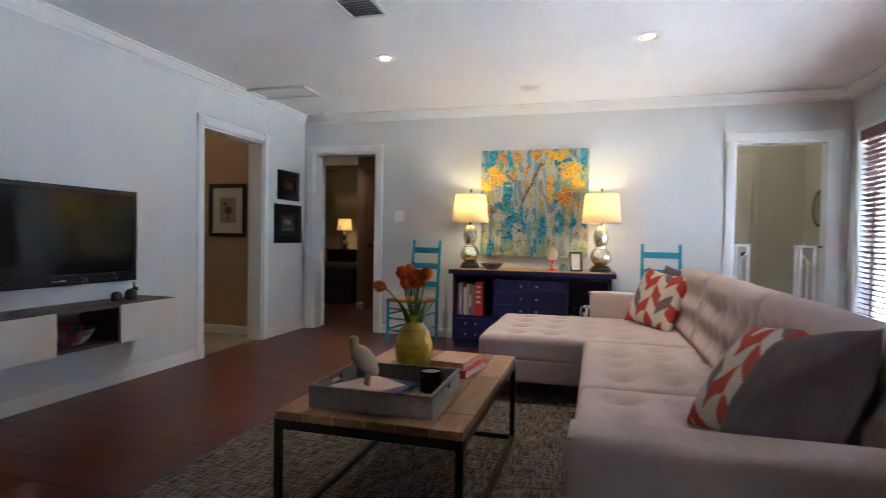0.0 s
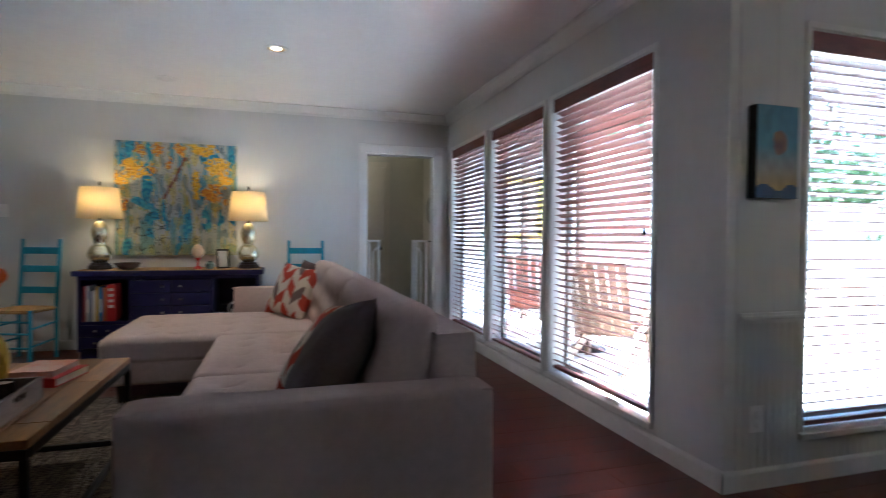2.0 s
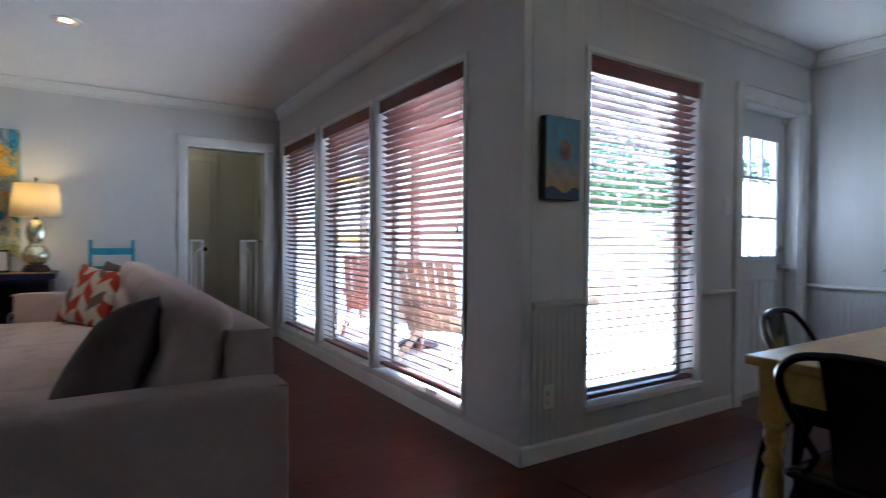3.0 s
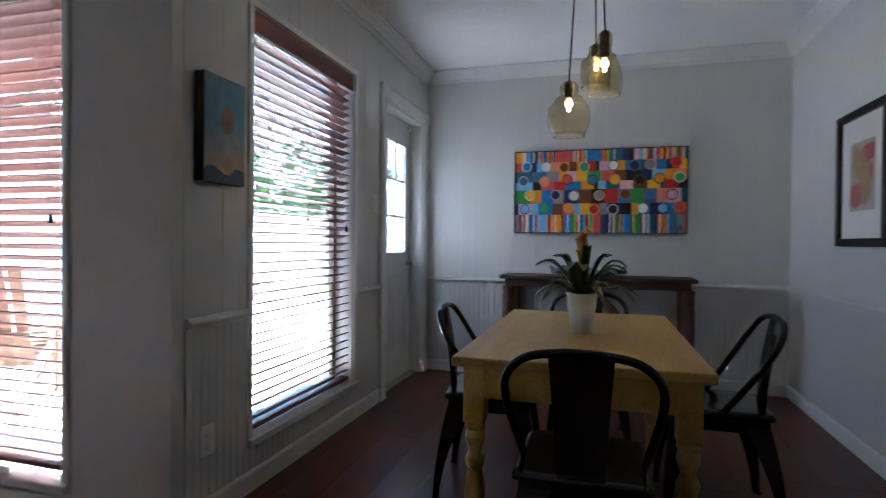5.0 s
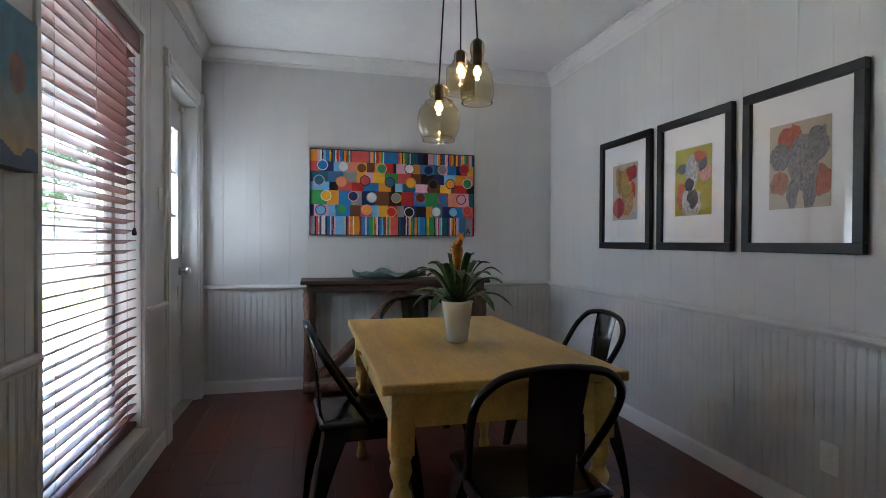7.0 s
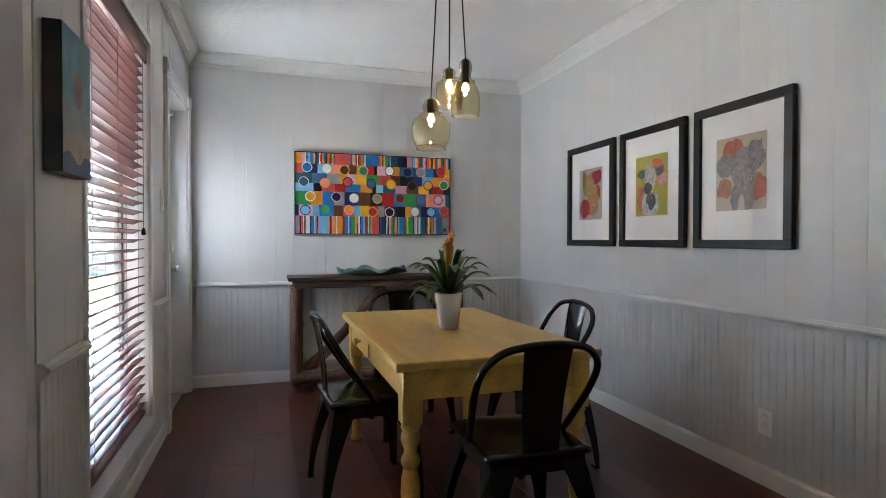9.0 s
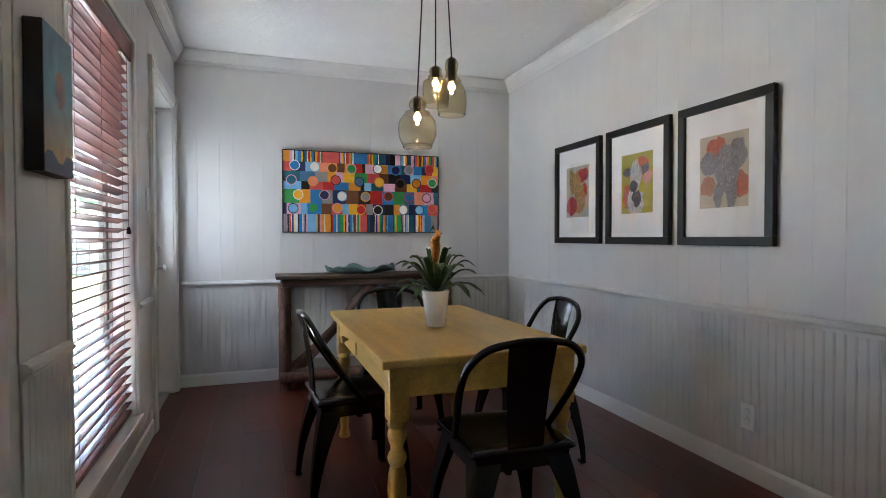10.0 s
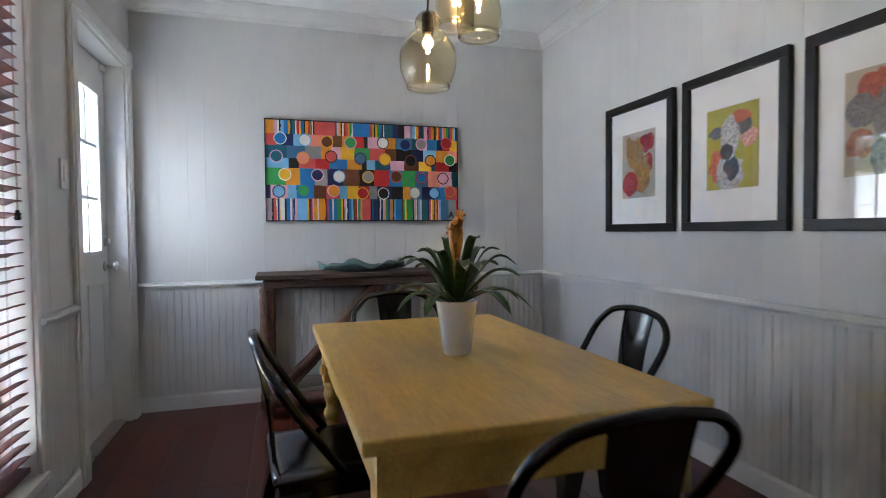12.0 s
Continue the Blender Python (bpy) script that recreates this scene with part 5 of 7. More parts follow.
# point lamps for the two added fixtures
lamp("back_room_fill_light", "POINT", (2.2, 7.45, HC - 0.16), DEN_W, (1.0, 0.88, 0.68), 0.06)
lamp("hall_fill_light", "POINT", (-3.2, 5.4, HC - 0.16), HALL_W, (1.0, 0.72, 0.42), 0.06)
M_DOORTAN = material("tan_door_paint", (0.62, 0.55, 0.42), 0.45, vary=0.03, scale=4)
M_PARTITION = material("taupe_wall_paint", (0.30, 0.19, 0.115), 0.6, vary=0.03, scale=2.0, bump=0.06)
M_DOORBROWN = material("brown_door_wood", (0.26, 0.13, 0.065), 0.5, vary=0.15, scale=5, stretch=(5, 5, 0.5))
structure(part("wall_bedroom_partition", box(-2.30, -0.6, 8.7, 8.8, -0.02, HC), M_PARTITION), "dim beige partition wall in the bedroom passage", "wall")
trim("baseboard", "y", 8.7, -1, BASE, -2.30, -2.12, "white painted baseboard")
def passage_door(name, label, mat, at, turn, wide, knob_x):
    d = thing(name, label, "door", at, turn, kind="structure")
    part("leaf", box(-wide / 2, wide / 2, -0.035, 0, 0.008, 2.0, 0.003), mat, d)
    fr = bmesh.new()
    box(-wide / 2 - 0.065, -wide / 2 - 0.004, -0.02, 0, 0, 2.005, bm=fr)
    box(wide / 2 + 0.004, wide / 2 + 0.065, -0.02, 0, 0, 2.005, bm=fr)
    box(-wide / 2 - 0.065, wide / 2 + 0.065, -0.02, 0, 2.005, 2.07, bm=fr)
    part("door_casing", fr, mat, d)
    part("door_knob", join(None, lathe([(0, 0), (0.026, 0), (0.026, 0.006), (0.01, 0.012), (0.01, 0.03), (0.026, 0.042), (0.026, 0.055), (0.014, 0.066), (0, 0.068)], 20), Matrix.Translation((knob_x, -0.035, 0.96)) @ Matrix.Rotation(radians(90), 4, "X")), M_BRONZE, d, smooth=True)
passage_door("door_5", "closed brown wooden door in the bedroom passage", M_DOORBROWN, (-1.74, 8.696, 0), 0, 0.76, -0.31)
passage_door("door_6", "closed cream painted door in the back room", M_DOORTAN, (2.42, 7.896, 0), 0, 0.76, 0.31)
d2 = thing("door_2", "white bedroom door standing open into the bedroom", "door", (BED[0] + 0.022, YF + W + 0.02, 0), 119, kind="structure")
part("leaf", box(0.0, 0.70, -0.02, 0.015, 0.008, 2.01, 0.003), M_TRIM, d2)
for z in (0.25, 1.0, 1.8):
    part("hinge", box(-0.012, 0.012, -0.026, -0.02, z - 0.045, z + 0.045, 0.002), M_STEEL, d2)
bed = thing("bed", "bed with dark bedspread in the dim bedroom", "bed", (-3.45, 9.9, 0))
M_SPREAD = material("dark_bedspread", (0.035, 0.02, 0.017), 0.9, vary=0.2, scale=10, bump=0.2)
part("frame", box(-0.9, 0.85, -0.8, 0.8, 0.0, 0.3, 0.02), M_SPREAD, bed)
part("mattress", join(None, softbox(1.74, 1.58, 0.3, 0.07, 0.02, cuts=10), Matrix.Translation((-0.02, 0, 0.44))), M_SPREAD, bed, smooth="all")
ns = thing("nightstand", "dark wooden nightstand beside the bed", "nightstand", (-3.5, 10.78, 0))
part("body", box(-0.3, 0.3, -0.18, 0.2, 0.1, 0.80, 0.005), M_SPREAD, ns)
part("top", box(-0.32, 0.32, -0.2, 0.21, 0.80, 0.83, 0.004), M_SPREAD, ns)
part("plinth", box(-0.29, 0.29, -0.17, 0.19, 0.0, 0.1), M_LEG, ns)
copy_thing(lamp_a, pose(-3.5, 10.72, 0.8305) @ Matrix.Scale(0.78, 4))
lamp("bedroom_lamp_light", "POINT", (-3.5, 10.72, 0.8305 + 0.45), BEDLAMP_W, (1.0, 0.70, 0.36), 0.03)
fan = thing("ceiling_fan", "dark bladed ceiling fan in the bedroom", "ceiling fan", (-3.75, 9.6, HC))
part("rod", tube([(0, 0, -0.26), (0, 0, 0)], 0.012, 10), M_BRONZE, fan)
part("motor", lathe([(0, -0.36), (0.07, -0.35), (0.09, -0.31), (0.08, -0.26), (0, -0.25)], 24), M_BRONZE, fan, smooth=True)
for k in range(5):
    bl = box(0.12, 0.66, -0.065, 0.065, -0.304, -0.296, 0.003)
    bl.transform(Matrix.Rotation(k * 2 * math.pi / 5 + 0.1, 4, "Z") @ Matrix.Rotation(radians(0), 4, "X"))
    part("blade", bl, M_LEG, fan)
mir = thing("round_mirror", "round mirror in a dark spiky metal frame on the wall", "mirror", (XW - 0.032, 7.485, 1.445), 90)
part("mirror_glass", join(None, lathe([(0, 0.008), (0.16, 0.008), (0.16, 0.0), (0, 0.0)], 40), Matrix.Rotation(radians(90), 4, "X")), material("mirror_silver", (0.9, 0.9, 0.9), 0.03, metal=1.0, vary=0.0, rough_vary=0.01), mir)
part("ring", tube([(0.175 * math.cos(k * math.pi / 24), -0.012, 0.175 * math.sin(k * math.pi / 24)) for k in range(48)], 0.018, 8, closed=True), M_IRON, mir, smooth=True)
for k in range(24):
    a = k * math.pi / 12
    r1 = 0.26 if k % 2 else 0.29
    sp = box(-0.02, 0.02, -0.018, -0.006, 0.185, r1, 0.002)
    sp.transform(Matrix.Rotation(a, 4, "Y"))
    part("spike", sp, M_IRON, mir)
gate = thing("pet_gate", "white metal walk-through pet gate standing open in the doorway", "gate", (2.765, 7.0, 0))
for x in (-0.30, -0.195, 0.205, 0.24, 0.36):
    part("post", box(x - 0.013, x + 0.013, -0.013, 0.013, 0.03, 1.05, 0.004), M_PLASTIC, gate)
for a, b in ((-0.32, -0.18), (0.19, 0.375)):
    part("top_bar", box(a, b, -0.016, 0.016, 1.05, 1.072, 0.004), M_PLASTIC, gate)
part("floor_bar", box(-0.335, 0.415, -0.013, 0.013, 0.0, 0.03, 0.004), M_PLASTIC, gate)
for s, x in ((1, -0.26), (-1, 0.30)):
    part("brace", tube([(x + 0.07 * s, 0, 1.04), (x + 0.06 * s, 0, 1.0), (x, 0, 0.93), (x, 0, 0.05)], 0.008, 8), M_PLASTIC, gate)
for x, b in ((-0.32, -0.338), (0.375, 0.418)):
    part("wall_spindle", tube([(x, 0, 1.06), (b, 0, 1.06)], 0.007, 8), M_BASEBLK, gate)


# ---- dining room ----
TURNED = [(0.030, 0.0), (0.034, 0.012), (0.030, 0.03), (0.024, 0.05), (0.028, 0.10), (0.036, 0.16), (0.040, 0.22), (0.036, 0.27), (0.028, 0.30), (0.036, 0.312), (0.040, 0.325), (0.036, 0.338), (0.027, 0.35), (0.026, 0.365), (0.036, 0.385), (0.040, 0.40), (0.037, 0.415), (0.033, 0.425), (0.040, 0.437), (0.036, 0.45)]
dt = thing("dining_table", "yellow distressed farmhouse dining table with turned legs", "table", (4.178, 1.468, 0), 0.4)
part("tabletop", box(-0.664, 0.664, -0.396, 0.396, 0.665, 0.698, 0.006), M_YEL, dt)
for a in ((-0.60, 0.60, -0.358, -0.340, 0.558, 0.665), (-0.60, 0.60, 0.340, 0.358, 0.558, 0.665), (-0.625, -0.607, -0.325, 0.325, 0.558, 0.665), (0.607, 0.625, -0.325, 0.325, 0.558, 0.665)):
    part("apron", box(*a, 0.002), M_YEL, dt)
dr = part("drawer", box(0.02, 0.42, 0.359, 0.366, 0.573, 0.653, 0.003), M_YEL, dt)
part("knob", join(None, lathe([(0, 0), (0.008, 0), (0.008, 0.012), (0.018, 0.02), (0.018, 0.03), (0.008, 0.036), (0, 0.037)], 18), Matrix.Translation((0.22, 0.366, 0.613)) @ Matrix.Rotation(radians(-90), 4, "X")), M_YEL, dr, smooth=True)
for x in (-0.594, 0.594):
    for y in (-0.328, 0.328):
        leg = lathe([(r * 0.86, z * 1.05) for r, z in TURNED], 24)
        box(-0.036, 0.036, -0.036, 0.036, 0.4725, 0.6645, 0.005, bm=leg)
        part("leg", join(None, leg, Matrix.Translation((x, y, 0.001))), M_YEL, dt, smooth=True)


def cafe_chair(at, turn):
    """Pressed sheet-metal cafe chair; it faces local -y."""
    ob = thing("metal_dining_chair", "black glossy metal cafe chair with hooped back", "chair", at, turn, group="chairs round the dining table")
    st = softbox(0.37, 0.37, 0.030, 0.014, 0.0, cuts=10)
    for v in st.verts:
        k = max(0, 1 - (v.co.x / 0.16) ** 2) * max(0, 1 - (v.co.y / 0.16) ** 2)
        v.co.z -= 0.008 * k
        if v.co.y < -0.15:
            v.co.y -= 0.02 * (1 - (v.co.x / 0.19) ** 2)
    part("seat", join(None, st, Matrix.Translation((0, 0, 0.438))), M_BLACK, ob, smooth="all")
    sk = bmesh.new()
    for a in ((-0.165, 0.165, -0.168, -0.164), (-0.165, 0.165, 0.164, 0.168), (-0.168, -0.164, -0.165, 0.165), (0.164, 0.168, -0.165, 0.165)):
        box(*a, 0.375, 0.43, bm=sk)
    part("skirt", sk, M_BLACK, ob)
    for sx in (-1, 1):
        for sy in (-1, 1):
            lg = bmesh.new()
            top, foot = Vector((sx * 0.162, sy * 0.162, 0.43)), Vector((sx * 0.212, sy * (0.225 if sy > 0 else 0.205), 0.0))
            rows = []
            for s in range(7):
                t = s / 6
                c = top.lerp(foot, t) + Vector((sx, sy, 0)) * 0.012 * math.sin(math.pi * t)
                w = 0.072 * (1 - t) ** 1.6 + 0.026
                rows.append([lg.verts.new(c + Vector(p)) for p in ((sx * -w, 0, 0), (sx * -w, sy * -0.004, 0), (sx * -0.006, sy * -0.006, 0), (sx * -0.004, sy * -w, 0), (0, sy * -w, 0), (0, 0, 0))])
            for a, b in zip(rows, rows[1:]):
                for k in range(6):
                    lg.faces.new((a[k], a[(k + 1) % 6], b[(k + 1) % 6], b[k]))
            lg.faces.new(rows[-1]), lg.faces.new(rows[0][::-1])
            bmesh.ops.bevel(lg, geom=[e for e in lg.edges if abs(e.verts[0].co.z - e.verts[1].co.z) > 0.02], offset=0.003, segments=1, affect="EDGES")
            leg = part("leg", lg, M_BLACK, ob, smooth=True)
            part("foot_cap", box(foot.x - sx * 0.024 - 0.015, foot.x - sx * 0.024 + 0.027 - 0.012, foot.y - sy * 0.012 - 0.014, foot.y - sy * 0.012 + 0.014, 0.0, 0.012, 0.003), M_DARKPL, leg)
    arc = [(-0.178, 0.0, 0.445), (-0.192, 0.06, 0.53), (-0.208, 0.135, 0.645), (-0.20, 0.185, 0.73), (-0.145, 0.212, 0.787), (-0.06, 0.222, 0.806), (0.0, 0.223, 0.809)]
    hoop = smooth_line(arc + [(-x, y, z) for x, y, z in arc[-2::-1]], 6)
    part("hoop", tube(hoop, 0.0125, 10), M_BLACK, ob, smooth=True)
    sp = bmesh.new()
    rows = []
    for s in range(9):
        t = s / 8
        w = 0.062 + 0.022 * t
        y, z = 0.17 + 0.052 * t - 0.02 * math.sin(math.pi * t) * 0.6, 0.44 + 0.362 * t
        rows.append([sp.verts.new((q * w, y + 0.012 * q * q - 0.006 + d, z)) for d in (0, 0.003) for q in ((-1, -0.85, -0.4, 0, 0.4, 0.85, 1) if d == 0 else (1, 0.85, 0.4, 0, -0.4, -0.85, -1))])
    n = len(rows[0])
    for a, b in zip(rows, rows[1:]):
        for k in range(n):
            sp.faces.new((a[k], a[(k + 1) % n], b[(k + 1) % n], b[k]))
    sp.faces.new(rows[0]), sp.faces.new(rows[-1][::-1])
    part("splat", sp, M_BLACK, ob, smooth=True)
    for z in (0.22,):
        part("cross_brace", tube([(-0.155, -0.15, z + 0.12), (0, 0, z + 0.16), (0.155, 0.15, z + 0.12)], 0.006, 6), M_BLACK, ob)
    return ob


c1 = cafe_chair((3.475, 1.44, 0.0), 90)
c1.scale.z = 0.97
copy_thing(c1, pose(4.18, 1.85, 0, 0, 0, 4))
copy_thing(c1, pose(4.24, 0.955, 0, 0, 0, 180))
copy_thing(c1, pose(4.88, 1.46, 0, 0, 0, -88))

# pot and bromeliad
pot = thing("plant_pot", "white glazed tapered ceramic pot on the dining table", "pot", (4.133, 1.472, 0.6985))
part("pot_body", lathe([(0, 0), (0.040, 0), (0.044, 0.004), (0.063, 0.156), (0.066, 0.160), (0.066, 0.166), (0.060, 0.166), (0.056, 0.144), (0, 0.144)], 40), M_POT, pot, smooth=True)
part("soil", lathe([(0, 0.1445), (0.0555, 0.1445), (0.0555, 0.149), (0, 0.152)], 28), M_SOIL, pot)
bro = thing("bromeliad_plant", "bromeliad with dark green strap leaves and orange bloom", "plant", (4.133, 1.472, 0.6985 + 0.152))
bro.scale = (1.1, 1.1, 1.12)
rl = random.Random(11)


def strap(length, rise, droop, width, ang, fold=0.35):
    bm = bmesh.new()
    rows = []
    for j in range(11):
        s = j / 10
        r = 0.008 + length * (s ** 0.9) * 0.92
        z = rise * math.sin(min(1.0, s * 1.15) * math.pi * 0.55) - droop * s ** 3
        w = width * (0.75 + 0.5 * s) * max(0.02, (1 - s ** 5) ** 0.6) * (1 if s < 1 else 0.05)
        rows.append([bm.verts.new((r, q * w, z + fold * w * abs(q) - (0.0015 if d else 0))) for d in (0, 1) for q in ((-1, -0.5, 0, 0.5, 1) if not d else (1, 0.5, 0, -0.5, -1))])
    n = len(rows[0])
    for a, b in zip(rows, rows[1:]):
        for k in range(n):
            bm.faces.new((a[k], a[(k + 1) % n], b[(k + 1) % n], b[k]))
    bm.transform(Matrix.Rotation(ang, 4, "Z"))
    return bm


for i in range(26):
    ring = i // 9
    ang = i * 2.39996 + rl.uniform(-0.2, 0.2)
    ln = (0.20, 0.185, 0.115)[ring] * rl.uniform(0.85, 1.15)
    part("leaf", strap(ln, (0.06, 0.13, 0.165)[ring] * rl.uniform(0.85, 1.15), (0.06, 0.03, 0.0)[ring] * rl.uniform(0.6, 1.4), 0.016, ang), M_BROM, bro, smooth="all")
bl = lathe([(0, 0.05), (0.008, 0.05), (0.009, 0.12), (0.018, 0.16), (0.022, 0.195), (0.016, 0.225), (0, 0.245)], 14)
part("flower_spike", bl, M_BLOOM, bro, "orange flower spike", smooth=True)
for k in range(7):
    br = strap(0.022, 0.055, 0.0, 0.012, k * 0.9, 0.6)
    br.transform(Matrix.Translation((0, 0, 0.13 + 0.012 * k)))
    part("bract", br, M_BLOOM, bro, smooth="all")
part("bract", join(None, strap(0.05, 0.07, 0.0, 0.006, 2.7, 0.6), Matrix.Translation((0, 0, 0.10))), M_BLOOM, bro, smooth="all")

# log console table
ctab = thing("log_console_table", "rustic console table of barked logs with plank top", "console table", (5.975, 1.45, 0))
for i in range(3):
    y0 = -0.175 + i * 0.117
    part("top_plank", box(y0 + 0.0008, y0 + 0.1162, -0.68, 0.68, 0.805, 0.832, 0.004), M_OLDTOP, ctab)
part("top_rail", box(-0.160, -0.125, -0.64, 0.64, 0.752, 0.805, 0.006), M_OLDTOP, ctab)
part("top_rail", box(0.12, 0.155, -0.64, 0.64, 0.752, 0.805, 0.006), M_OLDTOP, ctab)


def log(points, r, seed, name="log"):
    line = smooth_line(points, 10)
    bm = tube(line, r, 14)
    for v in bm.verts:
        v.co += 0.006 * noise.noise_vector(v.co * 22 + Vector((seed, 0, 0))) + 0.003 * noise.noise_vector(v.co * 60)
    return part(name, bm, M_BARKWOOD, ctab, smooth=True)


for i, (x, y) in enumerate(((-0.135, 0.62), (-0.135, -0.62), (0.13, 0.62), (0.13, -0.62))):
    log([(x, y, 0.0), (x + 0.004, y - 0.004, 0.4), (x, y, 0.753)], 0.042, i * 3.7, "log_leg")
log([(-0.12, 0.58, 0.14), (-0.115, 0.27, 0.43), (-0.12, 0.0, 0.745)], 0.030, 21, "log_brace")
log([(-0.12, -0.58, 0.14), (-0.115, -0.27, 0.43), (-0.12, 0.0, 0.745)], 0.030, 31, "log_brace")
log([(-0.12, 0.50, 0.15), (-0.05, 0.2, 0.45), (0.1, -0.02, 0.72)], 0.017, 41, "log_brace")
part("bottom_shelf", box(-0.155, 0.155, -0.64, 0.64, 0.125, 0.155, 0.004), M_GREYWOOD, ctab, "grey bottom shelf board")
log([(-0.165, -0.66, 0.10), (-0.165, 0, 0.105), (-0.165, 0.66, 0.10)], 0.040, 51, "log_rail")

# wavy verdigris dish
sd = bmesh.new()
rows = []
for j in range(8):
    s = j / 7
    ring = []
    for k in range(72):
        a = 2 * math.pi * k / 72
        wob = s ** 3 * (0.026 * math.sin(5 * a + 1) + 0.014 * math.sin(9 * a))
        ring.append(sd.verts.new(((0.02 + 0.09 * s) * math.cos(a) * (1 + 0.08 * math.sin(7 * a) * s), (0.04 + 0.235 * s) * math.sin(a), 0.004 + 0.045 * s ** 2.2 + wob * 0.7)))
    rows.append(ring)
for a, b in zip(rows, rows[1:]):
    for k in range(72):
        sd.faces.new((a[k], a[(k + 1) % 72], b[(k + 1) % 72], b[k]))
sd.faces.new(rows[0][::-1])
dish = part("wavy_dish", sd, M_TEAL, smooth="all")
dish.location = (5.95, 1.495, 0.8325)
dm = dish.modifiers.new("solid", "SOLIDIFY")
dm.thickness, dm.offset = 0.004, 1
tagged(dish, "long wavy verdigris green metal dish on the console table", "dish")

# patchwork painting of squares, circles and stripes: bands from the top down, each a run of colour letters and widths
PIGMENT = {"o": (0.78, 0.30, 0.015), "r": (0.58, 0.018, 0.018), "c": (0.68, 0.09, 0.08), "s": (0.80, 0.27, 0.16), "p": (0.72, 0.38, 0.50), "b": (0.02, 0.20, 0.55), "l": (0.20, 0.48, 0.74),
           "n": (0.015, 0.025, 0.13), "t": (0.015, 0.13, 0.19), "g": (0.05, 0.36, 0.085), "y": (0.85, 0.46, 0.015), "k": (0.014, 0.012, 0.012), "w": (0.78, 0.76, 0.73), "e": (0.28, 0.28, 0.29), "m": (0.17, 0.055, 0.018), "d": (0.06, 0.17, 0.33)}
BANDS = ((0.865, 1.0, "o4 p1.5 w1 k.7 l1.5 b2 y1 n1 t1.5 w.7 r1.2 y.8 b1.5 k.6 o1.5 r1 g.8 w.6 k.7 c10 t1 p1 y1 k.6 w1 r.8 c1 o1 g1 w.8 b8.5 c1 o1.2 k.7 y1 g1.5 b1 k.6 w.6 t4.5 n3 k3.2 p3.2 e1 l1.5 w.7 y1.2 r1 t2 p2 n.8 c1.2 o1.5 k.6 m1 y1 r1 b1 p.8 o1.5 g1 t1 c1.2 y.8 l1 n1"),
         (0.75, 0.865, "c6 n7 l8 s11 m4.5 o6 r5 k2 p9 o5 d9 t4 p4 b5.5 n3 r4 y4"),
         (0.625, 0.75, "t10 d9 e8 o5 p5 y7 g8 c8 m6 k8 n7 l7 o7 s5"),
         (0.525, 0.625, "l11 k5 c8 r7 b9 o7.5 k2.5 l4.5 t8 p7.5 m8 y7 t2 r8 k4.5"),
         (0.355, 0.525, "g9.5 o7 b7 e6.5 n8 m8.5 k7.5 r8 b7 g7.5 d7 s7 p6.5 t3"),
         (0.22, 0.355, "n2 p8 l4 b8.5 m6 c6.5 l4 y5.5 r5.5 e4 n7.5 k6 o4 d6 n7 b6 c6.5"),
         (0.0, 0.22, "p1 e2 k1 c1.5 w.6 n1 y.6 w2.5 k1 b2 w.8 e1 n.8 p1.5 l6 y1 k.6 r1.2 p.8 o2 w.7 o4 k.6 r1 b2.5 w.8 b2 g2.5 y1 k.8 p1 w.8 n1 b1.5 l1.2 m1.2 r1 w.6 g1.5 s1.2 c5 k.7 t1 n3 k1 w.8 n1.2 p1 y.8 g1.4 t1.2 s1 o1 k.7 l.8 b4 m1 g1 y1 g4 k.8 p1.2 w.8 r1 l1.2 w.8 t4 n1 c1 w.8 y1 m1 o1.2 k.6 p1 l1.2 d5 e5 r.8"))
RINGS = ("7/82/bw 19/81/wl 30/80/my 42/80/gp 59/81/wk 71/80/nb 80/81/ep 94/83/rc "
         "5/64/tp 18/63/so 32/65/ck 47/64/dn 60/64/yo 74/63/km 85/64/ok 96/65/gw "
         "9/46/yw 25/46/np 36/45/wl 51/45/ey 66/46/mc 80/45/br 92/45/pk "
         "6/29/ln 18/30/gb 33/30/op 48/28/ry 59/28/kw 76/29/we 87/29/ln 96/31/co ")


def patchwork():
    """Bands of patches with their edges in u, and the ringed discs that lie over them."""
    bands = []
    for v0, v1, run in BANDS:
        cells = [(q[0], float(q[1:])) for q in run.split()]
        total, u, out = sum(w for _, w in cells), 0.0, []
        for c, w in cells:
            u += w / total
            out.append((u, PIGMENT[c]))
        bands.append((v0, v1, out))
    discs = [(float(u) / 100, float(v) / 100, PIGMENT[c[0]], PIGMENT[c[1]]) for u, v, c in (q.split("/") for q in RINGS.split())]

    def colour(u, v):
        n = noise.noise(Vector((u * 26, v * 14, 4)))
        for du, dv, fill, ring in discs:
            d = math.hypot((u - du) * ART_W, (v - dv) * ART_H)
            if d < 0.040:
                c = fill if d < 0.0335 else ring
                return tuple(x * (1 + 0.10 * n) for x in c)
        w = u + 0.0016 * noise.noise(Vector((u * 40, v * 9, 1)))
        h = v + 0.004 * noise.noise(Vector((u * 9, v * 3, 8)))
        for v0, v1, out in bands:
            if v0 <= h < v1 or (v0 == 0 and h < v1) or (v1 == 1.0 and h >= v0):
                for edge, c in out:
                    if w < edge:
                        return tuple(x * (1 + 0.14 * n) for x in c)
                return out[-1][1]
        return PIGMENT["k"]

    return colour


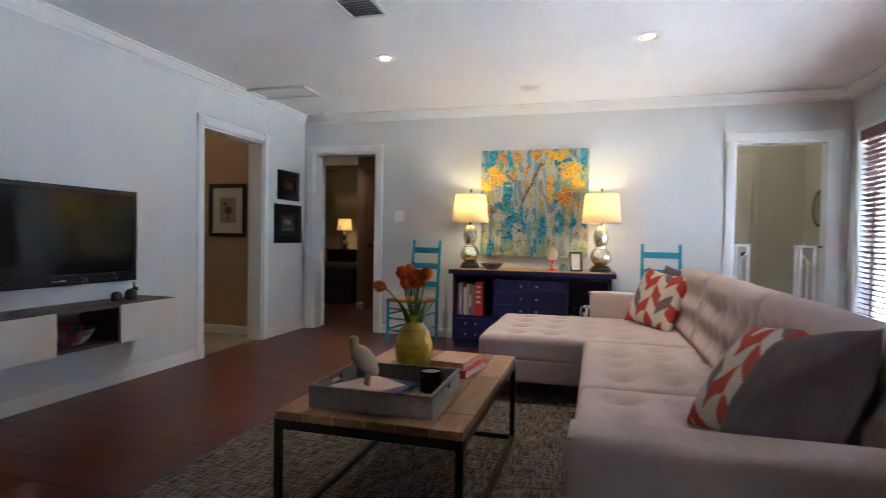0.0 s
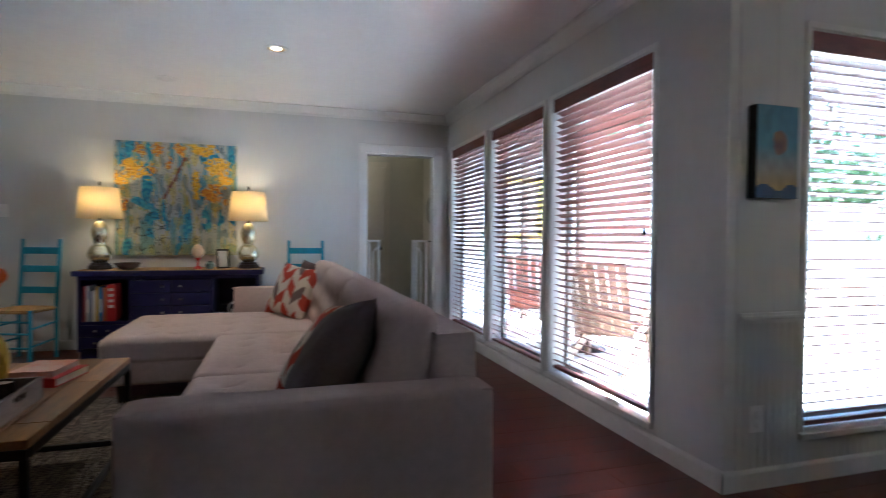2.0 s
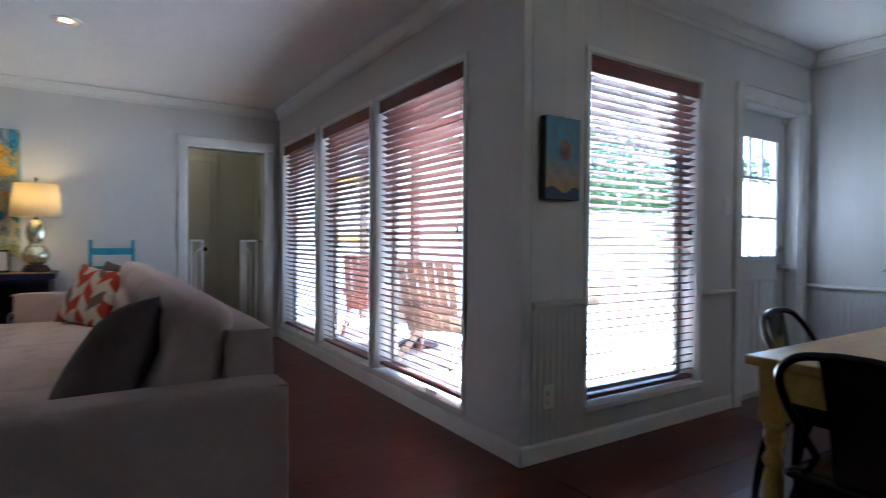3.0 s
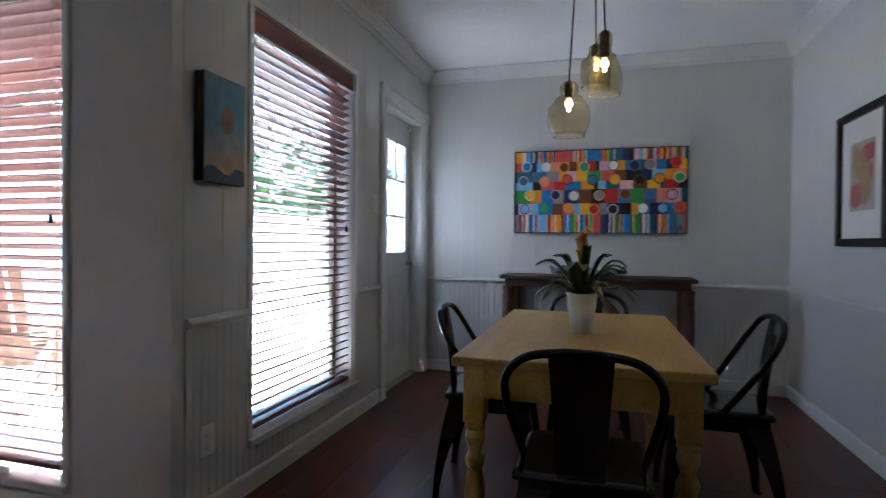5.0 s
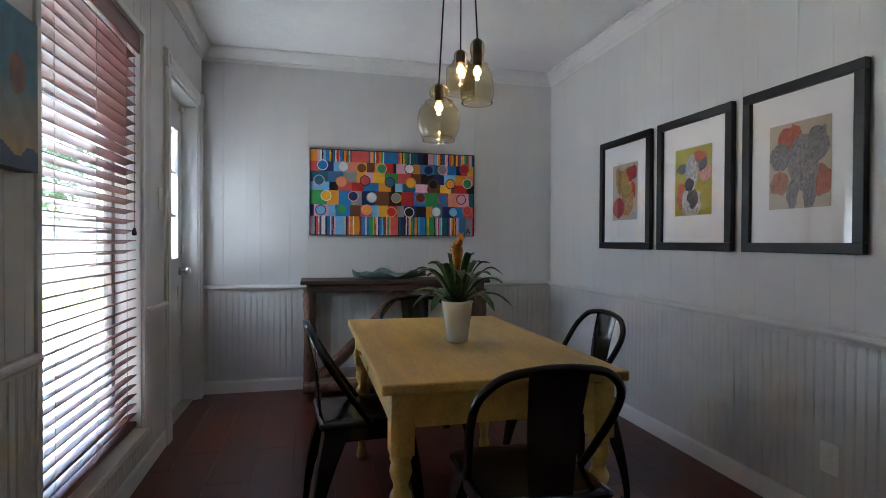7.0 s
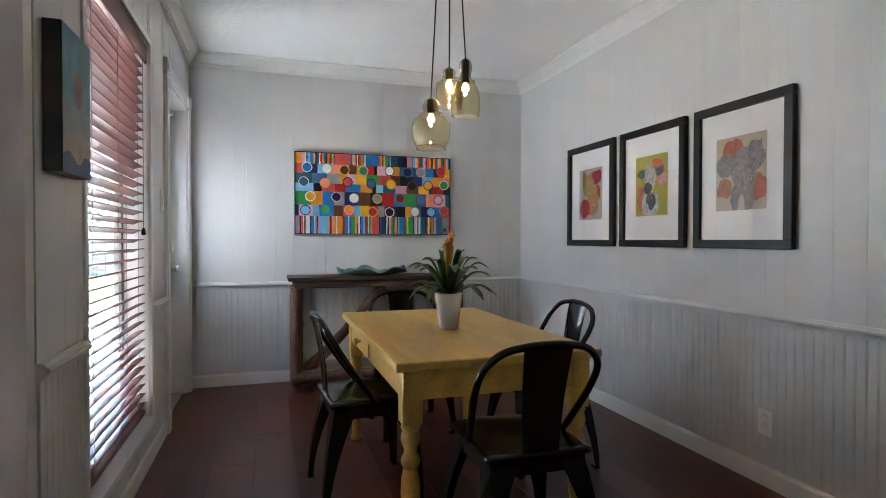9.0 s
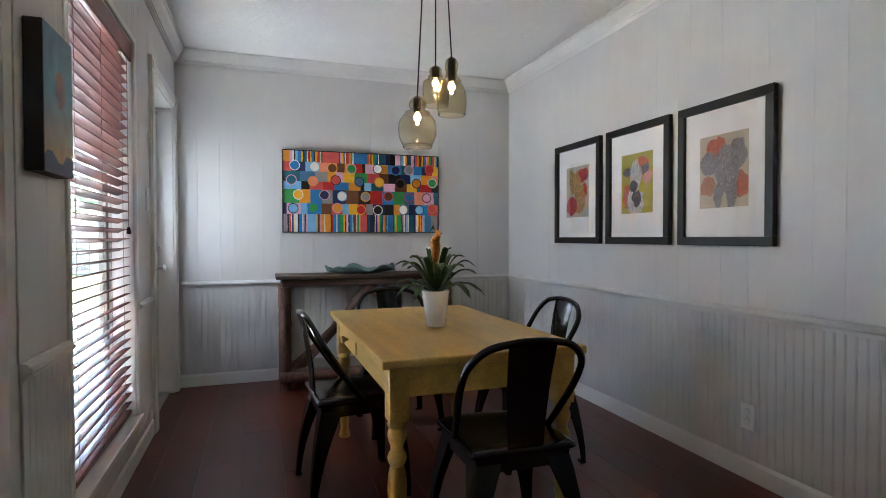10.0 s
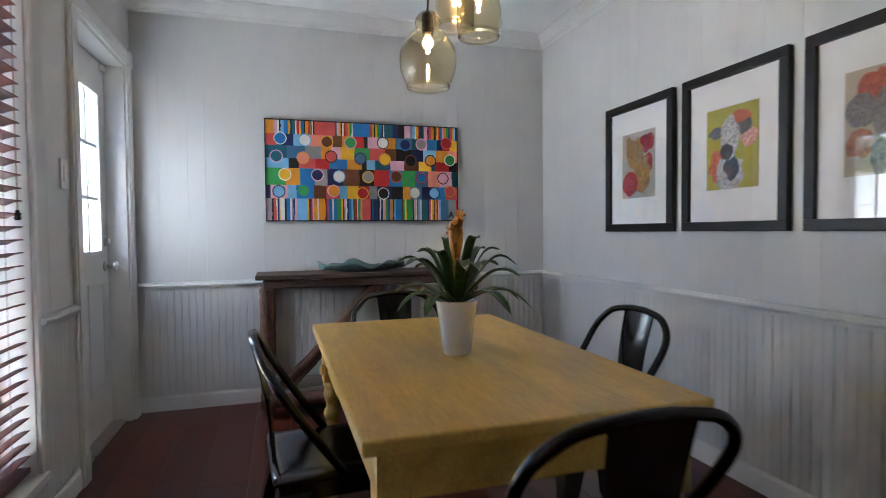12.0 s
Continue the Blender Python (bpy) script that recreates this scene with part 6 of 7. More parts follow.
ART_W, ART_H = 1.258, 0.631
M_ACRYLIC = painted("acrylic_paint", 0.45, 0.15, 0.06)
dart = thing("patchwork_painting", "canvas of multicoloured squares, circles and stripes, thin black frame", "painting", (XD - 0.008, 1.437, 1.15), -90)
part("frame", frame_bars(1.27, 0.643, 0.006, 0.044, 0.001), M_BLACKFR, dart)
part("canvas", box(-0.628, 0.628, -0.036, 0, 0.006, 0.637), M_BLACKFR, dart)
ps = painted_sheet("paint_surface", ART_W, ART_H, 440, 200, patchwork(), dart, M_ACRYLIC, y=-0.0375)
ps.location.z = 0.006
fc = bpy.data.curves.new("signature", "FONT")
fc.body, fc.size, fc.extrude = "A", 0.06, 0.0003
fc.materials.append(M_DARKPL)
sg = new("signature_letter", fc)
sg.parent = dart
sg.matrix_basis = pose(0.565, -0.0395, 0.02, 90, 0, 0)

framed_picture("black framed print, red blooms and tan shape on grey", (5.03, YR + 0.009, 1.067), 180, 0.56, 0.70, 0.042, (0.10, 0.14, 0.125),
               blobs((0.42, 0.39, 0.36), (0.75, 0.82, 0.24, 0.14, (0.35, 0.02, 0.03)), (0.78, 0.5, 0.16, 0.14, (0.40, 0.03, 0.03)), (0.4, 0.68, 0.26, 0.22, (0.33, 0.21, 0.07)), (0.62, 0.35, 0.24, 0.28, (0.36, 0.22, 0.06)), (0.25, 0.22, 0.24, 0.18, (0.36, 0.02, 0.03)), (0.2, 0.85, 0.08, 0.1, (0.32, 0.2, 0.06))), 84, 104, group="framed prints in the dining room")
framed_picture("black framed print, grey and white shape on olive", (4.405, YR + 0.009, 1.067), 180, 0.56, 0.70, 0.042, (0.10, 0.14, 0.125),
               blobs((0.42, 0.38, 0.04), (0.68, 0.82, 0.2, 0.13, (0.55, 0.12, 0.04)), (0.82, 0.6, 0.16, 0.12, (0.62, 0.32, 0.28)), (0.2, 0.3, 0.14, 0.2, (0.55, 0.14, 0.08)), (0.46, 0.20, 0.26, 0.24, (0.48, 0.48, 0.48)), (0.5, 0.27, 0.15, 0.16, (0.06, 0.07, 0.10)), (0.2, 0.7, 0.15, 0.08, (0.14, 0.15, 0.18)), (0.74, 0.72, 0.14, 0.08, (0.14, 0.15, 0.18)), (0.46, 0.62, 0.18, 0.26, (0.46, 0.46, 0.47)), (0.4, 0.45, 0.12, 0.1, (0.07, 0.07, 0.08))), 84, 104, group="framed prints in the dining room")
framed_picture("black framed print, grey rounded shape with red on cream", (3.78, YR + 0.009, 1.067), 180, 0.56, 0.70, 0.042, (0.095, 0.14, 0.125),
               blobs((0.50, 0.43, 0.33), (0.34, 0.82, 0.2, 0.15, (0.45, 0.10, 0.05)), (0.85, 0.3, 0.18, 0.18, (0.42, 0.11, 0.05)), (0.18, 0.3, 0.16, 0.14, (0.40, 0.16, 0.08)), (0.57, 0.52, 0.25, 0.33, (0.25, 0.23, 0.24)), (0.2, 0.62, 0.2, 0.16, (0.22, 0.21, 0.22)), (0.8, 0.72, 0.18, 0.2, (0.21, 0.20, 0.21)), (0.4, 0.16, 0.1, 0.16, (0.21, 0.20, 0.21)), (0.68, 0.16, 0.1, 0.16, (0.21, 0.20, 0.21))), 84, 104, group="framed prints in the dining room")


def dusk(u, v):
    n = noise.noise(Vector((u * 6, v * 8, 2)))
    if v < 0.12 + 0.04 * math.sin(u * 9) + 0.02 * n:
        return (0.02 + 0.03 * max(0, n), 0.06, 0.13)
    if ((u - 0.55) / 0.17) ** 2 + ((v - 0.6) / 0.13) ** 2 < 1 + 0.3 * n:
        return (0.22 + 0.12 * n, 0.13 + 0.08 * n, 0.105)
    t = max(0, min(1, (v - 0.12) / 0.45))
    a, b = Vector((0.42, 0.27, 0.10)), Vector((0.09, 0.25, 0.36))
    return tuple((a.lerp(b, t)) * (1 + 0.25 * n))


sp = thing("small_canvas", "small deep-edged canvas of a round shape over dusk sea", "painting", (3.56, YD - 0.006, 1.285))
part("canvas", box(-0.115, 0.115, -0.045, 0, 0, 0.40, 0.003), M_BLACKFR, sp)
painted_sheet("paint_surface", 0.229, 0.398, 40, 60, dusk, sp, M_OIL, y=-0.0465)

# pendants
pd = thing("pendant_cluster", "cluster of three smoky glass pendant lamps, lit, on black cords", "pendant lamp", (4.19, 1.45, HC))
part("canopy", lathe([(0, -0.03), (0.06, -0.03), (0.075, -0.02), (0.078, 0), (0, 0)], 32), M_IRON, pd, smooth=True)


def pendant(x, y, bottom, prof, bulb_z):
    """prof: (radius, height over the rim). The socket and bulb hang inside the glass."""
    pts = [(p.x, p.z) for p in smooth_line([(r, 0, z) for r, z in prof], 6)]
    z0 = bottom - HC
    dx, dy = x - 4.19, y - 1.45
    top = pts[-1][1]
    inner = [(max(0.004, r - 0.0025), z) for r, z in reversed(pts)]
    g = part("glass_shade", lathe(pts + inner + pts[:1], 40, at=(dx, dy, z0)), M_SMOKE, pd, "smoky ribbed glass shade", smooth=True)
    g.visible_shadow = False
    part("cord", tube([(dx, dy, z0 + top), (dx * 0.6, dy * 0.6, -0.02)], 0.0035, 8), M_CORDBLK, pd)
    sk = lathe([(0, bulb_z + 0.03), (0.017, bulb_z + 0.03), (0.019, bulb_z + 0.04), (0.019, top - 0.012), (0.008, top), (0, top)], 18, at=(dx, dy, z0))
    part("socket", sk, M_BRONZE, pd, "dark bronze socket", smooth=True)
    part("bulb", lathe([(0, bulb_z - 0.012), (0.010, bulb_z - 0.009), (0.0165, bulb_z - 0.001), (0.018, bulb_z + 0.007), (0.015, bulb_z + 0.017), (0.009, bulb_z + 0.024), (0.009, bulb_z + 0.029), (0, bulb_z + 0.029)], 18, at=(dx, dy, z0)), M_BULB, pd, "glowing amber bulb", smooth=True)
    lamp("pendant_light", "POINT", (x, y, bottom + bulb_z - 0.020), PENDANT_W, (1.0, 0.72, 0.4), 0.006)


pendant(4.198, 1.538, 1.525, [(0.066, 0.0), (0.070, 0.006), (0.066, 0.012), (0.074, 0.02), (0.076, 0.028), (0.086, 0.05), (0.090, 0.09), (0.084, 0.125), (0.066, 0.152), (0.056, 0.158), (0.058, 0.166), (0.046, 0.172), (0.036, 0.18), (0.040, 0.20), (0.038, 0.215), (0.022, 0.235), (0.006, 0.24)], 0.135)
pendant(4.13, 1.393, 1.672, [(0.062, 0.0), (0.066, 0.006), (0.062, 0.012), (0.068, 0.03), (0.069, 0.075), (0.062, 0.115), (0.052, 0.14), (0.044, 0.15), (0.046, 0.16), (0.036, 0.168), (0.028, 0.18), (0.026, 0.20), (0.030, 0.215), (0.028, 0.245), (0.018, 0.262), (0.006, 0.268)], 0.125)
pendant(4.255, 1.43, 1.742, [(0.060, 0.0), (0.063, 0.006), (0.060, 0.012), (0.063, 0.03), (0.063, 0.10), (0.058, 0.118), (0.040, 0.126), (0.034, 0.13), (0.036, 0.142), (0.028, 0.148), (0.030, 0.165), (0.026, 0.18), (0.012, 0.19), (0.005, 0.192)], 0.10)

# patio door
M_DOORW = material("white_door_paint", (0.72, 0.72, 0.71), 0.35, vary=0.03, scale=5)
D0, D1, DY = DDOOR[0] + 0.018, DDOOR[1] - 0.018, YD + 0.10
dw = D1 - D0
pdoor = thing("door_4", "closed white half-glazed patio door with nine panes", "door", ((D0 + D1) / 2, DY, 0), kind="structure")
lite = (-0.255, 0.255, 0.985, 1.83)
part("leaf", wall_mesh("y", 0.0, 0.042, -dw / 2, dw / 2, 0.012, DOOR_H - 0.02, [lite]), M_DOORW, pdoor)
fr = bmesh.new()
for a in ((lite[0] - 0.022, lite[1] + 0.022, lite[2] - 0.022, lite[2] + 0.004), (lite[0] - 0.022, lite[1] + 0.022, lite[3] - 0.004, lite[3] + 0.022), (lite[0] - 0.022, lite[0] + 0.004, lite[2] + 0.004, lite[3] - 0.004), (lite[1] - 0.004, lite[1] + 0.022, lite[2] + 0.004, lite[3] - 0.004)):
    box(a[0], a[1], -0.009, 0.001, a[2], a[3], 0.003, bm=fr)
part("glazing_frame", fr, M_DOORW, pdoor)
px, pz = (lite[1] - lite[0]) / 3, (lite[3] - lite[2]) / 3
for k in (1, 2):
    x = lite[0] + k * px
    part("glazing_bar", box(x - 0.009, x + 0.009, 0.002, 0.03, lite[2], lite[3], 0.002), M_DOORW, pdoor)
    z = lite[2] + k * pz
    part("glazing_bar", box(lite[0], lite[1], 0.004, 0.028, z - 0.009, z + 0.009, 0.002), M_DOORW, pdoor)
for i in range(3):
    for j in range(3):
        g = part("pane", box(lite[0] + i * px + 0.008, lite[0] + (i + 1) * px - 0.008, 0.014, 0.018, lite[2] + j * pz + 0.008, lite[2] + (j + 1) * pz - 0.008), M_GLASS, pdoor)
        g.visible_shadow = False
for x0, x1 in ((-0.29, -0.03), (0.03, 0.29)):
    for a in ((x0, x1, 0.24, 0.262), (x0, x1, 0.798, 0.82), (x0, x0 + 0.022, 0.262, 0.798), (x1 - 0.022, x1, 0.262, 0.798)):
        part("panel_moulding", box(a[0], a[1], -0.006, 0.001, a[2], a[3], 0.003), M_DOORW, pdoor)
for z, prof in ((0.90, [(0, 0), (0.028, 0), (0.028, 0.006), (0.011, 0.014), (0.011, 0.034), (0.027, 0.046), (0.028, 0.06), (0.014, 0.07), (0, 0.071)]), (1.04, [(0, 0), (0.03, 0), (0.03, 0.01), (0.024, 0.016), (0, 0.016)])):
    part("door_knob" if z < 1 else "deadbolt", join(None, lathe(prof, 22), Matrix.Translation((dw / 2 - 0.065, 0, z)) @ Matrix.Rotation(radians(90), 4, "X")), M_STEEL, pdoor, "satin nickel", smooth=True)
part("turn_piece", box(dw / 2 - 0.07, dw / 2 - 0.06, -0.032, -0.016, 1.025, 1.055, 0.002), M_STEEL, pdoor)
part("alarm_sensor", box(dw / 2 - 0.08, dw / 2 - 0.02, -0.02, 0.0, DOOR_H - 0.065, DOOR_H - 0.035, 0.003), M_PLASTIC, pdoor)
part("threshold", box(-dw / 2, dw / 2, -0.07, 0.05, 0.0, 0.012, 0.003), M_STEEL, pdoor, "grey metal threshold")


# ---- outside ----
M_PALE = material("pale_siding", (0.62, 0.66, 0.68), 0.7, vary=0.05, scale=2, per_object=0.03)
M_YFR = material("yellow_frame_paint", (0.62, 0.42, 0.03), 0.5)
M_TEAK = material("patio_teak", (0.22, 0.125, 0.07), 0.7, vary=0.25, scale=6, stretch=(4, 4, 0.5))
M_REDCH = material("red_chair_paint", (0.30, 0.085, 0.045), 0.5)
M_CLOTH = material("linen_tablecloth", (0.52, 0.45, 0.36), 0.9, vary=0.06)
gar = thing("garage_building", "pale sided outbuilding with a yellow framed window", "building", (0, 9.3, 0))
part("wall", box(3.5, 9.1, 0.0, 3.0, -0.31, 2.7), M_PALE, gar)
for k in range(18):
    part("siding_board", box(3.5, 9.1, -0.012, 0.0, -0.28 + k * 0.165, -0.12 + k * 0.165), M_PALE, gar)
part("roof", box(3.2, 9.4, -0.4, 3.3, 2.7, 2.85), M_OLDTOP, gar)
wf = frame_bars(0.85, 1.05, 0.10, 0.05)
part("window_frame", join(None, wf, Matrix.Translation((5.33, -0.012, 1.08))), M_YFR, gar, "yellow painted window frame")
part("window_pane", box(5.0, 5.66, -0.03, -0.02, 1.17, 2.04), M_PLASTIC, gar, "pale drawn shade behind the pane")

fence = thing("board_fence", "weathered grey board fence along the yard", "fence", (0, 9.6, -0.32))
brd = box(-0.066, 0.066, -0.009, 0.009, 0.0, 2.15, 0.003, seg=1)
me = bpy.data.meshes.new("fence_board")
brd.to_mesh(me)
brd.free()
me.materials.append(M_FENCE)
x = 9.2
while x < 27:
    clone_part("fence_board", me, fence, pose(x, random.uniform(-0.006, 0.006), random.uniform(-0.02, 0.02), 0, 0, 0))
    x += 0.137
for z in (0.4, 1.8):
    part("fence_rail", box(9.1, 27, 0.012, 0.05, z, z + 0.09), M_FENCE, fence)
for k in range(8):
    part("fence_post", box(9.3 + k * 2.4, 9.4 + k * 2.4, 0.05, 0.15, 0, 2.1), M_FENCE, fence)
fence2 = thing("board_fence", "weathered grey board fence at the yard's end", "fence", (27.1, 0, -0.32))
for k in range(40):
    clone_part("fence_board", me, fence2, pose(0, 4.2 + k * 0.137, 0, 0, 0, 90))
part("fence_rail", box(0.012, 0.05, 4.1, 9.6, 1.8, 1.89), M_FENCE, fence2)


def tree(at, height, spread, seed, leaves=2600):
    r = random.Random(seed)
    ob = thing("yard_tree", "leafy green tree behind the yard fence", "tree", at, r.uniform(0, 360), group="yard trees")
    tk = tube(smooth_line([(0, 0, 0), (0.1, 0.05, height * 0.3), (0.0, 0.15, height * 0.62)], 6), [0.17 - 0.008 * k for k in range(13)], 12)
    tips = []
    for k in range(9):
        a, z = k * 2.4 + r.uniform(-0.4, 0.4), height * r.uniform(0.3, 0.6)
        e = Vector((spread * r.uniform(0.5, 0.95) * math.cos(a), spread * r.uniform(0.5, 0.95) * math.sin(a), z + height * r.uniform(0.12, 0.38)))
        tube(smooth_line([(0.05, 0.05, z), e * 0.5 + Vector((0, 0, z * 0.55)), e], 5), [0.07 - 0.005 * j for j in range(11)], 7, bm=tk)
        tips += [e, e * 0.72 + Vector((0, 0, z * 0.34))]
    part("trunk", tk, M_BARK, ob, smooth=True)
    vs, fs = [], []
    for k in range(leaves):
        c = r.choice(tips) + Vector((r.gauss(0, 1), r.gauss(0, 1), r.gauss(0, 0.8))) * spread * 0.22
        s = r.uniform(0.07, 0.15)
        m = Euler((r.uniform(0, 6.28), r.uniform(0, 6.28), r.uniform(0, 6.28))).to_matrix()
        i = len(vs)
        vs += [tuple(c + m @ Vector(p) * s) for p in ((-1, 0, 0), (0, -0.45, 0.08), (1, 0, 0), (0, 0.45, 0.08))]
        fs.append((i, i + 1, i + 2, i + 3))
    me = bpy.data.meshes.new("crown")
    me.from_pydata(vs, [], fs)
    me.materials.append(M_LEAF)
    cr = new("crown", me)
    cr.parent = ob
    return ob


for i, (x, y, h, s) in enumerate(((10.5, 12.2, 5.0, 2.2), (14.0, 11.8, 4.4, 2.1), (17.5, 12.4, 5.4, 2.4), (21.0, 11.6, 4.6, 2.2), (24.5, 12.5, 5.6, 2.4), (29.5, 8.0, 5.0, 2.4))):
    tree((x, y, -0.32), h, s, 20 + i)


def slat_chair(label, at, turn, mat):
    ob = thing("patio_chair", label, "chair", at, turn, group="patio chairs")
    for k in range(6):
        x = -0.24 + k * 0.096
        sl = box(x - 0.042, x + 0.042, -0.011, 0.011, 0, 0.78, 0.003)
        sl.transform(Matrix.Translation((0, 0.20, 0.30)) @ Matrix.Rotation(radians(-24), 4, "X"))
        part("back_slat", sl, mat, ob)
        ss = box(-0.27, 0.27, -0.035, 0.035, -0.01, 0.01, 0.003)
        ss.transform(Matrix.Translation((0, 0.18 - k * 0.088, 0.32 + k * 0.016)))
        part("seat_slat", ss, mat, ob)
    for s in (-1, 1):
        part("front_leg", box(s * 0.31 - 0.02, s * 0.31 + 0.02, -0.33, -0.23, 0, 0.54, 0.004), mat, ob)
        part("armrest", box(s * 0.33 - 0.06, s * 0.33 + 0.06, -0.38, 0.36, 0.54, 0.562, 0.004), mat, ob)
        rl = box(s * 0.28 - 0.012, s * 0.28 + 0.012, -0.36, 0.62, -0.05, 0.05)
        rl.transform(Matrix.Translation((0, 0, 0.20)) @ Matrix.Rotation(radians(-15), 4, "X"))
        part("side_rail", rl, mat, ob)
    part("back_rail", box(-0.3, 0.3, 0.36, 0.39, 0.5, 0.56), mat, ob)
    return ob


slat_chair("brown wooden slatted patio chair on the sunny concrete", (4.62, 5.55, -0.12), 130, M_TEAK)
slat_chair("red painted slatted patio chair on the concrete", (4.75, 7.55, -0.12), 150, M_REDCH)
pt = thing("patio_table", "round patio table under a beige cloth", "table", (4.75, 6.25, -0.12))
part("tabletop", lathe([(0, 0.70), (0.44, 0.70), (0.46, 0.71), (0.46, 0.725), (0, 0.73)], 36), M_TEAK, pt)
part("cloth", lathe([(0, 0.734), (0.47, 0.732), (0.485, 0.70), (0.50, 0.45), (0.51, 0.32)], 36), M_CLOTH, pt, smooth=True)
part("pedestal", lathe([(0, 0), (0.25, 0), (0.22, 0.03), (0.05, 0.06), (0.05, 0.70), (0, 0.70)], 20), M_IRON, pt, smooth=True)
fl = thing("flower_pot", "small pot of orange flowers on the patio table", "flower pot", (4.65, 6.1, 0.615))
part("pot", lathe([(0, 0), (0.05, 0), (0.065, 0.09), (0, 0.09)], 20), M_BRICK, fl)
for k in range(14):
    a, q = k * 2.4, 0.02 + 0.004 * k
    part("bloom", lathe([(0, 0), (0.02, 0.006), (0.028, 0.02), (0, 0.026)], 10, at=(q * math.cos(a), q * math.sin(a), 0.10 + 0.03 * (k % 3))), M_TULIP, fl)
pl = thing("raised_planter", "low wooden raised planter with lattice side", "planter", (11.2, 8.4, -0.31))
part("box", box(-1.4, 1.4, -0.4, 0.4, 0, 0.55, 0.01), M_TEAK, pl)
for k in range(10):
    for s in (-1, 1):
        lt = box(-0.02, 0.02, -0.01, 0.01, -0.36, 0.36)
        lt.transform(Matrix.Translation((-1.2 + k * 0.27, -0.415 - 0.011 * (s > 0), 0.29)) @ Matrix.Rotation(radians(45 * s), 4, "Y"))
        part("lattice_strip", lt, M_FENCE, pl)

# ---- pieces of walls and floor ----


def strip_mesh(name, mat, wide, high, thick, bevel):
    """A vertical board, its back at local y = 0, facing local -y."""
    bm = bmesh.new()
    prof = [(-wide / 2, 0), (-wide / 2, -thick + bevel), (-wide / 2 + bevel, -thick), (wide / 2 - bevel, -thick), (wide / 2, -thick + bevel), (wide / 2, 0)]
    a, b = [bm.verts.new((x, y, 0)) for x, y in prof], [bm.verts.new((x, y, high)) for x, y in prof]
    for k in range(6):
        bm.faces.new((a[k], a[(k + 1) % 6], b[(k + 1) % 6], b[k]))
    bm.faces.new(a), bm.faces.new(b[::-1])
    bmesh.ops.recalc_face_normals(bm, faces=bm.faces)
    me = bpy.data.meshes.new(name)
    bm.to_mesh(me)
    bm.free()
    me.materials.append(mat)
    return me


MESHES = {}


def boards(parent, name, axis, plane, turn, a, b, z0, z1, widths, mat, thick, bevel, gap, holes=()):
    """Boards side by side along a wall; where a hole (ua, ub, za, zb) cuts one, the board is split about it."""
    u, i = a, 0
    while u < b - 0.01:
        e = min(b, u + widths[i % len(widths)])
        i += 1
        cuts = sorted({u, e, *[c for h in holes for c in h[:2] if u + 0.004 < c < e - 0.004]})
        for s, t in zip(cuts, cuts[1:]):
            spans, z = [], z0
            for h in sorted((h for h in holes if h[0] < (s + t) / 2 < h[1]), key=lambda h: h[2]):
                if h[2] - z > 0.01:
                    spans.append((z, h[2]))
                z = max(z, h[3])
            if z1 - z > 0.01:
                spans.append((z, z1))
            for lo, hi in spans:
                left, right = s + (gap / 2 if s == u else 0), t - (gap / 2 if t == e else 0)
                key = (name, mat.name, round(right - left, 4), round(hi - lo, 4))
                if key not in MESHES:
                    MESHES[key] = strip_mesh(name, mat, right - left, hi - lo, thick, bevel)
                mid = (left + right) / 2
                at = (plane, mid, lo) if axis == "x" else (mid, plane, lo)
                ob = clone_part(name, MESHES[key], None, pose(*at, 0, 0, turn))
                ob.parent = parent
        u = e


WIDE = (0.205, 0.10, 0.155, 0.205, 0.08, 0.17, 0.13)
TOP = HC - 0.094
CAS = 0.087
boards(wall_end, "panel_board", "x", XD, -90, YR, YD, 0.785, TOP, WIDE, M_BOARD, 0.005, 0.0013, 0.0003)
boards(wall_right, "panel_board", "y", YR, 180, 2.3, XD - 0.007, 0.785, TOP, WIDE, M_BOARD, 0.005, 0.0013, 0.0003)
hole_d = [(WIN_D[0] - 0.031, WIN_D[1] + 0.031, WIN_DZ[0] - 0.03, WIN_DZ[1] + 0.031), (DDOOR[0] - CAS - 0.009, XD, -0.1, DOOR_H + 0.1)]
boards(wall_din, "panel_board", "y", YD, 0, XW + 0.05, XD - 0.007, 0.785, TOP, WIDE, M_BOARD, 0.005, 0.0013, 0.0003, hole_d)
BEADW = (0.0345, 0.007)
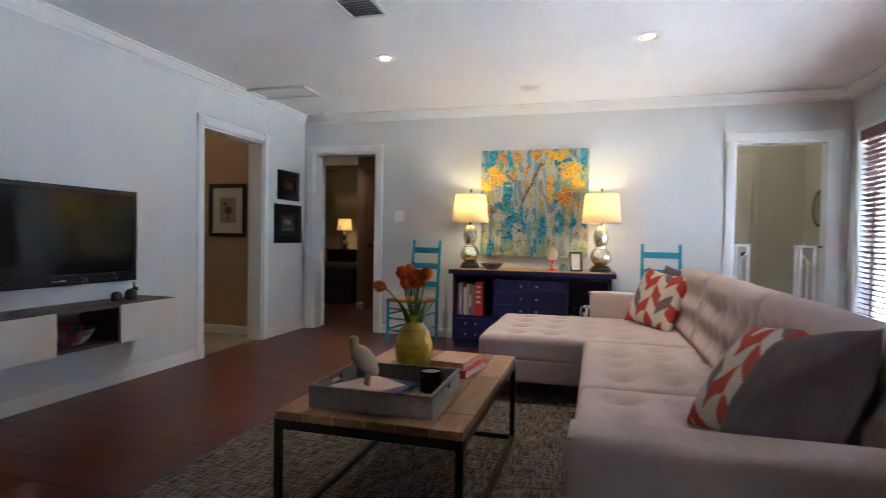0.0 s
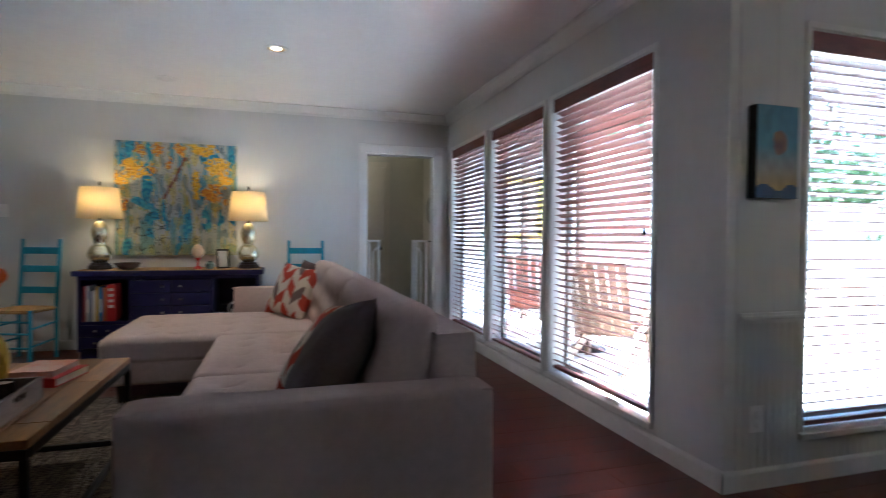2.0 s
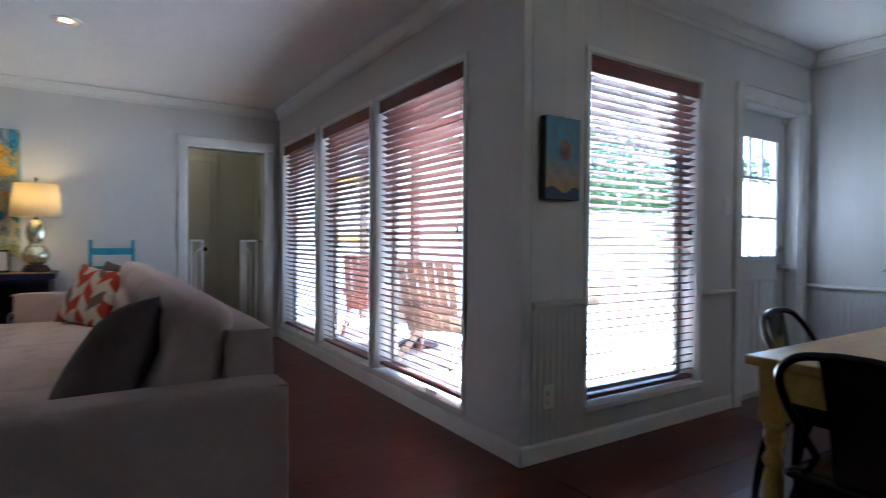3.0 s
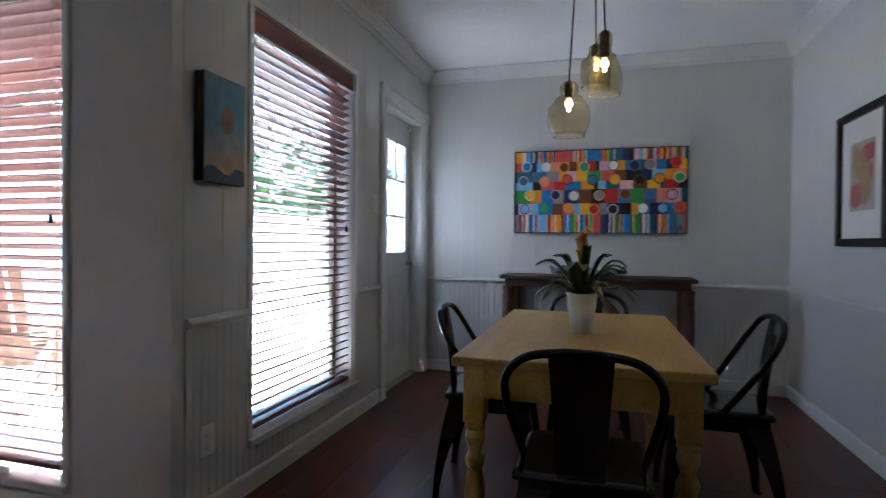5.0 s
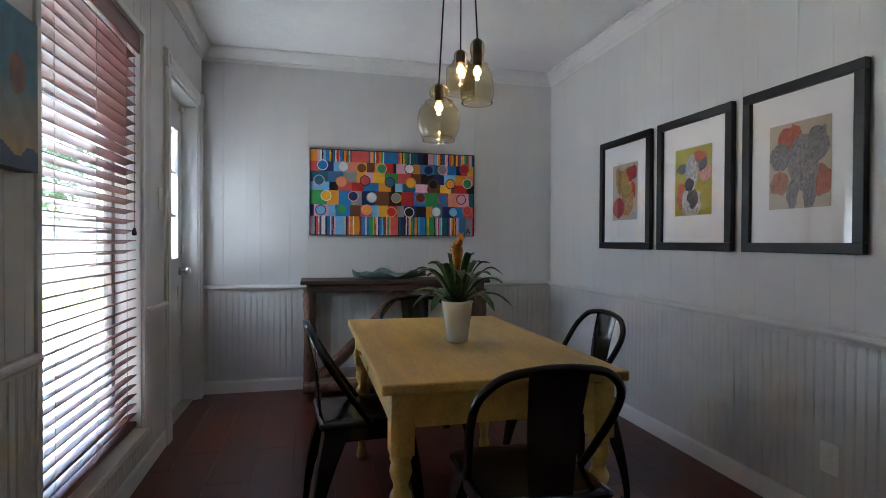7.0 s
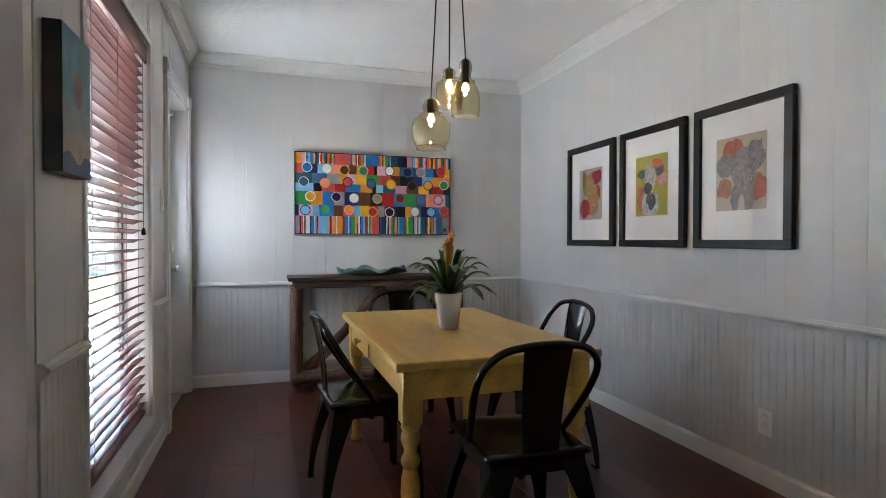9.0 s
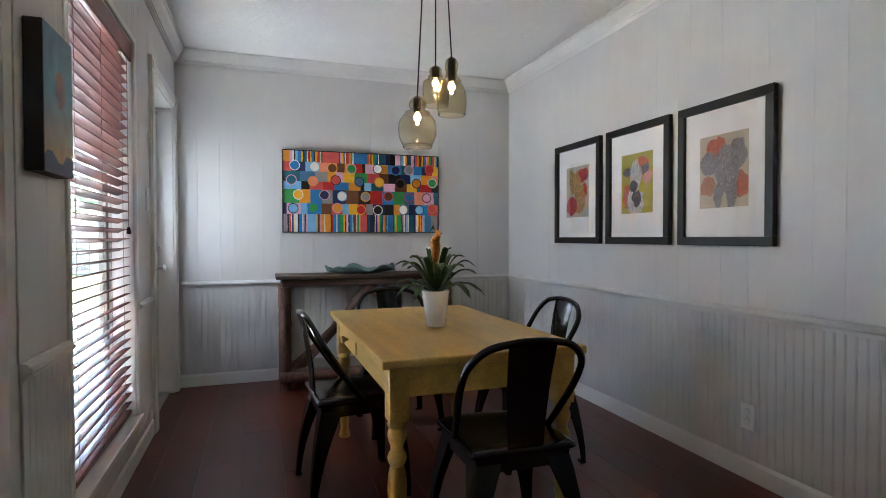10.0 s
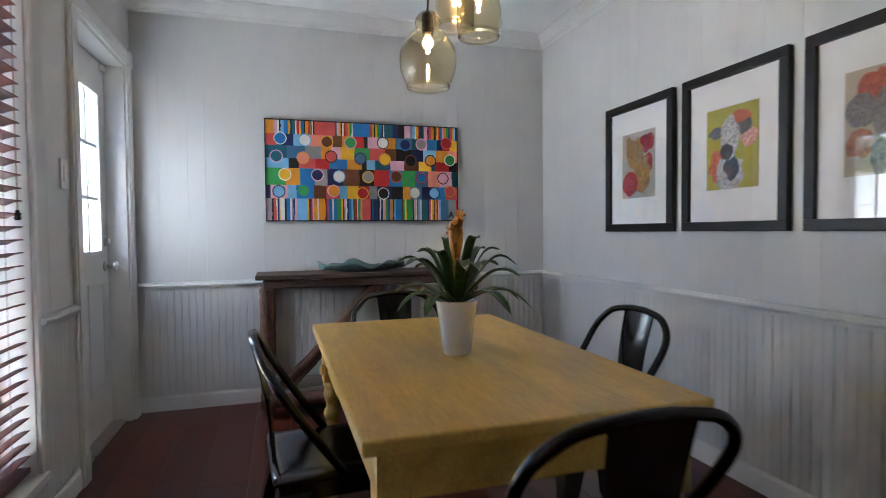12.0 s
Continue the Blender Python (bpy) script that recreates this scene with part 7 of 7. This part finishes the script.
boards(wall_end, "bead_board", "x", XD, -90, YR, YD, 0.094, 0.736, BEADW, M_BEAD, 0.008, 0.0013, 0.0010)
boards(wall_right, "bead_board", "y", YR, 180, 2.3, XD - 0.009, 0.094, 0.736, BEADW, M_BEAD, 0.008, 0.0013, 0.0010)
boards(wall_din, "bead_board", "y", YD, 0, XW + 0.06, XD - 0.009, 0.094, 0.736, BEADW, M_BEAD, 0.008, 0.0013, 0.0010, hole_d)
boards(wall_tv, "panel_board", "x", XT, 90, 2.0, YF, 0.094, TOP, WIDE, M_BOARD, 0.004, 0.0006, 0.0001, [(HALL[0] - CAS - 0.009, HALL[1] + CAS + 0.009, -0.1, DOOR_H + 0.1)])
boards(wall_far, "panel_board", "y", YF, 0, XT + 0.005, XW, 0.094, TOP, WIDE, M_BOARD, 0.004, 0.0006, 0.0001, [(BED[0] - CAS - 0.009, BED[1] + CAS + 0.009, -0.1, DOOR_H + 0.1), (DOOR3[0] - CAS - 0.009, DOOR3[1] + CAS + 0.009, -0.1, DOOR_H + 0.1)])

# floor planks
PW = 0.19
PLANKS = {}


def plank(x0, x1, y0, parent):
    key = round(x1 - x0, 2)
    if key not in PLANKS:
        bm = box(-key / 2 + 0.0003, key / 2 - 0.0003, -PW / 2 + 0.0003, PW / 2 - 0.0003, -0.012, 0.0, 0.0010, seg=1)
        me = bpy.data.meshes.new("floor_plank")
        bm.to_mesh(me)
        bm.free()
        me.materials.append(M_FLOOR)
        PLANKS[key] = me
    clone_part("floor_plank", PLANKS[key], parent, pose((x0 + x1) / 2, y0 + PW / 2, 0, 0, 0, 0))


def lay(x0, x1, y0, y1, seed):
    r = random.Random(seed)
    y = y0
    while y < y1 - 0.01:
        x = x0 - r.choice((0.0, 0.2, 0.4, 0.6, 0.8, 1.0))
        while x < x1 - 0.01:
            a, b = max(x0, x), min(x1, x + 1.2)
            if b - a > 0.03:
                plank(a, b, y, floor)
            x += 1.2
        y += PW


lay(-2.21, 3.40, -1.38, 11.0, 1)
lay(3.40, 6.24, 0.05, 2.90, 2)
lay(-4.5, -2.21, 7.0, 11.0, 3)
